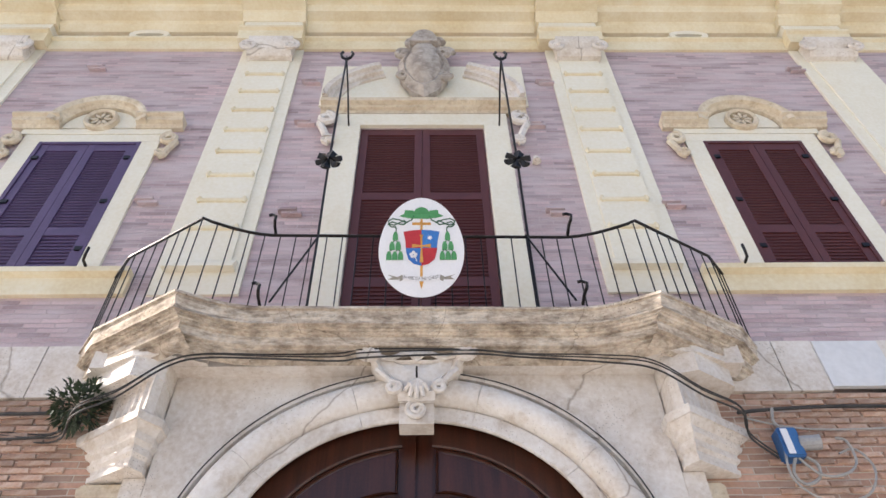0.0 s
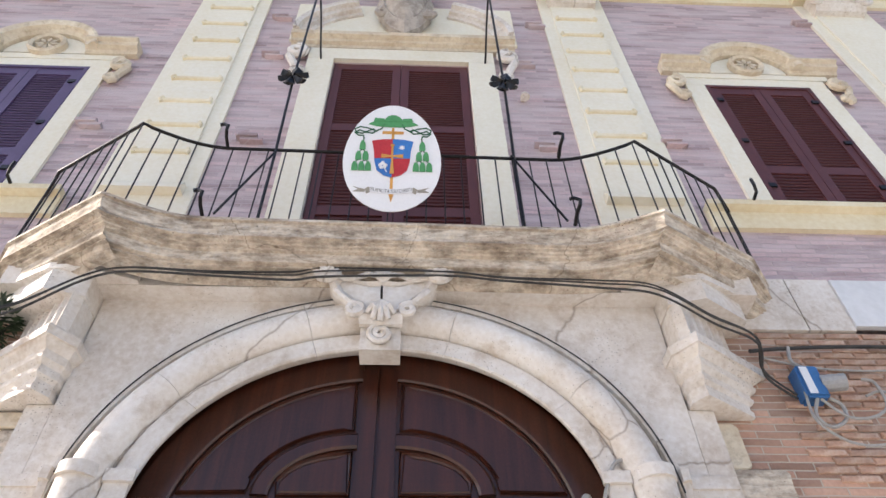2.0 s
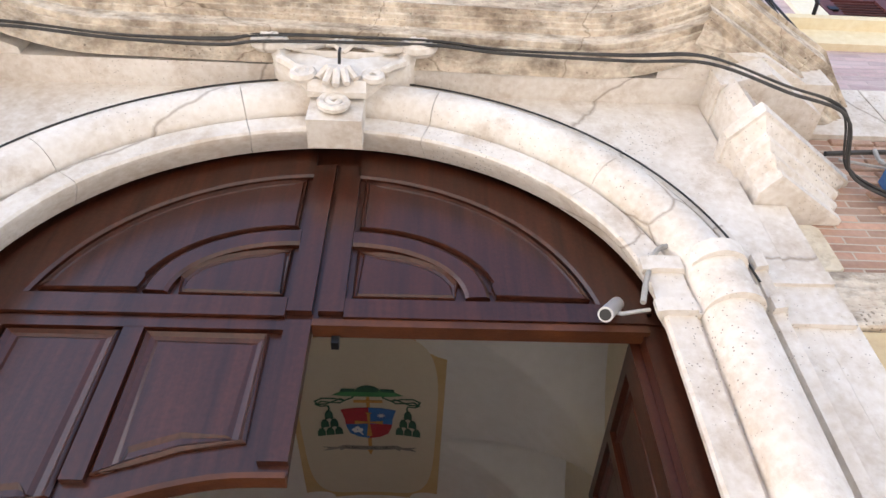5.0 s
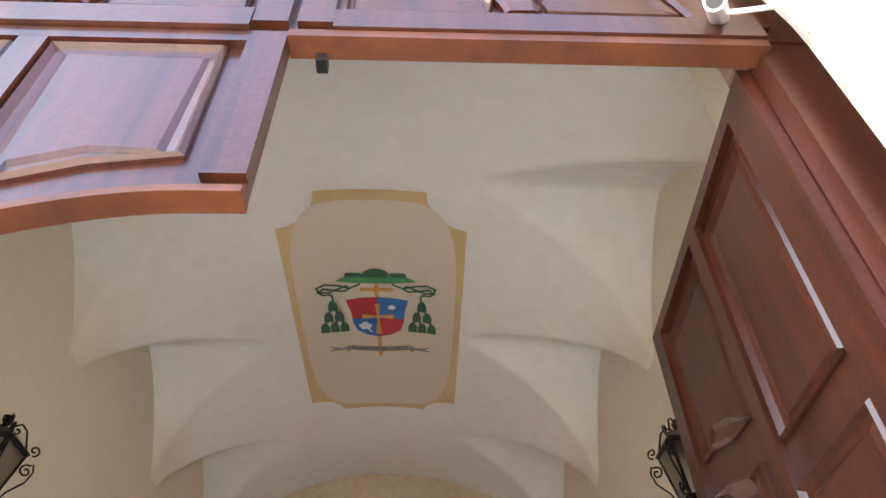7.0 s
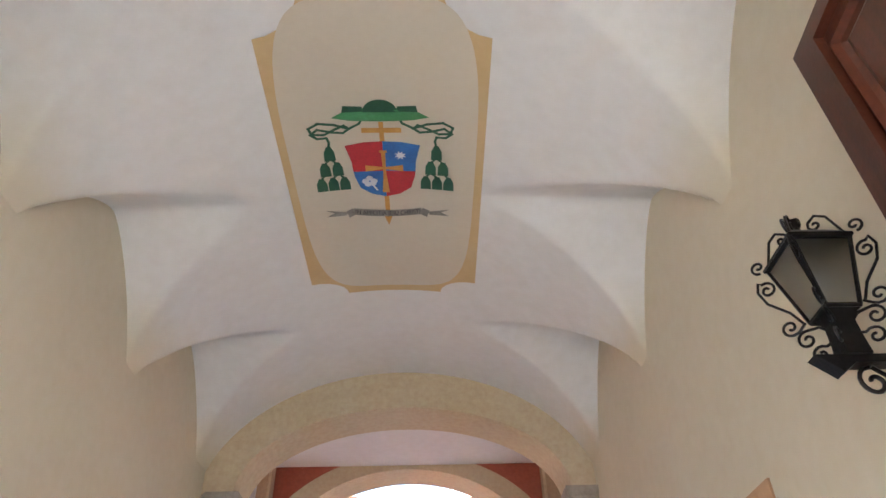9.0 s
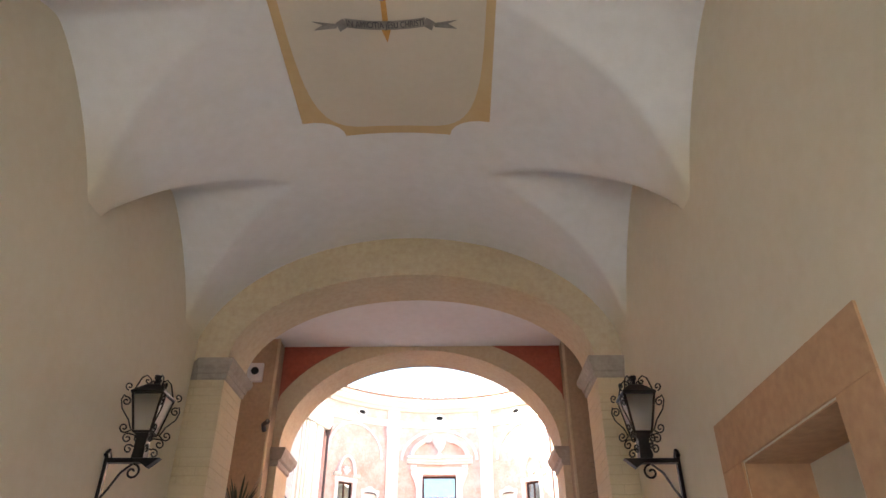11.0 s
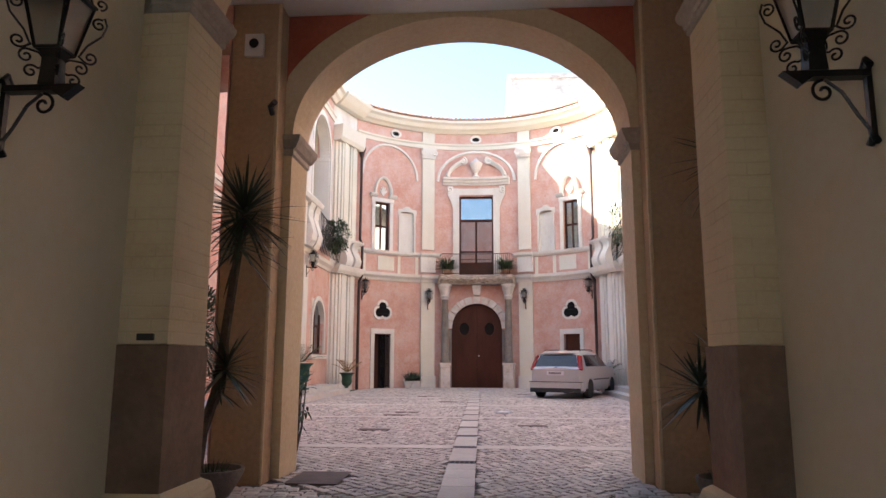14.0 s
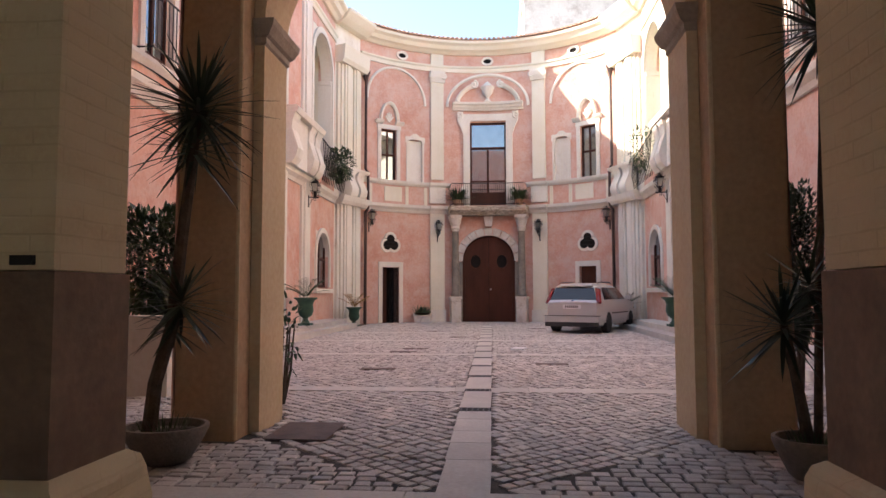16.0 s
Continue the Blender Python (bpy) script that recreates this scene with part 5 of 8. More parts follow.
# gate of the end wall: columns, arch, double door
t = thing("court_portal", "stone portal with two grey columns and voussoir arch", "portal", "", "structure")
for s in (-1, 1):
    b = bmesh.new()
    c = cw(s * 1.45, 0, -0.3)
    lathe(b, [(0.17, 1.05), (0.19, 1.08), (0.19, 1.14), (0.155, 1.2), (0.15, 2.4), (0.13, 3.72), (0.15, 3.75)], 18, (c.x, c.y, 0))
    part("column", b, "column", t, "grey weathered stone column", True)
    b = bmesh.new()
    cbox(b, cw, s * 1.45 - 0.22, s * 1.45 + 0.22, -0.04, 1.05, -0.52, -0.05)
    hmould(b, cw, s * 1.45 - 0.26, s * 1.45 + 0.26, [(0.95, -0.05), (0.95, -0.55), (1.05, -0.55), (1.05, -0.05)])
    part("pedestal", b, "stone", t)
    b = bmesh.new()
    lathe(b, [(0.14, 3.74), (0.2, 3.9), (0.17, 3.95), (0.24, 4.15), (0.26, 4.3)], 12, (c.x, c.y, 0))
    cbox(b, cw, s * 1.45 - 0.26, s * 1.45 + 0.26, 4.3, 4.42, -0.56, -0.02)
    part("column_capital", b, "stone", t, "", True)
    b = bmesh.new()
    cbox(b, cw, *sorted((s * 1.11, s * 1.24)), -0.04, 2.5, -0.06, 0.0)
    part("jamb", b, "column", t)
for k in range(11):
    b = bmesh.new()
    ring(b, cw, 0, 2.52, 1.1, 1.09, [(0, 0.1), (0, -0.12), (0.02, -0.15), (0.3, -0.15), (0.32, -0.1), (0.32, 0.0)], 180 * k / 11 + 0.8, 180 * (k + 1) / 11 - 0.8, 4)
    part("voussoir", b, "stone", t)
b = bmesh.new()
prism(b, cw, [(-0.2, 4.42), (-0.14, 3.98), (0.14, 3.98), (0.2, 4.42)], -0.32, -0.003)
part("keystone", b, "stone", t)
# unseen dark backing, added to stop light between the gate leaves
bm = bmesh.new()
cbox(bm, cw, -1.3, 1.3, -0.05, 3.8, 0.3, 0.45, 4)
struct("wall_gate_light_stop", bm, "painted_dark")
d = thing("court_gate", "closed red-brown double door with two oval openings", "door")
for s in (-1, 1):
    b = bmesh.new()
    pts = [(s * 0.006, 0.0), (s * 1.1, 0.0), (s * 1.1, 2.52)] + [(s * a, z) for a, z in ell(0, 2.52, 1.095, 1.085, 4, 86, 12)] + [(s * 0.006, 3.605)]
    prism(b, cw, pts, 0.12, 0.18)
    leaf = part("leaf", b, "door_brown", d)
    b = bmesh.new()
    ring(b, cw, s * 0.54, 2.52, 0.21, 0.27, [(0, 0.12), (0, 0.07), (0.03, 0.07), (0.03, 0.12)], 0, 360, 20)
    part("rim", b, "door_brown", leaf)
    # the leaf stays solid; a near-black oval paints the dark of the opening
    b = bmesh.new()
    prism(b, cw, ell(s * 0.54, 2.52, 0.21, 0.27, 0, 345, 20), 0.078, 0.1)
    part("opening", b, "painted_dark", leaf)
    b = bmesh.new()
    cbox(b, cw, *sorted((s * 0.12, s * 0.97)), 0.15, 1.9, 0.09, 0.12)
    part("panel", b, "door_brown", leaf)
b = bmesh.new()
c = cw(0.08, 1.35, 0.08)
bmesh.ops.create_icosphere(b, subdivisions=2, radius=0.035, matrix=Matrix.Translation(c))
part("knob", b, "alloy", d)

# balcony and tall glazed door over it
t = thing("court_balcony", "small stone balcony with a thin iron railing", "balcony")
b = bmesh.new()
hmould(b, cw, -1.75, 1.75, [(4.43, 0.0), (4.43, -0.5), (4.52, -0.6), (4.6, -0.72), (4.7, -0.75), (4.78, -0.75), (4.78, 0.0)], 8)
part("slab", b, "stone_dirty", t)
b = bmesh.new()
line = [cw(-1.65, 0, -0.02), cw(-1.65, 0, -0.68)] + [cw(-1.65 + 3.3 * k / 8, 0, -0.68) for k in range(1, 9)] + [cw(1.65, 0, -0.02)]
for z in (4.86, 5.72):
    tube(b, [p + Vector((0, 0, z)) for p in line], 0.016, 6)
rail = part("rail", b, "iron", t)
data = None
for k in range(34):
    u = -1.62 + 3.24 * k / 33
    if data is None:
        b = bmesh.new()
        tube(b, [(0, 0, 4.78), (0, 0, 5.72)], 0.009, 5)
        ob = part("baluster", b, "iron", t)
        data = ob.data
    else:
        ob = new("baluster", data)
        ob.parent = t
    ob.location = cw(u, 0, -0.68)
d = thing("french_window", "tall brown glazed balcony door under a clear transom pane", "window", "", "structure")
b = bmesh.new()
cbox(b, cw, -0.74, 0.74, 4.95, 8.42, 0.16, 0.18)
part("pane", b, "pane", d, "dark glass that mirrors the sky")
b = bmesh.new()
for a in (-0.76, -0.05, 0.69):
    cbox(b, cw, a, a + 0.08, 4.9, 7.35 if a == -0.05 else 8.45, 0.1, 0.16)
for z, h in ((4.9, 0.55), (5.9, 0.06), (7.3, 0.1), (8.37, 0.08)):
    cbox(b, cw, -0.68, 0.69, z, z + h, 0.102, 0.158)
part("frame", b, "door_brown", d)
b = bmesh.new()
for s in (-1, 1):
    cbox(b, cw, *sorted((s * 0.77, s * 1.05)), 4.8, 8.5, -0.08, 0.1)
    prism(b, cw, [(s * 1.05, 8.9), (s * 1.3, 8.9), (s * 1.3, 8.5), (s * 1.15, 8.2), (s * 1.05, 7.9)], -0.1, -0.003)
cbox(b, cw, -1.05, 1.05, 8.503, 8.8, -0.08, 0.1, 6)
hmould(b, cw, -1.52, 1.52, [(8.95, 0), (8.95, -0.1), (9.02, -0.12), (9.06, -0.18), (9.14, -0.2), (9.18, -0.28), (9.27, -0.3), (9.27, 0)], 10)
for t0, t1 in ((8, 66), (114, 172)):
    ring(b, cw, 0, 9.2, 1.22, 0.85, [(0, 0), (0, -0.12), (0.05, -0.14), (0.07, -0.2), (0.16, -0.24), (0.2, 0)], t0, t1, 14)
for s in (-1, 1):
    tube(b, [cw(a, z, -0.16) for a, z in spiral(s * 0.58, 10.06, 0.17, 1.4, math.pi / 2, 24, s)], 0.05, 7)
    prism(b, cw, [(s * 0.77, 5.0), (s * 1.1, 5.0), (s * 1.1, 5.5), (s * 1.18, 5.6), (s * 1.1, 5.7), (s * 0.77, 5.7)], -0.1, -0.003)
    tube(b, [cw(a, z, -0.1) for a, z in spiral(s * 1.22, 8.72, 0.14, 1.3, -math.pi / 2, 22, -s)], 0.045, 7)
ped = cw(0, 0, -0.12)
lathe(b, [(0.13, 9.27), (0.16, 9.33), (0.08, 9.42), (0.07, 9.5), (0.2, 9.66), (0.27, 9.86), (0.3, 9.95), (0.18, 10.02), (0.1, 10.12), (0.02, 10.2)], 14, ped)
part("surround", b, "white_trim", d, "white stucco surround with broken pediment")
b = bmesh.new()
ring(b, cw, 0, 9.1, 1.68, 1.35, [(0, 0), (0, -0.06), (0.04, -0.09), (0.12, -0.06), (0.12, 0)], 0, 180, 34)
struct("trim_blind_arch", b, "white_trim")

# ground floor of the end wall: trefoil openings and low doors
for s in (-1, 1):
    t = thing("trefoil_window", "dark trefoil opening with a white stucco rim", "window", "trefoil openings", "structure")
    uc = s * 4.27
    lobes = ((uc - 0.155, 3.14, 0.19), (uc + 0.155, 3.14, 0.19), (uc, 3.4, 0.175))
    def blob(grow):
        out = []
        for k in range(72):
            a = 2 * math.pi * k / 72
            d = Vector((math.cos(a), math.sin(a)))
            best = 0.1
            for x, z, r in lobes:
                o = Vector((uc - x, 3.22 - z))
                q = o.dot(d) ** 2 - (o.dot(o) - (r + grow) ** 2)
                if q > 0:
                    best = max(best, -o.dot(d) + q ** 0.5)
            out.append((uc + d.x * best, 3.22 + d.y * best))
        return out
    b = bmesh.new()
    prism(b, cw, blob(0.105), -0.05, -0.002)
    part("rim", b, "white_trim", t)
    # flat trefoil before the rim, its shade put into the colour
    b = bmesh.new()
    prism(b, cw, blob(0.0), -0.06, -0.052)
    part("opening", b, "painted_dark", t)
    b = bmesh.new()
    for z in (3.1, 3.25, 3.4):
        tube(b, [cw(uc - 0.3, z, -0.065), cw(uc + 0.3, z, -0.065)], 0.008, 5)
    part("bar", b, "iron", t)
    f = bmesh.new()
    for a, q in ((4.645, 4.82), (3.70, 3.875)):
        cbox(f, cw, *sorted((s * a, s * q)), -0.04, 2.25, -0.05, 0.05)
    cbox(f, cw, *sorted((s * 4.82, s * 3.70)), 2.253, 2.46, -0.05, 0.05, 3)
    struct("trim_low_door", f, "white_trim")
    if s < 0:
        t = thing("grille_door", "barred iron grille door half open before a brown door", "door")
        b = bmesh.new()
        cbox(b, cw, -4.64, -4.3, 0.0, 2.25, 0.25, 0.3)
        part("door_leaf", b, "door_brown", t)
        for k in range(7):
            b = bmesh.new()
            u = -4.26 + 0.36 * k / 6
            tube(b, [cw(u, 0.03, 0.05), cw(u, 2.22, 0.05)], 0.016, 6)
            part("bar", b, "iron", t)
        b = bmesh.new()
        for z in (0.1, 1.0, 2.15):
            tube(b, [cw(-4.27, z, 0.05), cw(-3.89, z, 0.05)], 0.015, 6)
        part("cross_bar", b, "iron", t)
        # added sheet, coloured near-black for the shade beyond the grille
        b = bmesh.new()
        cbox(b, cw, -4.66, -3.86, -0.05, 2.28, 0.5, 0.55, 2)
        struct("wall_behind_grille", b, "painted_dark")
    else:
        t = thing("low_door", "plain dark brown courtyard door", "door")
        b = bmesh.new()
        cbox(b, cw, 3.88, 4.64, 0.0, 2.25, 0.15, 0.2)
        part("door_leaf", b, "door_brown", t)
        b = bmesh.new()
        cbox(b, cw, 4.23, 4.29, 0.1, 2.2, 0.14, 0.15)
        part("cover_strip", b, "door_brown", t)

# grouped pilasters that join the end wall to the wings, and the wings
for s, mp in ((-1, wl), (1, wr)):
    e0 = cw(s * END, 0, 0)
    e1 = mp(28.6, 0, 0)
    p = thing("corner_pilasters", "grouped white stucco corner pilasters with moulded base", "pilaster", "corner pilasters", "structure")
    d = (e1 - e0)
    length = d.length
    d.normalize()
    nrm = Vector((s * -d.y * -1, s * d.x * -1, 0))
    if nrm.dot(Vector((CX, 20, 0)) - e0) < 0:
        nrm = -nrm
    cm = lambda u, v, w, e0=e0, d=d, nrm=nrm: e0 + d * u - nrm * w + Vector((0, 0, v))
    b = bmesh.new()
    cbox(b, cm, 0.0, length, -0.05, 11.35, 0.0, 0.4)
    part("core", b, "white_trim", p)
    for k, (u0, u1, o) in enumerate(((0.04, 0.96, 0.1), (0.12, 0.88, 0.17), (0.2, 0.45, 0.24), (0.55, 0.8, 0.24), (0.26, 0.39, 0.28), (0.61, 0.74, 0.28))):
        for z0, z1 in ((-0.05, 4.5), (5.8, 10.3)):
            b = bmesh.new()
            cbox(b, cm, u0 * length, u1 * length, z0 + 0.001 * k, z1, -o, -o + 0.1)
            part("shaft", b, "white_trim" if z0 < 0 else "cream", p)
    for f in (0.325, 0.675):
        b = bmesh.new()
        hmould(b, cm, (f - 0.14) * length, (f + 0.14) * length, [(10.12, -0.2), (10.12, -0.3), (10.24, -0.33), (10.3, -0.4), (10.44, -0.42), (10.44, -0.2)])
        for q in (-1, 1):
            tube(b, [cm(a, z, -0.38) for a, z in spiral((f + q * 0.11) * length, 10.26, 0.11, 1.4, math.pi / 2, 20, -q)], 0.035, 6)
        part("volute", b, "impost", p, "weathered grey scrolled capital", True)
        b = bmesh.new()
        loft(b, [[cm((f + e) * length, z, -o) for e, o in ((-0.13, 0.1), (-0.13, 0.2 + q), (0.13, 0.2 + q), (0.13, 0.1))] for z, q in ((4.83, 0.3), (4.95, 0.36), (5.12, 0.38), (5.3, 0.3), (5.5, 0.2), (5.65, 0.2), (5.8, 0.3))])
        part("bulging_pedestal", b, "white_trim", p, "", True)
    b = bmesh.new()
    hmould(b, cm, -0.05, length + 0.05, [(4.5, 0), (4.5, -0.36), (4.62, -0.44), (4.82, -0.5), (4.82, 0)])
    hmould(b, cm, -0.02, length + 0.02, [(5.78, 0), (5.78, -0.4), (5.84, -0.46), (5.92, -0.48), (5.92, 0)])
    part("pedestal", b, "white_trim", p)
    b = bmesh.new()
    hmould(b, cm, -0.02, length + 0.02, [(9.85, 0), (9.85, -0.34), (10.0, -0.42), (10.5, -0.46), (10.5, 0)])
    hmould(b, cm, -0.05, length + 0.05, [(11.35, 0), (11.35, -0.3), (11.5, -0.5), (11.72, -0.7), (11.82, -0.72), (11.82, 0)])
    part("capital", b, "cream", p)
    # wing
    b = bmesh.new()
    holed(b, mp, 10.4, 28.6, -0.05, 11.35, 0.0, 0.5, [(25.6, 28.1, 5.3, 10.25), (26.2, 27.8, 1.35, 3.3), (20.6, 21.7, -0.05, 2.4), (15.0, 16.2, 5.35, 7.9), (12.6, 13.7, 5.35, 7.9), (18.2, 19.3, 5.5, 7.9)])
    struct("wall_wing_west" if s < 0 else "wall_wing_east", b, "pink")
    b = bmesh.new()
    prism(b, mp, [(25.6, 10.26), (25.6, 8.95)] + ell(26.85, 8.95, 1.25, 1.25, 180, 0) + [(28.1, 8.95), (28.1, 10.26)], 0.01, 0.4)
    prism(b, mp, [(26.2, 3.31), (26.2, 2.48)] + ell(27.0, 2.48, 0.8, 0.8, 180, 0) + [(27.8, 2.48), (27.8, 3.31)], 0.01, 0.3)
    struct("trim_wing_heads", b, "white_trim")
    b = bmesh.new()
    ring(b, mp, 26.85, 8.95, 1.25, 1.25, [(0, 0.0), (0, -0.06), (0.2, -0.06), (0.2, 0.0)], 0, 180, 28)
    ring(b, mp, 27.0, 2.48, 0.8, 0.8, [(0, 0.0), (0, -0.06), (0.16, -0.06), (0.16, 0.0)], 0, 180, 20)
    for u0, u1 in ((25.4, 25.6), (28.1, 28.3)):
        cbox(b, mp, u0, u1, 5.3, 8.95, -0.06, 0.0)
    for u0, u1 in ((26.03, 26.2), (27.8, 27.97)):
        cbox(b, mp, u0, u1, 1.4, 2.48, -0.06, 0.0)
    cbox(b, mp, 25.9, 28.1, 1.2, 1.35, -0.12, 0.0)
    for u in (24.75, 22.4):
        cbox(b, mp, u - 0.42, u + 0.42, -0.05, 10.6, -0.08, 0.0)
        cbox(b, mp, u - 0.28, u + 0.28, -0.05, 10.6, -0.14, -0.08)
    for u0, u1 in ((25.602, 25.64), (28.06, 28.098)):
        cbox(b, mp, u0, u1, 5.3, 8.95, 0.0, 0.5)
        cbox(b, mp, u0 - 0.04, u1 + 0.04, 8.8, 8.95, 0.02, 0.48)
    struct("trim_wing_arches", b, "white_trim")
    b = bmesh.new()
    cbox(b, mp, 25.3, 28.4, 5.0, 10.5, 1.6, 1.75)
    cbox(b, mp, 25.3, 25.58, 5.0, 10.5, 0.5, 1.6)
    cbox(b, mp, 28.12, 28.4, 5.0, 10.5, 0.5, 1.6)
    cbox(b, mp, 25.58, 28.12, 10.3, 10.5, 0.5, 1.6)
    cbox(b, mp, 25.58, 28.12, 5.0, 5.28, 0.5, 1.6)
    cbox(b, mp, 26.0, 28.0, 1.3, 3.4, 0.35, 0.5)
    struct("wall_niche_back", b, "cream")
    court_window(27.0, 1.4, 3.27, 0.79, mp, "brown arched window with bars in the wing", False)
    court_window(26.6, 5.4, 7.0, 0.45, lambda u, v, w, mp=mp: mp(u, v, w + 1.42), "brown loggia window under the tall arch")
    for u in (15.6, 13.15, 18.75):
        court_window(u, 5.4, 7.9, 0.5, mp, "tall brown wing window with dark panes")
    b = bmesh.new()
    hmould(b, mp, 10.6, 28.6, [(4.5, 0), (4.5, -0.06), (4.6, -0.1), (4.7, -0.2), (4.82, -0.22), (4.82, 0)])
    hmould(b, mp, 10.6, 24.0, [(5.1, 0), (5.1, -0.05), (5.2, -0.12), (5.28, -0.12), (5.28, 0)])
    struct("trim_wing_course", b, "white_trim")
    b = bmesh.new()
    hmould(b, mp, 10.6, 28.6, [(10.6, 0.0), (10.6, -0.06), (10.75, -0.08), (10.8, -0.13), (10.86, -0.13), (10.86, 0.0)])
    hmould(b, mp, 10.6, 28.6, [(11.35, 0.5), (11.35, -0.1), (11.44, -0.2), (11.5, -0.32), (11.64, -0.4), (11.72, -0.52), (11.82, -0.54), (11.82, 0.5)])
    struct("trim_wing_cornice", b, "cream")
    b = bmesh.new()
    loft(b, [[mp(u, v, w) for v, w in ((11.83, -0.5), (11.9, -0.5), (13.2, 4.0), (13.1, 4.0))] for u in (10.6, 29.5)])
    struct("roof_wing", b, "tile")
    b = bmesh.new()
    cbox(b, mp, 20.65, 21.65, 0.3, 2.4, 0.3, 0.35)
    struct("door_wing", b, "door_brown")
    # raised stone walk with two steps
    b = bmesh.new()
    cbox(b, mp, 12.5, 27.6, -0.04, 0.3, -0.75, 0.0)
    cbox(b, mp, 12.2, 27.7, -0.04, 0.15, -1.1, -0.75)
    struct("pavement_steps", b, "band")

# ---- courtyard floor ----
bm = bmesh.new()
box(bm, -6.4, 5.9, 7.9, 33.2, -0.05, -0.018)
struct("floor_court_bed", bm, "joint")
random.seed(11)
def in_strip(x, y):
    if abs(x + 0.01 + (y - 8.1) * 0.0125) < 0.18 and y < 28.6:
        return True
    if any(abs(y - c) < 0.19 for c in (8.05, 12.5, 17.25, 21.05, 24.5)):
        return True
    if -1.72 < x < -1.18 and 9.55 < y < 10.32:
        return True
    return False


SLANT = radians(43)
def stone_rows(y0, y1, size, keep):
    """Setts aslant in rows that mirror each other at the runner, and level rows before the passage; gives x, y, half sizes and turn."""
    for side in (-1, 1):
        turn = SLANT * side
        ca, sa = math.cos(turn), math.sin(turn)
        for i in range(-210, 211):
            for k in range(-210, 211):
                u, v = i * size + 0.25 * size * (k % 2), k * size
                x, y = u * ca - v * sa + 0.04 * math.sin(v * 1.7), y0 + 12 + u * sa + v * ca + 0.05 * math.sin(u * 1.3)
                if x * side > -0.02 * (y - 8) * 0.6 * side and y0 < y < y1 and -4.9 < x < 4.45 and y > 7.985 + 0.95 * abs(x) and keep(x, y):
                    yield x + random.uniform(-0.006, 0.006), y + random.uniform(-0.006, 0.006), size * 0.43 * random.uniform(0.86, 1.06), size * 0.43 * random.uniform(0.86, 1.06), turn
    y, k = y0 + 0.06, 0
    while y < 12.6:
        x = -4.9 + 0.07 * (k % 2)
        while x < 4.45:
            w = random.uniform(0.115, 0.16)
            if y < 8.0 + 0.95 * abs(x + w / 2) and abs(x + w / 2) < 4.4 and keep(x + w / 2, y):
                yield x + w / 2, y + random.uniform(-0.004, 0.004), w / 2 - 0.009, 0.047 * random.uniform(0.92, 1.04), random.uniform(-0.04, 0.04)
            x += w
        y += 0.108
        k += 1


def clear(x, y):
    if in_strip(x, y):
        return False
    if abs(x) > 1.84 and 9.42 < y < 10.7 and abs(x) < 2.5:
        return False
    return (x - CX) ** 2 + max(0.0, y - CY) ** 2 < 6.4 ** 2


verts, faces, near = [], [], []
for xc, yc, hx, hy, turn in stone_rows(7.9, 32.4, 0.118, clear):
    if yc < 9.1 and abs(xc - 0.3) < 1.05 and len(near) < 290:
        near.append((xc, yc, hx, hy, turn))
        continue
    z = random.uniform(-0.004, 0.004)
    t1, t2 = random.uniform(-0.003, 0.003), random.uniform(-0.003, 0.003)
    j = [random.uniform(-0.1, 0.1) for _ in range(4)]
    n0 = len(verts)
    for dz, q in ((-0.022, 1.0), (-0.005, 0.97), (0.0, 0.82)):
        for m, (sx, sy) in enumerate(((-1, -1), (1, -1), (1, 1), (-1, 1))):
            du, dv = sx * hx * q * (1 + j[m] * 0.5), sy * hy * q * (1 - j[m] * 0.5)
            verts.append((xc + du * math.cos(turn) - dv * math.sin(turn), yc + du * math.sin(turn) + dv * math.cos(turn), z + dz + sx * t1 + sy * t2))
    for r in (0, 4):
        for m in range(4):
            q = (m + 1) % 4
            faces.append((n0 + r + m, n0 + r + q, n0 + r + 4 + q, n0 + r + 4 + m))
    faces.append((n0 + 8, n0 + 9, n0 + 10, n0 + 11))
me = bpy.data.meshes.new("cobbles")
me.from_pydata(verts, [], faces)
me.materials.append(M["cobble"])
tagged(new("cobbles", me), "worn grey cobblestones laid in slanting rows", "cobbles", "", "stuff")
bm = bmesh.new()
box(bm, -1.0, 1.5, 7.95, 9.0, -0.017, -0.012)
field = struct("floor_cobble_field", bm, "joint")
data = []
for k in range(6):
    b = bmesh.new()
    random.seed(40 + k)
    j = [random.uniform(-0.08, 0.08) for _ in range(8)]
    loft(b, [[Vector((sx * q * (1 + j[m]), sy * q * (1 + j[m + 4]), z)) for m, (sx, sy) in enumerate(((-1, -1), (1, -1), (1, 1), (-1, 1)))] for z, q in ((-0.022, 1.0), (-0.004, 0.95), (0.0, 0.76))])
    me = bpy.data.meshes.new("cobblestone")
    bmesh.ops.recalc_face_normals(b, faces=b.faces)
    b.to_mesh(me)
    b.free()
    me.materials.append(M["cobble"])
    data.append(me)
for i, (xc, yc, hx, hy, turn) in enumerate(near):
    ob = new("cobblestone", data[i % 6])
    ob.parent = field
    ob.location, ob.scale, ob.rotation_euler = (xc, yc, 0.0), (hx, hy, 1), (0, 0, turn)
bm = bmesh.new()
for c in (8.05, 12.5, 17.25, 21.05, 24.5):
    x = -4.85
    while x < 4.4:
        w = 0.9
        if c < 12 and abs(x + w / 2) > 2.0:
            x += w
            continue
        cbox(bm, fw, x + 0.003, min(x + w, 4.42) - 0.003, -0.04, 0.002, c - 0.17, c + 0.17)
        x += w
struct("pavement_bands", bm, "band")
def line_x(y):
    return -0.01 - (y - 8.1) * 0.0125
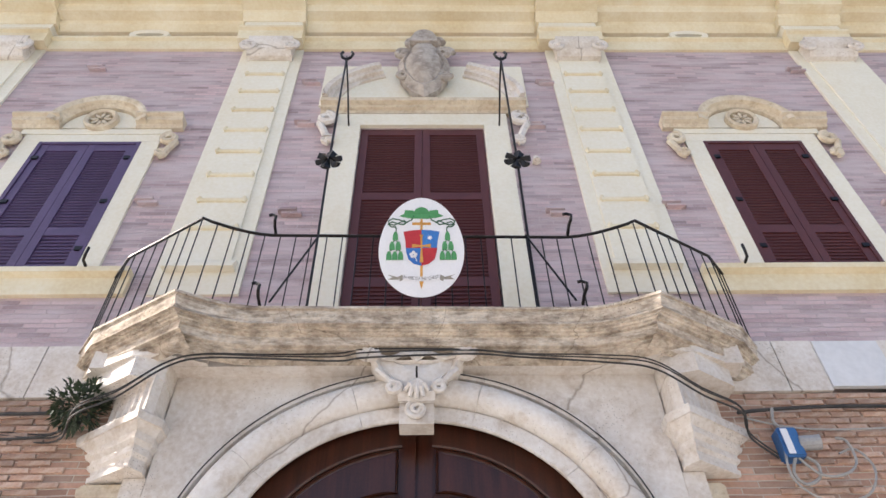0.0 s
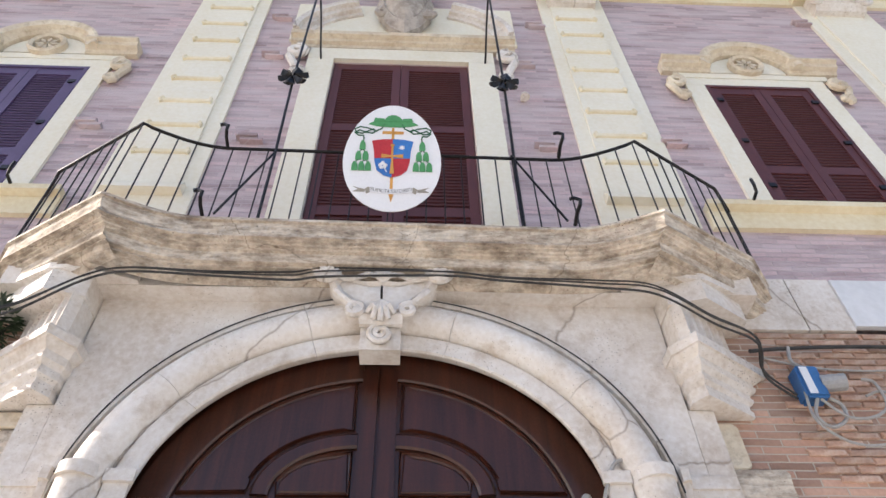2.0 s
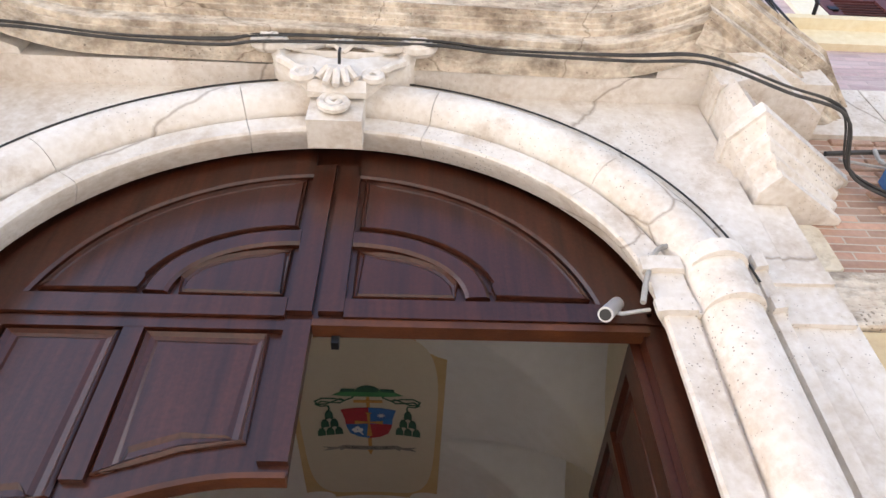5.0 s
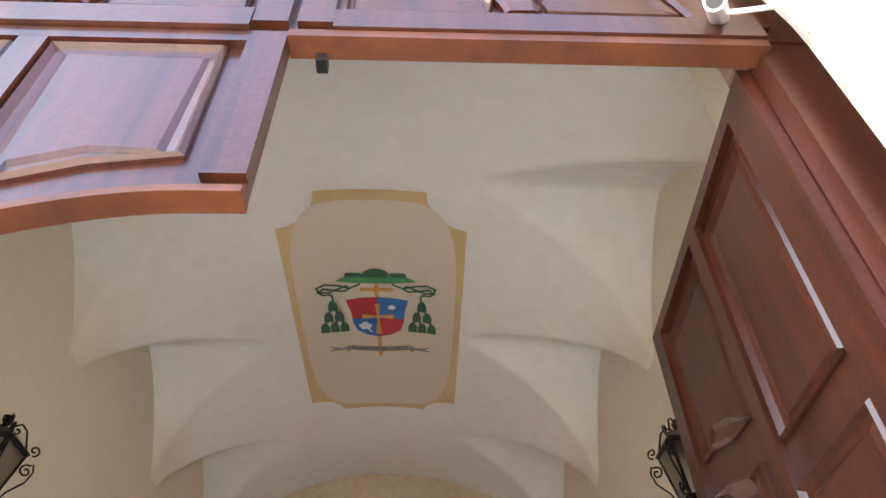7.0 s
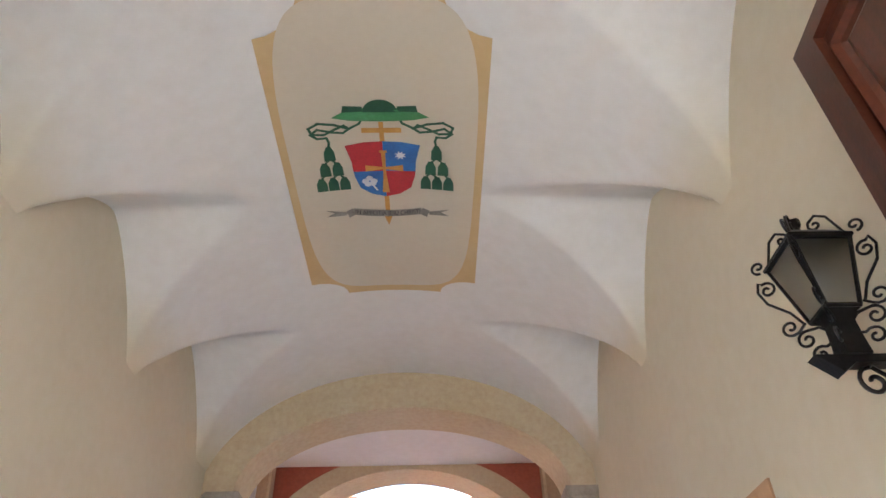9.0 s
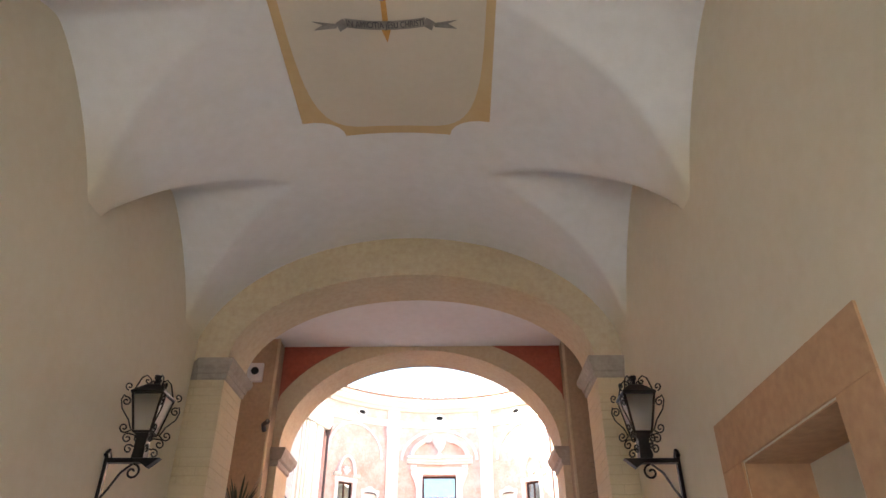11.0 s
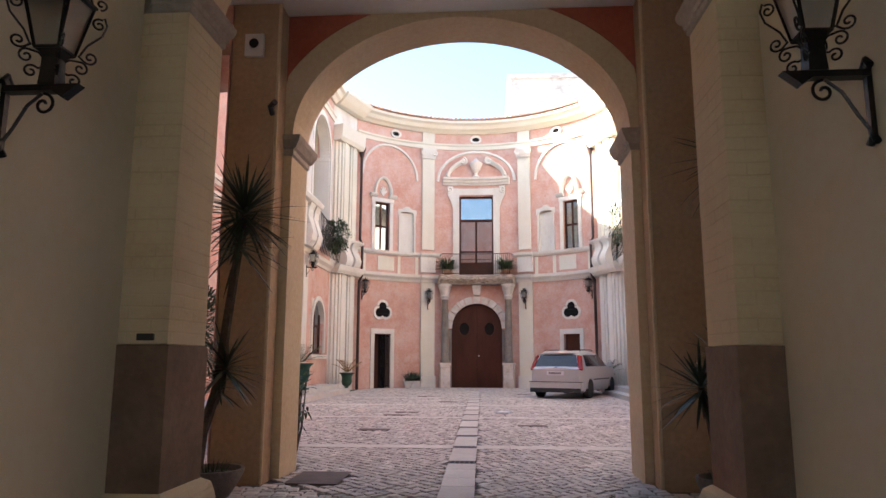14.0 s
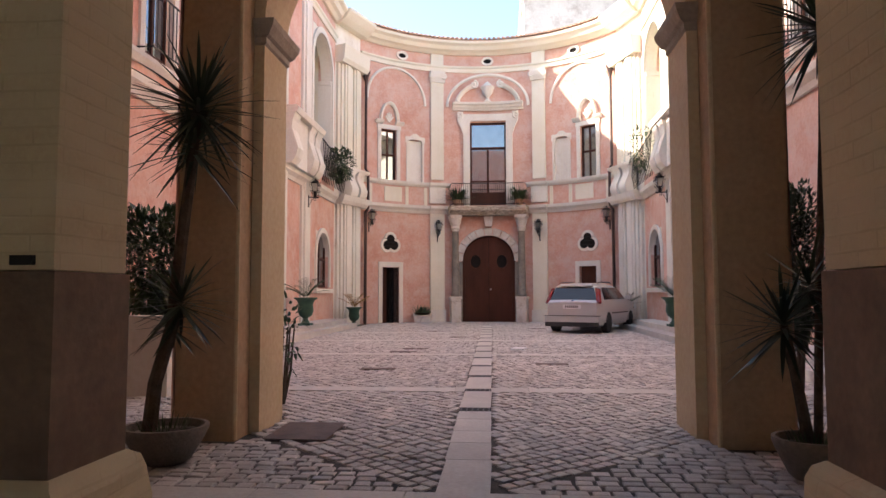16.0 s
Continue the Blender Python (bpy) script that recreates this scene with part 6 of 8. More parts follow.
GRATES = [11.07 + 1.38 * k for k in range(13)]
bm = bmesh.new()
ys = [7.88, 9.0, 9.55, 10.0, 10.55] + [g for g in GRATES if g < 28.6] + [28.7]
for a, q in zip(ys, ys[1:]):
    x = line_x((a + q) / 2)
    cbox(bm, fw, x - 0.16, x + 0.16, -0.04, 0.006, a + (0.11 if a in GRATES else 0.004), q - (0.11 if q in GRATES else 0.004))
struct("pavement_runner", bm, "band")
for y in GRATES:
    g = thing("drain_grate", "narrow iron drain grate across the stone runner", "drain grate", "drain grates")
    x = line_x(y)
    # nearly flush black slab: its colour gives the dark of the pit
    b = bmesh.new()
    cbox(b, fw, x - 0.16, x + 0.16, -0.02, 0.0045, y - 0.108, y + 0.108)
    part("pit", b, "rubber", g)
    for i in range(6):
        b = bmesh.new()
        u = x - 0.14 + 0.056 * i
        cbox(b, fw, u - 0.005, u + 0.005, 0.0045, 0.008, y - 0.105, y + 0.105)
        part("grate_bar", b, "iron", g)
def cover(x, y, sx, sy, label):
    b = bmesh.new()
    cbox(b, fw, x - sx, x + sx, -0.03, 0.005, y - sy, y + sy)
    tagged(part("manhole_cover", b, "rust"), label, "manhole cover", "manhole covers")
cover(-1.45, 9.93, 0.26, 0.36, "rusty brown square manhole cover among cobbles")
for x, y in ((-1.7, 14.7), (1.05, 15.6), (-1.75, 17.8), (-1.6, 18.6), (-0.9, 22.5), (-1.8, 25.3), (1.4, 27.0)):
    cover(x, y, 0.27, 0.13, "flat rusty iron inspection cover in paving")

# an added, unseen house closes the street; a far house closes the distance
bm = bmesh.new()
cbox(bm, fw, -40, 40, -0.05, 9.0, -34.0, -28)
struct("wall_added_opposite", bm, "far_house")
t = thing("far_house", "weathered grey house rising behind the roof", "house", "", "structure")
b = bmesh.new()
cbox(b, fw, 1.9, 8.0, -0.05, 20.6, 48, 56)
part("wall", b, "far_house", t)
b = bmesh.new()
cbox(b, fw, 1.7, 8.2, 20.6, 20.9, 47.8, 56.2)
part("roof", b, "far_house", t)
for x in (3.2, 5.2):
    b = bmesh.new()
    cbox(b, fw, x, x + 0.9, 15.6, 17.0, 47.95, 48.1)
    part("window", b, "pane", t)
# ---- coats of arms ----
def emblem(parent, mp, aged=False):
    """A prelate's arms in flat layers; mp takes units of the shield's width."""
    def flat(name, mat, polys, w, into=parent):
        b = bmesh.new()
        for pts in polys:
            prism(b, mp, pts, w, w - 0.0025)
        return part(name, b, mat, into)
    def stroke(pts, r):
        out = []
        for a, c in zip(pts, pts[1:]):
            a, c = Vector(a), Vector(c)
            n = Vector((-(c - a).y, (c - a).x)).normalized() * r
            e = (c - a) * 0.12
            out.append([tuple(a + n - e), tuple(c + n + e), tuple(c - n + e), tuple(a - n - e)])
        return out
    # hat
    flat("hat_brim", "h_green", [[(-0.62, 1.0), (-0.45, 1.1), (-0.2, 1.14), (0.2, 1.14), (0.45, 1.1), (0.62, 1.0), (0.4, 0.94), (0.15, 0.92), (-0.15, 0.92), (-0.4, 0.94)]], -0.002)
    flat("hat_crown", "h_dkgreen" if aged else "h_green", [ell(0, 1.08, 0.22, 0.2, 0, 180, 14) , [(-0.48, 1.09), (-0.46, 1.19), (-0.22, 1.17), (-0.22, 1.09)], [(0.48, 1.09), (0.46, 1.19), (0.22, 1.17), (0.22, 1.09)]], -0.005)
    for s in (-1, 1):
        cord = [(s * 0.22, 1.0), (s * 0.28, 0.88), (s * 0.42, 0.8), (s * 0.6, 0.88), (s * 0.8, 0.92), (s * 0.93, 0.85), (s * 0.9, 0.74), (s * 0.75, 0.72), (s * 0.6, 0.8), (s * 0.48, 0.86), (s * 0.42, 0.8), (s * 0.5, 0.73), (s * 0.66, 0.76), (s * 0.82, 0.82), (s * 0.92, 0.74), (s * 0.84, 0.66), (s * 0.72, 0.66), (s * 0.7, 0.58), (s * 0.72, 0.46)]
        flat("cord", "h_dkgreen", stroke(cord, 0.016), -0.002)
        def tassel(u, v):
            return [(u - 0.03, v + 0.16), (u + 0.03, v + 0.16), (u + 0.07, v + 0.06), (u + 0.075, v - 0.1), (u - 0.075, v - 0.1), (u - 0.07, v + 0.06)]
        for u, v in ((0.72, 0.34), (0.64, 0.04), (0.81, 0.04), (0.57, -0.26), (0.73, -0.26), (0.89, -0.26)):
            flat("tassel", "h_dkgreen" if aged else "h_green", [tassel(s * u, v)], -0.004)
        flat("tassel_cord", "h_dkgreen", stroke([(s * 0.72, 0.26), (s * 0.64, 0.17)], 0.012) + stroke([(s * 0.72, 0.26), (s * 0.81, 0.17)], 0.012) + stroke([(s * 0.64, -0.04), (s * 0.57, -0.12)], 0.012) + stroke([(s * 0.64, -0.04), (s * 0.73, -0.12)], 0.012) + stroke([(s * 0.81, -0.04), (s * 0.89, -0.12)], 0.012), -0.001)
    # processional cross behind the shield
    flat("staff", "h_gold", [[(-0.03, 0.9), (0.03, 0.9), (0.035, -0.95), (0.06, -1.0), (0.0, -1.22), (-0.06, -1.0), (-0.035, -0.95)], [(-0.26, 0.8), (0.26, 0.8), (0.26, 0.72), (-0.26, 0.72)]], -0.001)
    # shield in quarters
    edge = [(0.5, 0.5), (0.44, 0.2), (0.42, -0.1), (0.36, -0.34), (0.2, -0.48), (0.0, -0.54)]
    low = [p for p in edge if p[1] <= -0.1]
    flat("quarter", "h_red", [[(-0.001, 0.0), (-0.43, 0.0), (-0.44, 0.2), (-0.5, 0.5), (-0.25, 0.55), (-0.001, 0.56)]], -0.004)
    flat("quarter", "h_blue", [[(0.001, 0.0), (0.43, 0.0), (0.44, 0.2), (0.5, 0.5), (0.25, 0.55), (0.001, 0.56)]], -0.004)
    flat("quarter", "h_blue", [[(-0.001, -0.002), (-0.43, -0.002)] + [(-a, c) for a, c in low[:-1]] + [(-0.001, -0.54)]], -0.004)
    flat("quarter", "h_red", [[(0.001, -0.002), (0.43, -0.002)] + low[:-1] + [(0.001, -0.54)]], -0.004)
    flat("cross", "h_gold", [[(-0.03, 0.38), (0.03, 0.38), (0.022, 0.06), (0.022, -0.06), (0.05, -0.42), (-0.05, -0.42), (-0.022, -0.06), (-0.022, 0.06)], [(-0.26, 0.12), (-0.26, 0.0), (-0.02, 0.04), (-0.02, 0.08)], [(0.26, 0.12), (0.26, 0.0), (0.02, 0.04), (0.02, 0.08)]]
         + [[(u - 0.05, v - 0.02), (u + 0.05, v - 0.02), (u + 0.05, v + 0.02), (u - 0.05, v + 0.02)] for u, v in ((0, 0.38), (0, -0.42))], -0.008)
    star = [((0.08 if k % 2 else 0.04) * math.cos(k * math.pi / 8) + 0.23, (0.08 if k % 2 else 0.04) * math.sin(k * math.pi / 8) + 0.31) for k in range(16)]
    flat("star", "white_paint", [star], -0.008)
    flat("flower", "white_paint", [ell(-0.22 + du, -0.2 + dv, 0.05, 0.05, 0, 330, 9) for du, dv in ((0, 0.06), (-0.06, 0), (0.06, 0.0), (-0.03, -0.06), (0.04, -0.05))] + stroke([(-0.2, -0.24), (-0.13, -0.38)], 0.012), -0.008)
    # ribbon with its motto
    rib = [(-0.5 + k / 20, -0.86 - 0.07 * (1 - (2 * k / 20 - 1) ** 2)) for k in range(21)]
    b = bmesh.new()
    loft(b, [[mp(a, c + d, -0.004 - e) for d, e in ((0.07, 0.0), (0.07, 0.0025), (-0.07, 0.0025), (-0.07, 0.0))] for a, c in rib])
    part("ribbon", b, "h_grey" if aged else "white_paint", parent)
    for s in (-1, 1):
        flat("ribbon_tail", "h_grey", [[(s * 0.46, -0.92), (s * 0.52, -0.8), (s * 0.62, -0.86), (s * 0.58, -1.0)], [(s * 0.6, -0.88), (s * 0.9, -0.8), (s * 0.78, -0.87), (s * 0.9, -0.94), (s * 0.62, -0.94)]], -0.002)
    cu = bpy.data.curves.new("motto", "FONT")
    cu.body, cu.align_x, cu.align_y, cu.size = "IN AMICITIA JESU CHRISTI", "CENTER", "CENTER", 0.125
    tmp = bpy.data.objects.new("motto", cu)
    scene.collection.objects.link(tmp)
    bpy.context.view_layer.update()
    me = bpy.data.meshes.new_from_object(tmp.evaluated_get(bpy.context.evaluated_depsgraph_get()))
    bpy.data.objects.remove(tmp)
    xs = [v.co.x for v in me.vertices]
    k = 0.96 / (max(xs) - min(xs))
    for v in me.vertices:
        u = v.co.x * k
        v.co = mp(u, v.co.y * 1.15 - 0.86 - 0.07 * (1 - (2 * u) ** 2), -0.0075)
    me.materials.append(M["h_black"])
    ob = new("motto", me)
    ob.parent = parent


# oval sign that leans out over the balcony rail
sb, stp = Vector((0.035, -0.62, 4.64)), Vector((0.035, -0.95, 5.45))
s_up = (stp - sb).normalized()
s_n = Vector((1, 0, 0)).cross(s_up)
if s_n.y > 0:
    s_n = -s_n
s_c = (sb + stp) / 2
sign = thing("oval_sign", "white oval sign painted with a prelate's coat of arms", "sign")
def sign_plane(u, v, w):
    return s_c + Vector((u, 0, 0)) + s_up * v - s_n * w
b = bmesh.new()
pts = []
for k in range(48):
    a = 2 * math.pi * k / 48
    v = 0.435 * math.sin(a)
    pts.append((0.34 * math.cos(a) * (1 - 0.10 * math.sin(a)), v - 0.0))
prism(b, sign_plane, pts, 0.0, 0.012)
part("board", b, "white_paint", sign)
emblem(sign, lambda u, v, w: sign_plane(u * 0.29, v * 0.285 - 0.02, w), False)
b = bmesh.new()
tube(b, [(-0.2, -0.52, 5.42), (-0.2, -0.86, 5.3)], 0.008, 6)
tube(b, [(0.27, -0.52, 5.42), (0.27, -0.86, 5.3)], 0.008, 6)
part("stay", b, "iron", sign)

# painted panel on the vault
panel = thing("painted_panel", "beige painted ceiling panel with tan border and arms", "ceiling painting")
def on_vault(x, y, w):
    return Vector((x, y, vault_z(x, y) - 0.004 + w))
def vault_sheet(bm, pts, drop, step=0.06):
    """A thin painted sheet that follows the vault, clipped to an outline of (x, y)."""
    tmp = bmesh.new()
    f = tmp.faces.new([tmp.verts.new((x, y, 0)) for x, y in pts])
    lo, hi = [min(p[k] for p in pts) for k in (0, 1)], [max(p[k] for p in pts) for k in (0, 1)]
    for k, n in ((0, Vector((1, 0, 0))), (1, Vector((0, 1, 0)))):
        q = lo[k] + step
        while q < hi[k]:
            bmesh.ops.bisect_plane(tmp, geom=tmp.verts[:] + tmp.edges[:] + tmp.faces[:], plane_co=n * q, plane_no=n)
            q += step
    for v in tmp.verts:
        v.co.z = vault_z(v.co.x, v.co.y) - drop
    m = bpy.data.meshes.new("sheet")
    tmp.to_mesh(m)
    tmp.free()
    bm.from_mesh(m)
    bpy.data.meshes.remove(m)


def plaque(inset):
    q = inset
    top, bot, sh, lo = 2.13 + q, 5.13 - q, 2.46 + 0.3 * q, 4.92 - 0.3 * q
    w0, w1, n0, n1 = 0.67 - q, 0.69 - q, 0.38, 0.4
    left = [(-n0, top)] + [(-n0 - (w0 - n0) * (1 - math.cos(radians(a))), top + (sh - top) * math.sin(radians(a))) for a in range(15, 91, 15)]
    low = [(-n1 - (w1 - n1) * (1 - math.cos(radians(a))), bot - (bot - lo) * math.sin(radians(a))) for a in range(90, 0, -15)] + [(-n1, bot)]
    half = left + low
    return half + [(-x, y) for x, y in half[::-1]]


b = bmesh.new()
vault_sheet(b, plaque(0.0), 0.008)
part("border", b, "tan", panel, "tan painted border with curved corners")
b = bmesh.new()
inner = []
for k in range(60):
    a = 2 * math.pi * k / 60
    ca_, sa_ = math.cos(a), math.sin(a)
    inner.append((0.625 * (abs(ca_) ** 0.42) * (1 if ca_ > 0 else -1), 3.63 + 1.41 * (abs(sa_) ** 0.5) * (1 if sa_ > 0 else -1)))
vault_sheet(b, inner, 0.013)
part("field", b, "panel", panel)
emblem(panel, lambda u, v, w: Vector((u * 0.5, 3.585 - v * 0.5, vault_z(u * 0.5, 3.585 - v * 0.5) - 0.016 + w * 1.2)), True)

# ---- wall lanterns ----
def lantern(m, label, group, size=1.0, glass="lamp_glass"):
    """Built at the origin: the wall is the plane x = 0, the arm points to -x."""
    t = thing("wall_lantern", label, "wall lamp", group)
    b = bmesh.new()
    cbox(b, fw, -0.028, -0.004, -0.05, 0.3, -0.016, 0.016)
    for z in (-0.05, 0.3):
        tube(b, [(-0.016, y, z + 0.02 * math.cos(y * 120)) for y in (-0.03, 0.0, 0.03)], 0.018, 6)
    part("wall_plate", b, "iron", t)
    b = bmesh.new()
    cbox(b, fw, -0.31, -0.02, 0.235, 0.265, -0.028, 0.028)
    prism(b, fw, [(-0.31, 0.265), (-0.39, 0.265), (-0.31, 0.2), (-0.26, 0.235)], -0.028, 0.028)
    part("arm", b, "iron", t)
    b = bmesh.new()
    sc = spiral(-0.21, 0.175, 0.055, 1.2, math.pi / 2, 18, 1)
    tube(b, [(x, 0, z) for x, z in sc], 0.008, 6)
    tube(b, [(-0.2, 0, 0.23), (-0.13, 0, 0.17), (-0.07, 0, 0.06), (-0.03, 0, 0.0)], 0.008, 6)
    part("scroll", b, "iron", t)
    b = bmesh.new()
    ax = -0.24
    loft(b, [[Vector((ax + sx * r, sy * r, z)) for sx, sy in ((-1, -1), (1, -1), (1, 1), (-1, 1))] for r, z in ((0.042, 0.262), (0.038, 0.33), (0.036, 0.4), (0.05, 0.44))])
    part("stem", b, "iron", t)
    # lantern body: four glass sides that widen upwards, iron corner bars, a hipped hood
    z0, z1, z2, r0, r1 = 0.44, 0.71, 0.785, 0.06, 0.108
    quad = ((-1, -1), (1, -1), (1, 1), (-1, 1))
    for k in range(4):
        (ax0, ay0), (ax1, ay1) = quad[k], quad[(k + 1) % 4]
        b = bmesh.new()
        p = [Vector((ax + ax0 * r0, ay0 * r0, z0)), Vector((ax + ax1 * r0, ay1 * r0, z0)), Vector((ax + ax1 * r1, ay1 * r1, z1)), Vector((ax + ax0 * r1, ay0 * r1, z1))]
        inw = (Vector((ax, 0, (z0 + z1) / 2)) - (p[0] + p[2]) / 2) * 0.05
        loft(b, [p, [q + inw for q in p]])
        g = part("glass", b, glass, t)
        g.visible_shadow = False
        b = bmesh.new()
        tube(b, [p[0], p[3]], 0.009, 5)
        tube(b, [p[2], p[3]], 0.013, 5)
        tube(b, [p[0], p[1]], 0.009, 5)
        part("corner_bar", b, "iron", t)
        b = bmesh.new()
        o = Vector((ax0, ay0, 0)) * 0.7071
        base = Vector((ax, 0, 0))
        d0, d1 = r0 * 1.414, r1 * 1.414
        def run(pts, r=0.0055):
            tube(b, [base + o * x + Vector((0, 0, z)) for x, z in pts], r, 5)
        run(spiral(d1 + 0.03, z1 + 0.035, 0.03, 1.15, -1.6, 16, 1))
        # long side scroll: curls at the shoulder, sweeps down to the foot of the glass
        run(spiral(d1 + 0.028, z1 - 0.075, 0.034, 1.25, 1.2, 18, 1)[::-1] + [(d1 + 0.052, z1 - 0.032), (d1 + 0.064, z1 - 0.07), (d1 + 0.045, z1 - 0.13), (d0 + 0.05, z0 + 0.07), (d0 + 0.022, z0 + 0.012)])
        run([(d0 + 0.015, z0 + 0.01), (d0 + 0.04, z0 - 0.012)] + spiral(d0 + 0.068, z0 + 0.012, 0.034, 1.2, -2.0, 16, 1))
        run([(0.02, z0 - 0.13), (0.03, z0 - 0.06), (d0 - 0.02, z0 - 0.025)] + spiral(d0 + 0.03, z0 - 0.055, 0.036, 1.25, 1.9, 18, -1))
        run([(0.03, z0 - 0.09)] + spiral(d0 + 0.005, z0 - 0.125, 0.034, 1.2, 2.4, 16, -1))
        # hoop over the hood
        run([(d1 * 0.98, z1 + 0.005), (d1 * 0.9, z1 + 0.04), (d1 * 0.72, z2 + 0.045), (d1 * 0.5, z2 + 0.07), (d1 * 0.3, z2 + 0.05)] + spiral(d1 * 0.42, z2 + 0.03, 0.025, 1.0, 2.6, 12, 1))
        part("scroll", b, "iron", t)
    b = bmesh.new()
    loft(b, [[Vector((ax + sx * r, sy * r, z)) for sx, sy in quad] for r, z in ((r1 + 0.012, z1), (r1 + 0.012, z1 + 0.012), (0.055, z2), (0.03, z2 + 0.015))])
    part("hood", b, "iron", t)
    b = bmesh.new()
    lathe(b, [(0.016, z2 + 0.01), (0.014, z2 + 0.05), (0.024, z2 + 0.06), (0.026, z2 + 0.085), (0.012, z2 + 0.09)], 8, (ax, 0, 0))
    part("finial", b, "iron", t)
    b = bmesh.new()
    bmesh.ops.create_icosphere(b, subdivisions=2, radius=0.035, matrix=Matrix.Translation((ax, 0, 0.57)))
    part("bulb", b, "white_paint", t)
    t.matrix_world = m @ Matrix.Scale(size, 4)
    return t


lab = "black wrought iron lantern with frosted panes and scrolls"
first = lantern(pose(1.9, 5.72, 2.14), lab, "passage lanterns", 0.95)
copy_thing(first, pose(-1.9, 5.66, 2.14, 0, 0, 180))
copy_thing(first, pose(1.885, 2.15, 2.06))
copy_thing(first, pose(-1.885, 2.15, 2.06, 0, 0, 180))

# alarm box on the portico pier, sockets
b = bmesh.new()
cbox(b, fw, -2.29, -2.09, 4.36, 4.61, 9.50, 9.548)
ab = part("alarm_box", b, "white_paint")
tagged(ab, "white alarm box fixed high on the pier", "alarm box")
b = bmesh.new()
prism(b, fw, ell(-2.19, 4.5, 0.05, 0.05, 0, 340, 16), 9.485, 9.50)
part("siren_grille", b, "plastic", ab)
b = bmesh.new()
cbox(b, fw, -1.78, -1.68, 1.29, 1.33, 6.765, 6.79)
tagged(part("wall_socket", b, "plastic"), "small black twin socket above the dado", "socket")
b = bmesh.new()
tube(b, [(-1.97, 9.54, 3.72), (-1.97, 9.47, 3.78), (-1.9, 9.4, 3.8)], 0.03, 8)
tagged(part("floodlight", b, "plastic"), "small dark spotlight above the arch impost", "spotlight")

# ---- street front small things ----
CONDUIT = [(1.2, -0.19, 2.76), (1.25, -0.19, 2.9), (1.32, -0.19, 3.04), (1.4, -0.19, 3.07)]
PAPER = (0.57, 18.58)
def cable(name, pts, r, mat, label):
    b = bmesh.new()
    P = [Vector(p) for p in pts]
    out = []
    for i in range(len(P) - 1):
        p0, p1, p2, p3 = P[max(i - 1, 0)], P[i], P[i + 1], P[min(i + 2, len(P) - 1)]
        for k in range(6):
            q = k / 6
            out.append(0.5 * ((2 * p1) + (p2 - p0) * q + (2 * p0 - 5 * p1 + 4 * p2 - p3) * q * q + (3 * p1 - p0 - 3 * p2 + p3) * q ** 3))
    out.append(P[-1])
    tube(b, out, r, 6)
    return tagged(part(name, b, mat), label, "cable", "facade cables")


main = [(-3.6, -0.03, 3.88), (-2.7, -0.03, 3.78), (-2.35, -0.45, 3.74), (-2.08, -0.5, 3.84), (-1.84, -0.46, 4.1), (-1.6, -0.44, 4.2), (-1.1, -0.38, 4.245), (-0.6, -0.38, 4.235), (-0.36, -0.40, 4.25), (0.4, -0.40, 4.25), (0.8, -0.38, 4.235), (1.4, -0.4, 4.19), (1.75, -0.46, 4.08), (2.05, -0.45, 3.84), (2.3, -0.4, 3.72), (2.45, -0.1, 3.7), (2.62, -0.06, 3.55)]
for k in range(3):
    cable("cable", [(x, y - 0.012 * (k % 2), z + 0.028 * k + 0.014 * math.sin(3 * x + k)) for x, y, z in main], 0.006 if k else 0.008, "cable", "black cable sagging along the portal mouldings")
cable("cable", [(2.45, -0.05, 3.95), (2.75, -0.05, 3.98), (3.3, -0.05, 4.0), (4.2, -0.05, 3.99), (6.0, -0.05, 4.0)], 0.014, "cable", "black cable clipped along the brick wall")
cable("cable", [(2.5, -0.05, 3.9), (3.0, -0.05, 3.8), (4.2, -0.05, 3.82), (6.0, -0.05, 3.8)], 0.008, "grey_cable", "thin grey cable along the brick wall")
cable("cable", [(-2.5, -0.05, 4.02), (-3.2, -0.05, 4.0), (-6.0, -0.05, 4.02)], 0.014, "cable", "black cable clipped along the brick wall")
cable("cable", [(-2.4, -0.06, 4.1), (-2.6, -0.06, 3.86), (-3.2, -0.05, 3.78), (-6, -0.05, 3.77)], 0.01, "cable", "black cable clipped along the brick wall")
cable("cable", [(2.72, -0.06, 3.98), (2.68, -0.08, 3.85), (2.72, -0.1, 3.78)], 0.012, "grey_cable", "grey cable bent down to the junction box")
cable("cable", [(2.72, -0.1, 3.55), (2.66, -0.1, 3.42), (2.72, -0.1, 3.34), (2.84, -0.09, 3.4), (2.86, -0.09, 3.5), (2.8, -0.09, 3.55)], 0.012, "grey_cable", "grey cable looped below the junction box")
cable("cable", [(2.74, -0.1, 3.54), (2.84, -0.12, 3.4), (3.0, -0.12, 3.4), (3.14, -0.1, 3.5), (3.16, -0.08, 3.68), (3.1, -0.06, 3.72)], 0.01, "grey_cable", "grey cable looped below the junction box")
cable("cable", [(2.66, -0.1, 3.6), (2.62, -0.14, 3.35), (2.8, -0.14, 3.2), (3.1, -0.12, 3.25), (3.25, -0.1, 3.45), (3.2, -0.07, 3.62), (3.08, -0.05, 3.6)], 0.009, "grey_cable", "grey cable looped below the junction box")
cable("cable", [(1.665 * math.cos(radians(a)), -0.205, 2.76 + 1.485 * math.sin(radians(a))) for a in range(4, 177, 6)], 0.005, "cable", "thin black cable following the portal arch")
cable("conduit", CONDUIT, 0.011, "grey_cable", "stone coloured conduit bent over the arch to the camera")
jb = thing("junction_box", "blue and grey electric junction box on brick wall", "junction box")
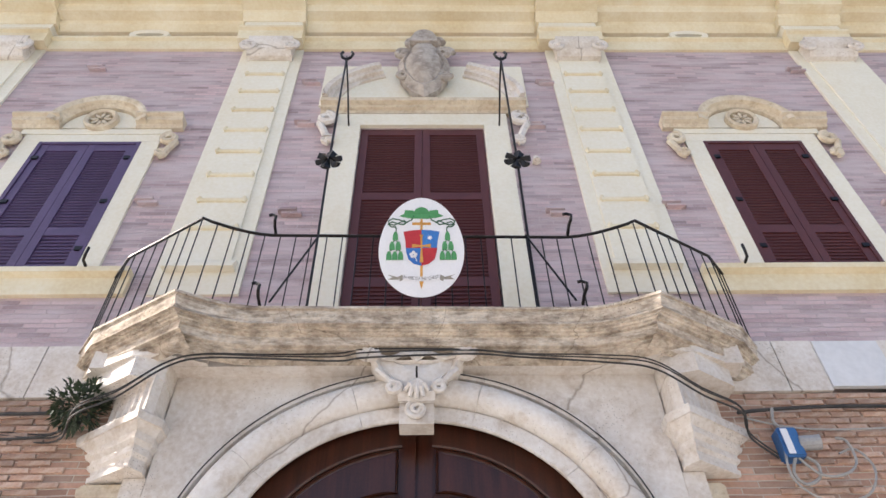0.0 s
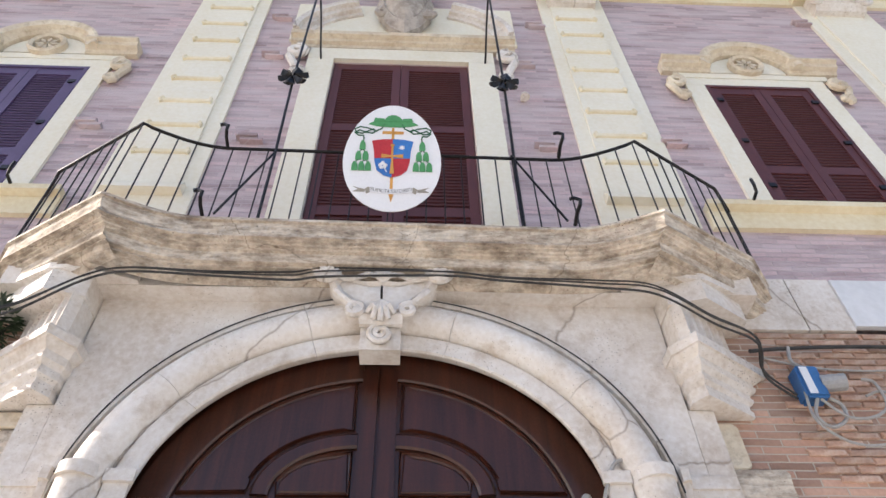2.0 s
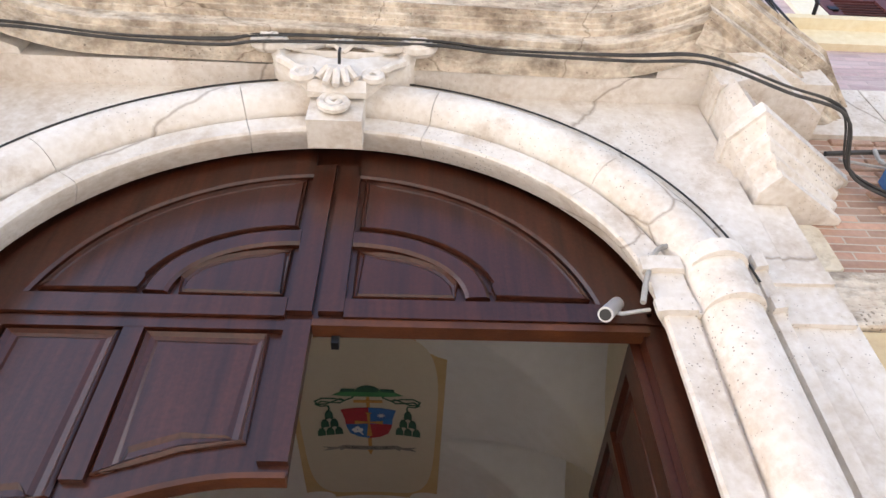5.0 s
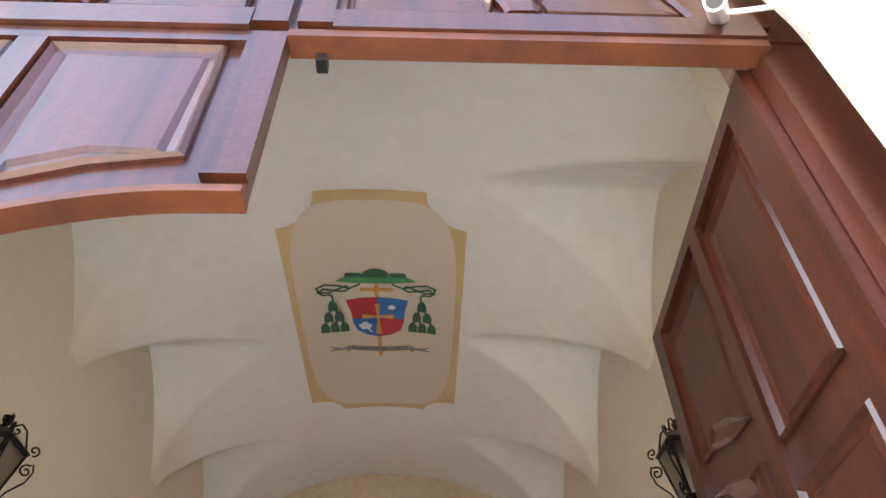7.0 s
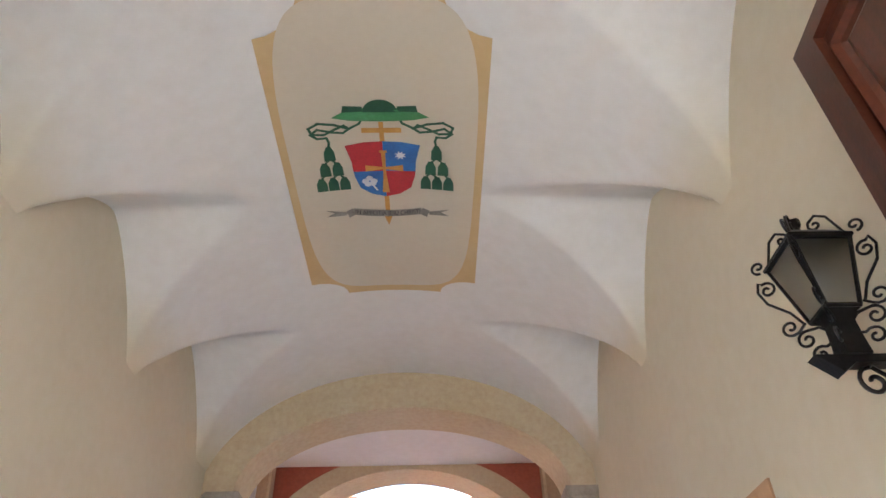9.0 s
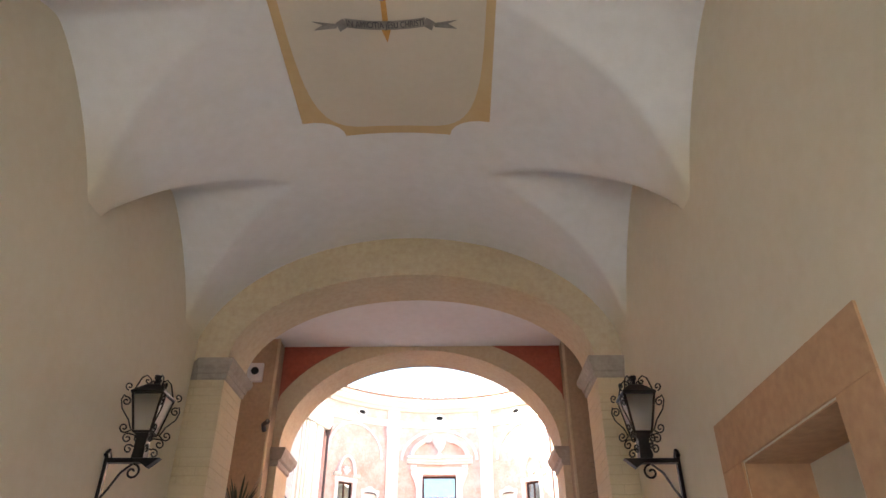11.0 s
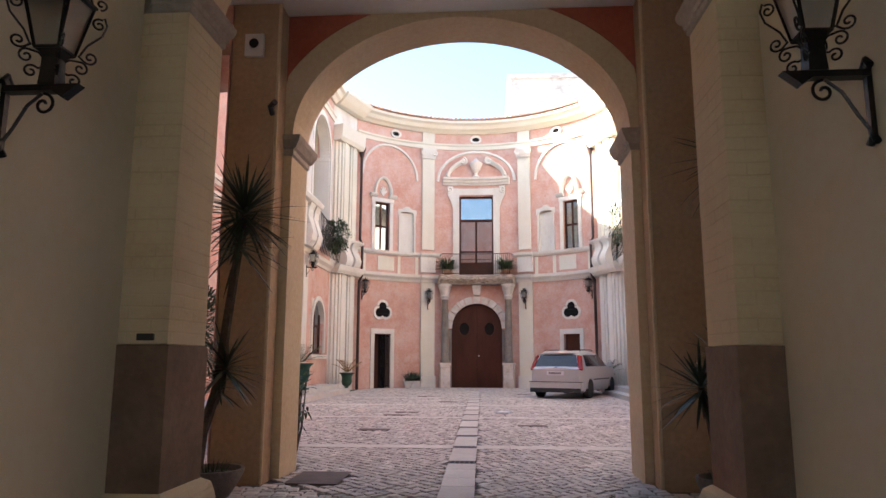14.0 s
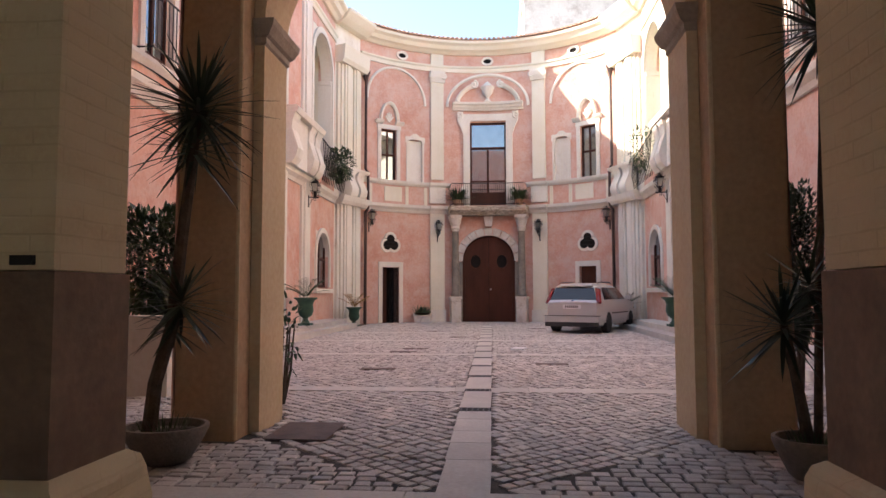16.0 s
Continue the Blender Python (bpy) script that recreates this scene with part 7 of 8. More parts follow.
b = bmesh.new()
cbox(b, fw, 2.65, 2.8, 3.54, 3.78, -0.13, -0.004)
bmesh.ops.bevel(b, geom=b.edges[:], offset=0.015, segments=2, affect="EDGES")
part("body", b, "blue", jb)
b = bmesh.new()
cbox(b, fw, 2.67, 2.72, 3.56, 3.76, -0.136, -0.131)
part("cover_strip", b, "white_paint", jb)
b = bmesh.new()
tube(b, [(2.79, -0.09, 3.66), (2.93, -0.13, 3.65)], 0.055, 14)
part("socket", b, "grey_plastic", jb)

b = bmesh.new()
prism(b, lambda u, v, w: Vector((u, v, w)), [(PAPER[0] - 0.16, PAPER[1] - 0.2), (PAPER[0] + 0.12, PAPER[1] - 0.25), (PAPER[0] + 0.2, PAPER[1] + 0.2), (PAPER[0] - 0.05, PAPER[1] + 0.25)], 0.004, 0.03)
tagged(part("paper_scrap", b, "white_paint"), "crumpled white paper scrap lying on the cobbles", "paper")
random.seed(3)
for x, z in ((-4.24, 9.21), (-1.36, 7.92), (-1.3, 6.3), (-2.79, 6.48), (2.64, 6.41), (1.61, 8.86), (1.37, 7.88), (5.02, 9.18), (-1.4, 8.86), (1.42, 6.3), (4.95, 6.4), (-4.9, 6.4)):
    b = bmesh.new()
    for k in range(2):
        cbox(b, fw, x - 0.09 - 0.04 * k, x + 0.06 + 0.05 * (1 - k), z + 0.045 * k, z + 0.045 * k + 0.038, -0.05 - 0.02 * k, 0.0)
    tagged(part("putlog_brick", b, "brick_pink"), "loose brick ends filling a scaffold hole", "brick", "scaffold hole bricks")
b = bmesh.new()
tube(b, [(1.28, 0.0, 7.2), (1.28, -0.08, 7.17), (1.28, -0.1, 7.1)], 0.035, 8, 1.3)
tagged(part("wall_boss", b, "stone"), "small carved stone boss on the brick wall", "boss")
for s in (-1, 1):
    x = 3.03 * s
    b = bmesh.new()
    tube(b, [(x, 0.0, 5.5), (x - s * 0.02, -0.2, 5.5), (x - s * 0.04, -0.24, 5.54), (x - s * 0.04, -0.24, 5.62)], 0.014, 6)
    tagged(part("shutter_hook", b, "iron"), "black iron shutter hook at the sill course", "hook", "shutter hooks")
    x = 3.8 * s
    v = thing("frieze_vent", "oval cream plaster vent in the frieze", "vent", "frieze openings", "structure")
    b = bmesh.new()
    ring(b, fw, x, 10.1, 0.2, 0.05, [(0, -0.002), (0, -0.08), (0.08, -0.09), (0.1, -0.002)], 0, 360, 22)
    part("rim", b, "cream", v)
    # plate on the unbroken frieze, dark in colour in place of a shaded hole
    b = bmesh.new()
    prism(b, fw, ell(x, 10.1, 0.2, 0.05, 0, 345, 22), -0.01, -0.002)
    part("opening", b, "painted_dark", v)
# ---- plants ----
def blade(bm, root, d, length, width, droop, fold=0.25, seg=4):
    d = d.normalized()
    side = d.cross(Vector((0, 0, 1)))
    side = side.normalized() if side.length > 0.01 else Vector((1, 0, 0))
    up = side.cross(d)
    rows = []
    for k in range(seg + 1):
        q = k / seg
        p = root + d * length * q - Vector((0, 0, droop * length * q * q))
        w = width * (0.55 + 0.6 * q) * (1 - q) ** 0.6 if k < seg else 0.001
        rows.append([bm.verts.new(p + side * w), bm.verts.new(p - up * w * fold), bm.verts.new(p - side * w)])
    for a, b in zip(rows, rows[1:]):
        for k in (0, 1):
            bm.faces.new((a[k], a[k + 1], b[k + 1], b[k]))


def rosette(bm, c, n, length, width, rng, down=-0.75, up=1.0):
    for k in range(n):
        e = down + (up - down) * (k + 0.5) / n
        a = k * 2.39996 + rng.uniform(-0.2, 0.2)
        h = math.sqrt(max(0, 1 - e * e * 0.92))
        blade(bm, c + Vector((0, 0, e * 0.05)), Vector((math.cos(a) * h, math.sin(a) * h, e)), length * rng.uniform(0.6, 1.2), width, rng.uniform(0.02, 0.22))


def bowl_pot(at, r, h, mat="pot_cement"):
    b = bmesh.new()
    lathe(b, [(r * 0.45, 0.0), (r * 0.6, 0.03), (r * 0.92, h * 0.7), (r, h * 0.9), (r, h), (r * 0.9, h), (r * 0.84, h * 0.8), (r * 0.3, h * 0.75)], 28, at)
    return b


def yucca(x, y, heads, trunk, label, rng, bowl=0.29):
    t = thing("yucca", label, "plant", "potted yuccas")
    b = bowl_pot((x, y, 0.0), bowl, 0.26)
    part("pot", b, "pot_cement", t, "wide grey cement bowl", True)
    b = bmesh.new()
    lathe(b, [(bowl * 0.83, 0.18), (bowl * 0.83, 0.2), (0.02, 0.22)], 16, (x, y, 0.0))
    part("soil", b, "soil", t)
    for pts, r in trunk:
        b = bmesh.new()
        tube(b, pts, r, 8, 0.65)
        part("trunk", b, "trunk", t, "", True)
    for c, n, length in heads:
        b = bmesh.new()
        rosette(b, Vector(c), int(n * 1.05), length, 0.024, rng)
        part("crown", b, "leaf_dark", t, "", True)
    b = bmesh.new()
    for k in range(70):
        a, q = rng.uniform(0, 6.28), rng.uniform(0.05, bowl * 0.76)
        blade(b, Vector((x + q * math.cos(a), y + q * math.sin(a), 0.2)), Vector((math.cos(a) * 0.4, math.sin(a) * 0.4, 1)), rng.uniform(0.08, 0.2), 0.006, 0.25)
    part("grass_tuft", b, "leaf", t)


rng = random.Random(21)
yucca(-2.12, 8.78, [((-1.92, 8.75, 2.47), 120, 0.56), ((-1.96, 8.78, 2.2), 50, 0.45), ((-2.0, 8.72, 1.1), 60, 0.44), ((-2.1, 8.8, 0.95), 30, 0.35)],
      [([(-2.24, 8.78, 0.2), (-2.2, 8.77, 0.55), (-2.08, 8.76, 0.95), (-2.03, 8.76, 1.5), (-1.97, 8.75, 2.0), (-1.92, 8.75, 2.5)], 0.055), ([(-2.1, 8.77, 0.8), (-2.02, 8.73, 1.1)], 0.03)],
      "tall two-headed yucca in a wide cement bowl", rng)
yucca(2.16, 8.68, [((1.99, 8.62, 0.95), 64, 0.44), ((2.4, 8.85, 2.95), 80, 0.5), ((2.18, 8.68, 1.2), 36, 0.38)],
      [([(2.2, 8.68, 0.2), (2.25, 8.72, 1.0), (2.35, 8.8, 2.2), (2.4, 8.85, 3.0)], 0.03), ([(2.14, 8.66, 0.2), (2.05, 8.63, 0.7), (1.99, 8.62, 0.97)], 0.04)],
      "dark yucca with bare stems in a cement bowl", rng, 0.23)


def shrub(name, c, r, n, leaf, mat, label, category, rng, stem=None, group=""):
    t = thing(name, label, category, group)
    if stem:
        for k in range(4):
            b = bmesh.new()
            a = k * 1.6
            tube(b, [Vector(stem), (Vector(stem) + Vector(c)) / 2 + Vector((0.05 * math.cos(a), 0.05 * math.sin(a), 0)), Vector(c) + Vector((r[0] * 0.5 * math.cos(a), r[1] * 0.5 * math.sin(a), 0.1))], 0.02, 6, 0.4)
            part("stem", b, "trunk", t)
    b = bmesh.new()
    for k in range(n):
        while True:
            p = Vector((rng.uniform(-1, 1), rng.uniform(-1, 1), rng.uniform(-1, 1)))
            if 0.25 < p.length < 1 + 0.12 * math.sin(7 * p.x + 5 * p.z):
                break
        d = (p + Vector((rng.uniform(-0.6, 0.6), rng.uniform(-0.6, 0.6), rng.uniform(-0.4, 0.6)))).normalized()
        blade(b, Vector(c) + Vector((p.x * r[0], p.y * r[1], p.z * r[2])), d, leaf * rng.uniform(0.7, 1.3), leaf * 0.3, 0.2, 0.2, 2)
    part("foliage", b, mat, t)
    return t


shrub("shrub", (-4.4, 12.9, 1.6), (0.62, 0.5, 0.75), 3200, 0.12, "leaf", "leafy green shrub behind the low wall", "shrub", rng, (-4.4, 12.9, 0.3))
shrub("shrub", (3.6, 12.2, 1.5), (0.26, 0.26, 0.95), 4600, 0.075, "leaf_dark", "narrow dark evergreen shrub beside the pier", "shrub", rng, (3.6, 12.2, 0.0))
shrub("climbing_plant", (-2.05, 11.3, 0.72), (0.12, 0.1, 0.42), 60, 0.1, "leaf", "broad-leaved plant beside the pier base", "plant", rng, (-2.1, 11.3, 0.0))
shrub("wall_weed", (-2.52, -0.16, 4.0), (0.2, 0.14, 0.2), 500, 0.06, "leaf_dark", "dark green weed rooted in the wall", "weed", rng)
shrub("balcony_bush", (-5.4, 27.3, 5.7), (0.5, 0.55, 0.6), 1500, 0.12, "leaf", "round green bush in the wing balcony", "bush", rng)
shrub("balcony_bush", (4.9, 26.9, 6.0), (0.45, 0.7, 0.75), 420, 0.12, "leaf", "loose green bush in the wing balcony", "bush", rng)
bm = bmesh.new()
box(bm, -5.2, -3.6, 11.7, 11.9, -0.04, 0.85)
hmould(bm, lambda u, v, w: fw(u, v, w), -5.25, -3.55, [(0.85, 11.66), (0.92, 11.66), (0.92, 11.94), (0.85, 11.94)])
tagged(part("low_wall", bm, "white_trim"), "low white stucco wall beside the courtyard", "wall", "", "structure")


def urn(x, y, z, mat, leafmat, label, rng, size=1.0):
    t = thing("urn_planter", label, "planter", "palm urns")
    b = bmesh.new()
    cbox(b, fw, x - 0.17 * size, x + 0.17 * size, z, z + 0.06, y - 0.17 * size, y + 0.17 * size)
    part("foot", b, mat, t)
    b = bmesh.new()
    lathe(b, [(r * size, z + q * size) for r, q in ((0.13, 0.06), (0.08, 0.14), (0.07, 0.2), (0.17, 0.27), (0.22, 0.4), (0.2, 0.58), (0.24, 0.68), (0.32, 0.74), (0.32, 0.77), (0.22, 0.75), (0.05, 0.72))], 20, (x, y, 0))
    part("urn", b, mat, t, "", True)
    b = bmesh.new()
    for k in range(16):
        a = k * 2.4
        e = rng.uniform(0.5, 2.0)
        d = Vector((math.cos(a), math.sin(a), e)).normalized()
        root = Vector((x, y, z + 0.76 * size))
        for q in range(14):
            f = (q + 1) / 14
            p = root + d * 0.85 * size * f - Vector((0, 0, 0.22 * f * f * size))
            s = d.cross(Vector((0, 0, 1))).normalized()
            for m in (-1, 1):
                blade(b, p, s * m + d * 0.7, 0.2 * size * (1.1 - 0.5 * f), 0.017, 0.1, 0.2, 2)
    part("frond", b, leafmat, t)
    return t


urn(-5.2, 22.7, 0.3, "pot_green", "leaf", "green cast iron urn with a small palm", rng)
urn(-5.05, 28.3, 0.0, "pot_green", "leaf_dry", "green cast iron urn with a dry palm", rng, 0.9)
urn(4.75, 22.4, 0.3, "pot_green", "leaf", "green cast iron urn with a small palm", rng)
urn(4.6, 28.6, 0.0, "pot_green", "leaf", "green cast iron urn with a small palm", rng, 0.9)
t = thing("stone_trough", "small white stone trough with leafy plants", "planter")
b = bmesh.new()
c = cw(-2.95, 0, -0.4)
loft(b, [[Vector((c.x + sx * rx, c.y + sy * 0.17, z)) for sx, sy in ((-1, -1), (1, -1), (1, 1), (-1, 1))] for rx, z in ((0.3, 0.0), (0.38, 0.38), (0.33, 0.38), (0.3, 0.3))])
part("trough", b, "stone", t)
b = bmesh.new()
for k in range(120):
    blade(b, Vector((c.x + rng.uniform(-0.3, 0.3), c.y + rng.uniform(-0.12, 0.12), 0.3)), Vector((rng.uniform(-0.7, 0.7), rng.uniform(-0.7, 0.7), 1)), rng.uniform(0.15, 0.6), 0.03, 0.2)
part("plant", b, "leaf", t)
for s in (-1, 1):
    t = thing("balcony_pot", "clay pot with long-leaved plants on the balcony", "potted plant", "balcony pots")
    c = cw(s * 1.38, 0, -0.45)
    b = bmesh.new()
    lathe(b, [(0.12, 4.785), (0.17, 5.05), (0.19, 5.07), (0.14, 5.05), (0.02, 5.04)], 14, c)
    part("pot", b, "tile", t)
    b = bmesh.new()
    for k in range(260):
        a = rng.uniform(0, 6.28)
        blade(b, c + Vector((0.1 * math.cos(a), 0.1 * math.sin(a), 5.03)), Vector((math.cos(a), math.sin(a), rng.uniform(0.3, 2.6))), rng.uniform(0.35, 0.9), 0.03, 0.3)
    part("foliage", b, "leaf", t)
    # a bulging balustrade of the wing balconies
for s, mp in ((-1, wl), (1, wr)):
    t = thing("balustrade", "bulging white stone balustrade of a wing balcony", "balustrade", "wing balustrades")
    b = bmesh.new()
    hmould(b, mp, 22.3, 25.3, [(6.25, 0.0), (6.25, -0.5), (6.38, -0.55), (6.45, -0.5), (6.45, 0.0)])
    part("coping", b, "white_trim", t)
    for u in (22.6, 24.3, 25.0):
        b = bmesh.new()
        loft(b, [[mp(u + e, z, -0.02 - o) for e, o in ((-0.28, 0.0), (-0.28, q), (0.28, q), (0.28, 0.0))] for z, q in ((4.83, 0.34), (5.0, 0.46), (5.25, 0.52), (5.5, 0.44), (5.8, 0.34), (6.05, 0.36), (6.25, 0.44))])
        part("post", b, "white_trim", t)
    b = bmesh.new()
    cbox(b, mp, 22.9, 24.0, 4.83, 6.25, -0.32, 0.0)
    part("parapet", b, "white_trim", t)
    b = bmesh.new()
    tube(b, [mp(25.3, 6.2, -0.42), mp(26.6, 6.0, -0.46), mp(28.5, 5.9, -0.42)], 0.02, 6)
    part("hand_rail", b, "iron", t)
    for k in range(14):
        b = bmesh.new()
        tube(b, [mp(25.4 + 0.22 * k, 4.83, -0.42), mp(25.4 + 0.22 * k, 5.3, -0.5), mp(25.4 + 0.22 * k, 6.18 - 0.02 * k, -0.43)], 0.014, 5)
        part("bar", b, "iron", t)
    # iron rail of the near wing window
    t = thing("window_railing", "black iron railing before a tall wing window", "railing", "wing railings")
    for z in (5.32, 6.3):
        b = bmesh.new()
        tube(b, [mp(14.8, z, 0.0), mp(14.8, z, -0.35), mp(16.4, z, -0.35), mp(16.4, z, 0.0)], 0.018, 5)
        part("rail", b, "iron", t)
    for k in range(13):
        b = bmesh.new()
        u = 14.8 + 1.6 * k / 12
        tube(b, [mp(u, 5.3, -0.35), mp(u, 6.3, -0.35)], 0.01, 5)
        part("bar", b, "iron", t)
    # downpipe at the seam of end wall and corner
    t = thing("drainpipe", "brown metal drainpipe with a funnel head", "drainpipe", "drainpipes")
    c = cw(s * 5.6, 0, -0.2)
    b = bmesh.new()
    tube(b, [c + Vector((0, 0, z)) for z in (0.0, 4.4)] , 0.06, 10)
    part("lower_pipe", b, "zinc", t, "", True)
    b = bmesh.new()
    c2 = cw(s * 5.6, 0, -0.36)
    tube(b, [c + Vector((0, 0, 4.35)), c2 + Vector((0, 0, 4.55)), c2 + Vector((0, 0, 5.9)), c + Vector((0, 0, 6.1)), c + Vector((0, 0, 9.6))], 0.055, 10)
    part("upper_pipe", b, "zinc", t, "", True)
    b = bmesh.new()
    lathe(b, [(0.05, 9.55), (0.1, 9.75), (0.16, 9.95), (0.17, 10.05), (0.12, 10.05)], 10, c)
    part("funnel_head", b, "zinc", t)

def court_lamp(p, d):
    a = math.degrees(math.atan2(-d.y, -d.x))
    copy_thing(first, pose(p.x, p.y, p.z, 0, 0, a))["group"] = "courtyard lanterns"


for u in (-2.2, 2.2):
    court_lamp(cw(u, 3.4, -0.105), (Vector((CX, CY, 0)) - cw(u, 0, 0)).normalized())
for s in (-1, 1):
    court_lamp(cw(s * 5.3, 3.7, 0.0), (Vector((CX, CY, 0)) - cw(s * 5.3, 0, 0)).normalized())
    court_lamp((wl if s < 0 else wr)(24.75, 3.95, -0.14), Vector((-s, 0, 0)))

# ---- parked estate car, seen from behind ----
def car(m):
    t = thing("car", "light grey estate car parked on the cobbles", "car")
    W, Ln, H = 0.86, 4.45, 1.47
    # x to the right, y forwards, from the rear bumper
    side = [(0.03, 0.32), (0.0, 0.55), (0.03, 0.86), (0.10, 0.98), (0.30, 1.30), (0.46, 1.41), (0.9, 1.46), (1.7, 1.47), (2.35, 1.42), (2.75, 1.25), (3.25, 0.98), (3.9, 0.88), (4.3, 0.76), (4.45, 0.55), (4.42, 0.3)]
    def half(z):
        return W * (0.96 if z < 0.4 else 1.0 if z < 0.8 else 1.0 - 0.05 * (z - 0.8) / 0.15 if z < 0.95 else 0.95 - 0.24 * (z - 0.95) / 0.52)
    b = bmesh.new()
    floor_z = 0.22
    n = 48
    def top(y):
        for (y0, z0), (y1, z1) in zip(side[3:], side[4:]):
            if y0 <= y <= y1:
                return z0 + (z1 - z0) * (y - y0) / (y1 - y0)
        return side[3][1] if y < 0.1 else 0.5
    secs = []
    for k in range(n + 1):
        y = Ln * k / n
        zt = top(y) if y > 0.1 else 0.9 + 0.8 * y
        taper = 1 - 0.14 * max(0, (0.4 - y) / 0.4) ** 2 - 0.22 * max(0, (y - 3.7) / 0.75) ** 2
        prof = []
        for z in (floor_z, 0.34, 0.55, 0.78, 0.93):
            prof.append((half(z) * taper * (0.93 if z == floor_z else 1), min(z, zt - 0.03)))
        for q in (0.25, 0.5, 0.75, 0.92):
            z = max(0.94, 0.95 + (zt - 0.95) * q)
            z = min(z, zt - 0.012 * (1 - q))
            prof.append((half(z) * taper * (1 if q < 0.9 else 0.96), z))
        prof.append((half(zt) * taper * 0.8, zt))
        prof.append((half(zt) * taper * 0.4, zt + 0.018))
        secs.append([Vector((x, y, z)) for x, z in prof] + [Vector((-x, y, z)) for x, z in prof[::-1]])
    loft(b, secs)
    body = part("body", b, "car", t, "", True)
    def quadpatch(name, mat, pts, off, into=t, label=""):
        q = bmesh.new()
        P = [Vector(p) for p in pts]
        nrm = (P[1] - P[0]).cross(P[2] - P[0]).normalized()
        c = sum(P, Vector()) / len(P)
        if nrm.dot(c - Vector((0, 2.2, 0.7))) < 0:
            nrm = -nrm
        loft(q, [[p - nrm * 0.03 for p in P], [p + nrm * off for p in P]])
        return part(name, q, mat, into, label)
    ry = lambda z: 0.10 + 0.2 * (z - 0.98) / 0.32
    quadpatch("rear_window", "car_glass", [(-0.70, ry(0.98) - 0.01, 0.98), (0.70, ry(0.98) - 0.01, 0.98), (0.58, ry(1.33) - 0.01, 1.33), (-0.58, ry(1.33) - 0.01, 1.33)], 0.012, label="dark rear window")
    for s in (-1, 1):
        quadpatch("tail_lamp", "red_lamp", [(s * 0.82, 0.06, 0.9), (s * 0.72, 0.05, 0.9), (s * 0.62, 0.27, 1.32), (s * 0.70, 0.33, 1.32)], 0.022, label="tall red tail lamp")
        quadpatch("tail_lamp_side", "red_lamp", [(s * 0.845, 0.1, 0.88), (s * 0.8, 0.05, 0.88), (s * 0.70, 0.3, 1.3), (s * 0.745, 0.36, 1.3)], 0.012)
        for y0, y1, ya, yb in ((0.55, 1.25, 0.75, 1.25), (1.3, 2.1, 1.3, 2.1), (2.16, 2.95, 2.16, 2.5)):
            quadpatch("side_window", "car_glass", [(s * half(0.98), y0, 0.98), (s * half(0.98), y1, 0.98), (s * half(1.34), yb, 1.34), (s * half(1.34), ya, 1.34)], 0.012)
        q = bmesh.new()
        cbox(q, fw, *sorted((s * 0.855, s * 0.875)), 0.56, 0.595, 1.2, 3.1)
        part("side_strip", q, "plastic", t)
        q = bmesh.new()
        loft(q, [[Vector((s * x, y, z)) for x, z in ((0.86, 0.98), (1.02, 0.98), (1.02, 1.1), (0.86, 1.1))] for y in (2.85, 2.97)])
        part("wing_mirror", q, "car", t)
        for y in (0.82, 3.5):
            wheel = new("wheel")
            wheel.parent = t
            q = bmesh.new()
            loft(q, [[Vector((s * x, y + r * math.cos(2 * math.pi * k / 24), 0.31 + r * math.sin(2 * math.pi * k / 24))) for k in range(24)] for x, r in ((0.67, 0.2), (0.67, 0.29), (0.69, 0.31), (0.85, 0.31), (0.875, 0.29), (0.875, 0.2))])
            part("tyre", q, "rubber", wheel)
            q = bmesh.new()
            loft(q, [[Vector((s * x, y + r * math.cos(2 * math.pi * k / 24), 0.31 + r * math.sin(2 * math.pi * k / 24))) for k in range(24)] for x, r in ((0.7, 0.19), (0.86, 0.195), (0.85, 0.12), (0.865, 0.04))])
            part("rim", q, "alloy", wheel)
            q = bmesh.new()
            ring(q, lambda u, v, w, s=s: Vector((s * w, u, v)), y, 0.31, 0.315, 0.315, [(0, 0.7), (0, 0.868), (0.045, 0.875), (0.045, 0.7)], 0, 180, 18)
            part("wheel_arch", q, "car", t)
    q = bmesh.new()
    loft(q, [[Vector((x, y, z)) for x in (-0.82, 0.82) for y, z in (((-0.06, z0), (0.3, z0)) if x < 0 else ((0.3, z0), (-0.06, z0)))] for z0, z in ((0.25, 0.25), (0.5, 0.5))])
    part("bumper", q, "car", t)
    q = bmesh.new()
    cbox(q, fw, -0.83, 0.83, 0.505, 0.522, -0.068, 0.1)
    part("bumper_strip", q, "plastic", t)
    q = bmesh.new()
    cbox(q, fw, -0.81, 0.81, 0.2, 0.33, -0.065, 0.3)
    part("lower_skirt", q, "plastic", t)
    q = bmesh.new()
    cbox(q, fw, -0.27, 0.27, 0.72, 0.84, -0.03, 0.03)
    plate = part("number_plate", q, "white_paint", t, "white number plate with plain dark bars")
    q = bmesh.new()
    for k in range(7):
        cbox(q, fw, -0.2 + 0.058 * k, -0.165 + 0.058 * k, 0.745, 0.815, -0.034, -0.031)
    part("plate_bar", q, "plastic", plate)
    q = bmesh.new()
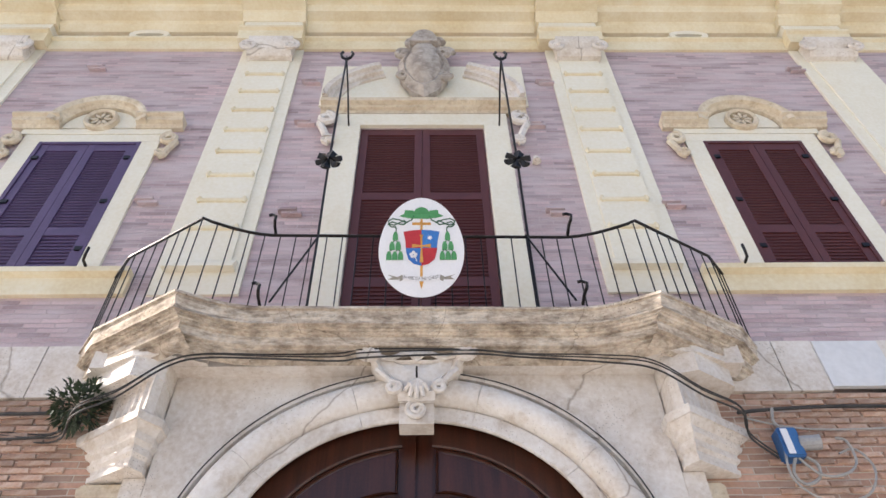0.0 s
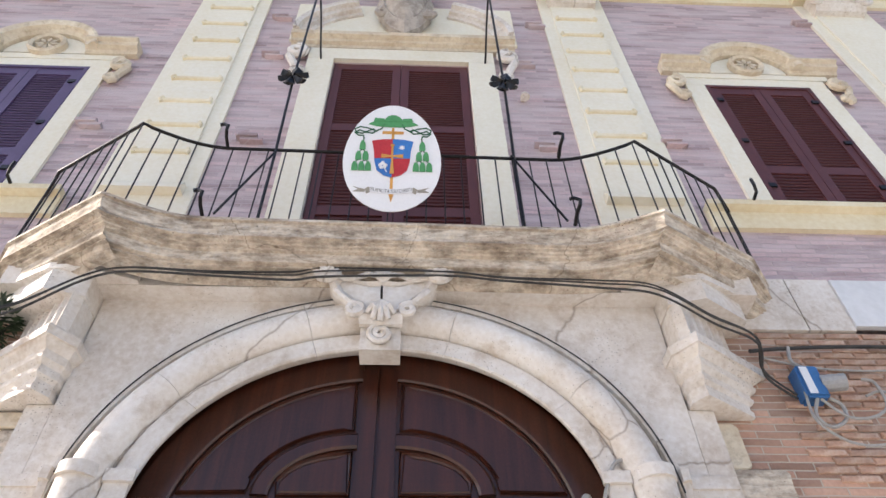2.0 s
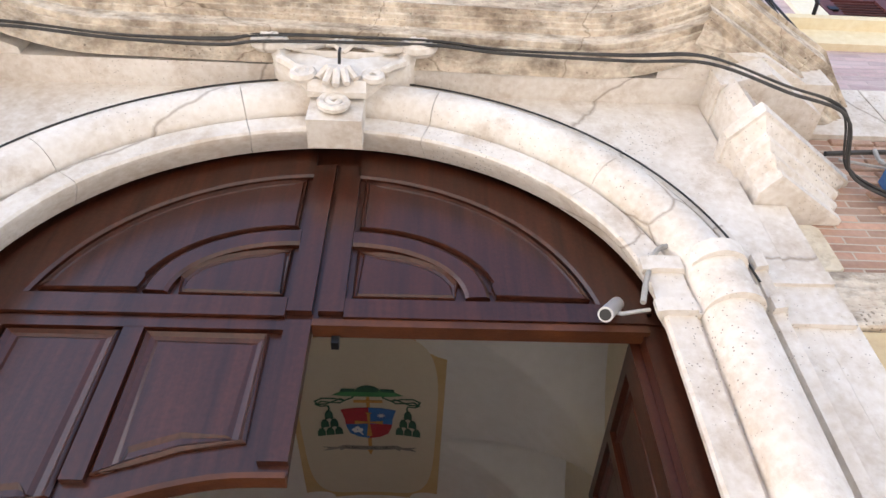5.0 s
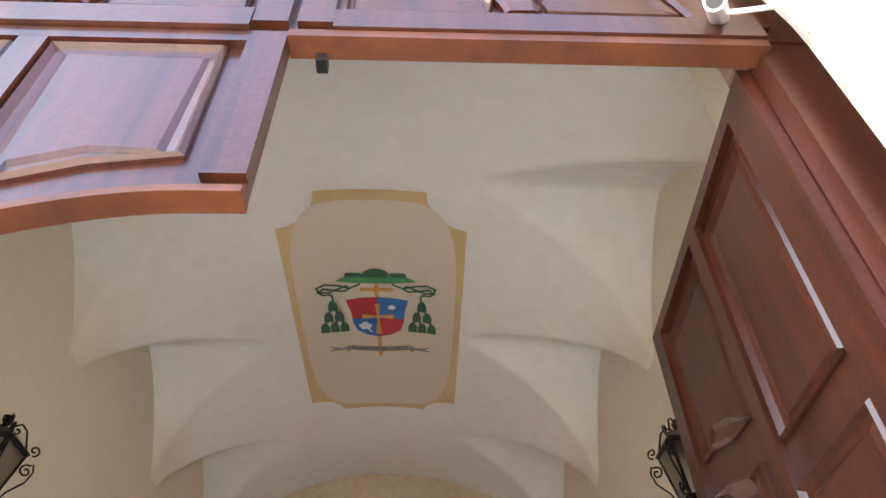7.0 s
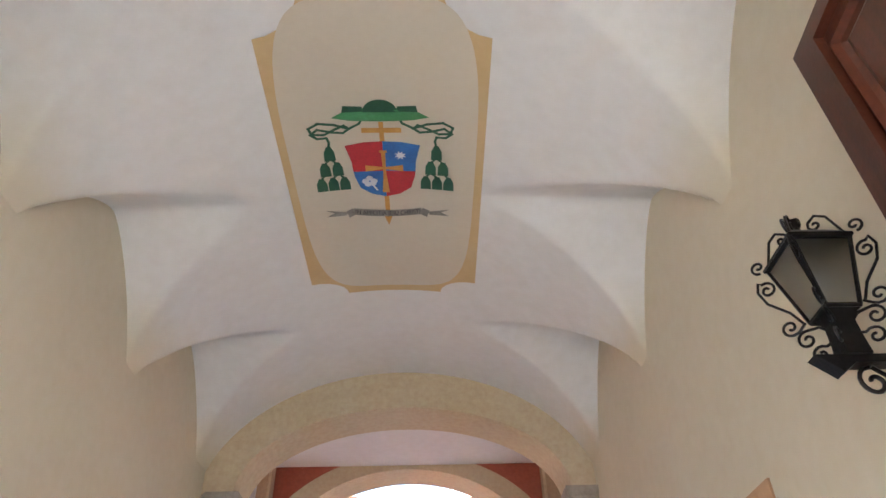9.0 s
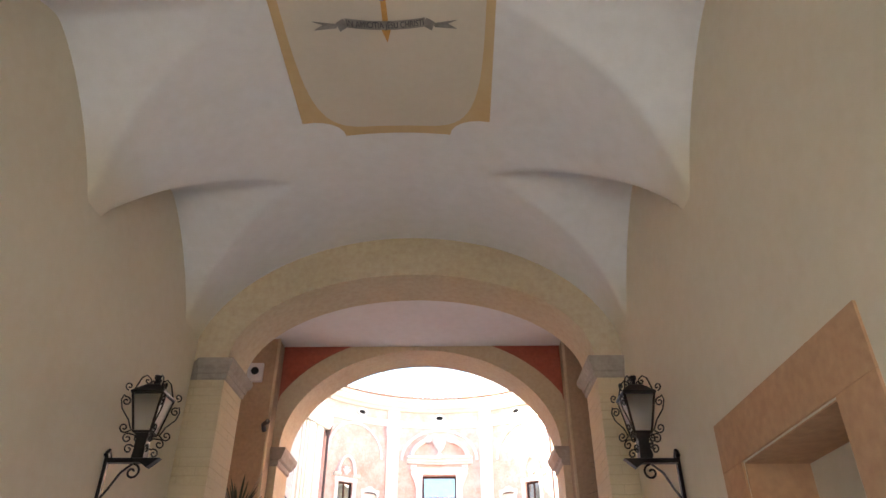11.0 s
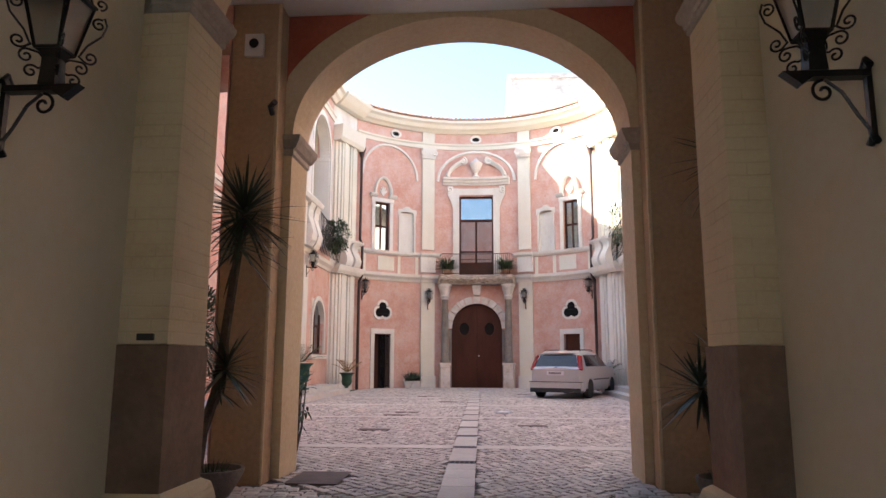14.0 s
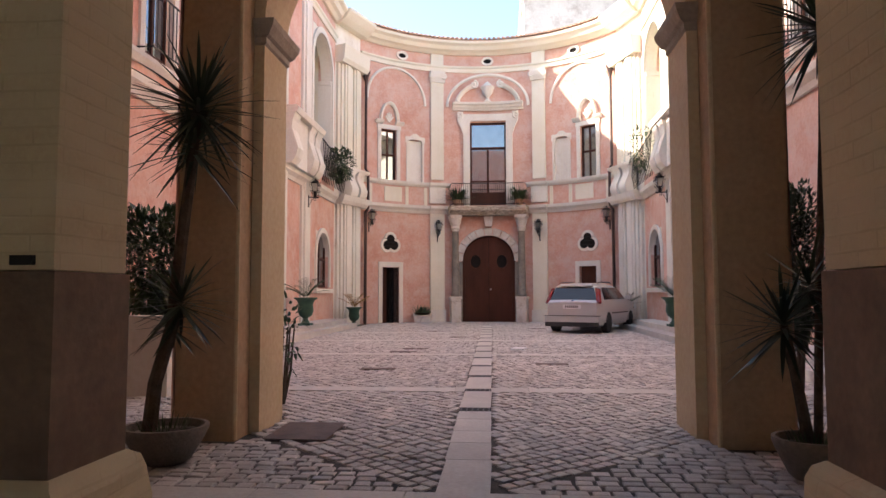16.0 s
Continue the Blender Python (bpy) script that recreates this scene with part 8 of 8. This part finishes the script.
    cbox(q, fw, -0.36, 0.36, 0.88, 0.93, -0.02, 0.06)
    part("grip_strip", q, "chrome", t)
    q = bmesh.new()
    prism(q, fw, ell(0, 0.955, 0.05, 0.022, 0, 340, 16), 0.03, 0.06)
    part("badge", q, "blue", t)
    q = bmesh.new()
    loft(q, [[Vector((x, y, z)) for x in (-0.5, 0.5)] + [Vector((x, y, z + 0.03)) for x in (0.5, -0.5)] for y, z in ((0.26, 1.37), (0.5, 1.43))])
    part("spoiler", q, "car", t)
    for s in (-1, 1):
        q = bmesh.new()
        tube(q, [(s * 0.58, 0.7, 1.46), (s * 0.58, 0.8, 1.5), (s * 0.58, 2.0, 1.51), (s * 0.58, 2.1, 1.47)], 0.015, 6)
        part("roof_rail", q, "plastic", t)
    t.matrix_world = m
    return t


car(pose(2.3, 24.3, 0.0, 0, 0, -24))

# ---- bricks of the street wall, laid singly where they come close ----
random.seed(77)
shapes = []
for k in range(5):
    b = bmesh.new()
    j = [random.uniform(-0.006, 0.006) for _ in range(16)]
    loft(b, [[Vector((sx * (0.118 - q) + j[2 * m], y, sz * (0.0225 - q) + j[2 * m + 1] * 0.5)) for m, (sx, sz) in enumerate(((-1, -1), (1, -1), (1, 1), (-1, 1)))] for y, q in ((0.0, 0.0), (-0.012, 0.001), (-0.017, 0.006))])
    bmesh.ops.recalc_face_normals(b, faces=b.faces)
    me = bpy.data.meshes.new("brick")
    b.to_mesh(me)
    b.free()
    me.materials.append(M["brick_single"])
    shapes.append(me)
low_wall = bpy.data.objects["wall_front_lower"]
count = 0
for x0, x1 in ((2.56, 4.35), (-3.5, -2.56)):
    for row in range(20):
        z = 4.12 - row * 0.056
        x = x0 + 0.125 + (row % 2) * 0.125
        while x < x1 and count < 298:
            if random.random() > 0.06:
                ob = new("brick", shapes[random.randrange(5)])
                ob.parent = low_wall
                ob.location = (x + random.uniform(-0.006, 0.006), random.uniform(-0.002, 0.004), z + random.uniform(-0.003, 0.003))
                ob.rotation_euler = (0, random.uniform(-0.012, 0.012), 0)
                count += 1
            x += 0.25
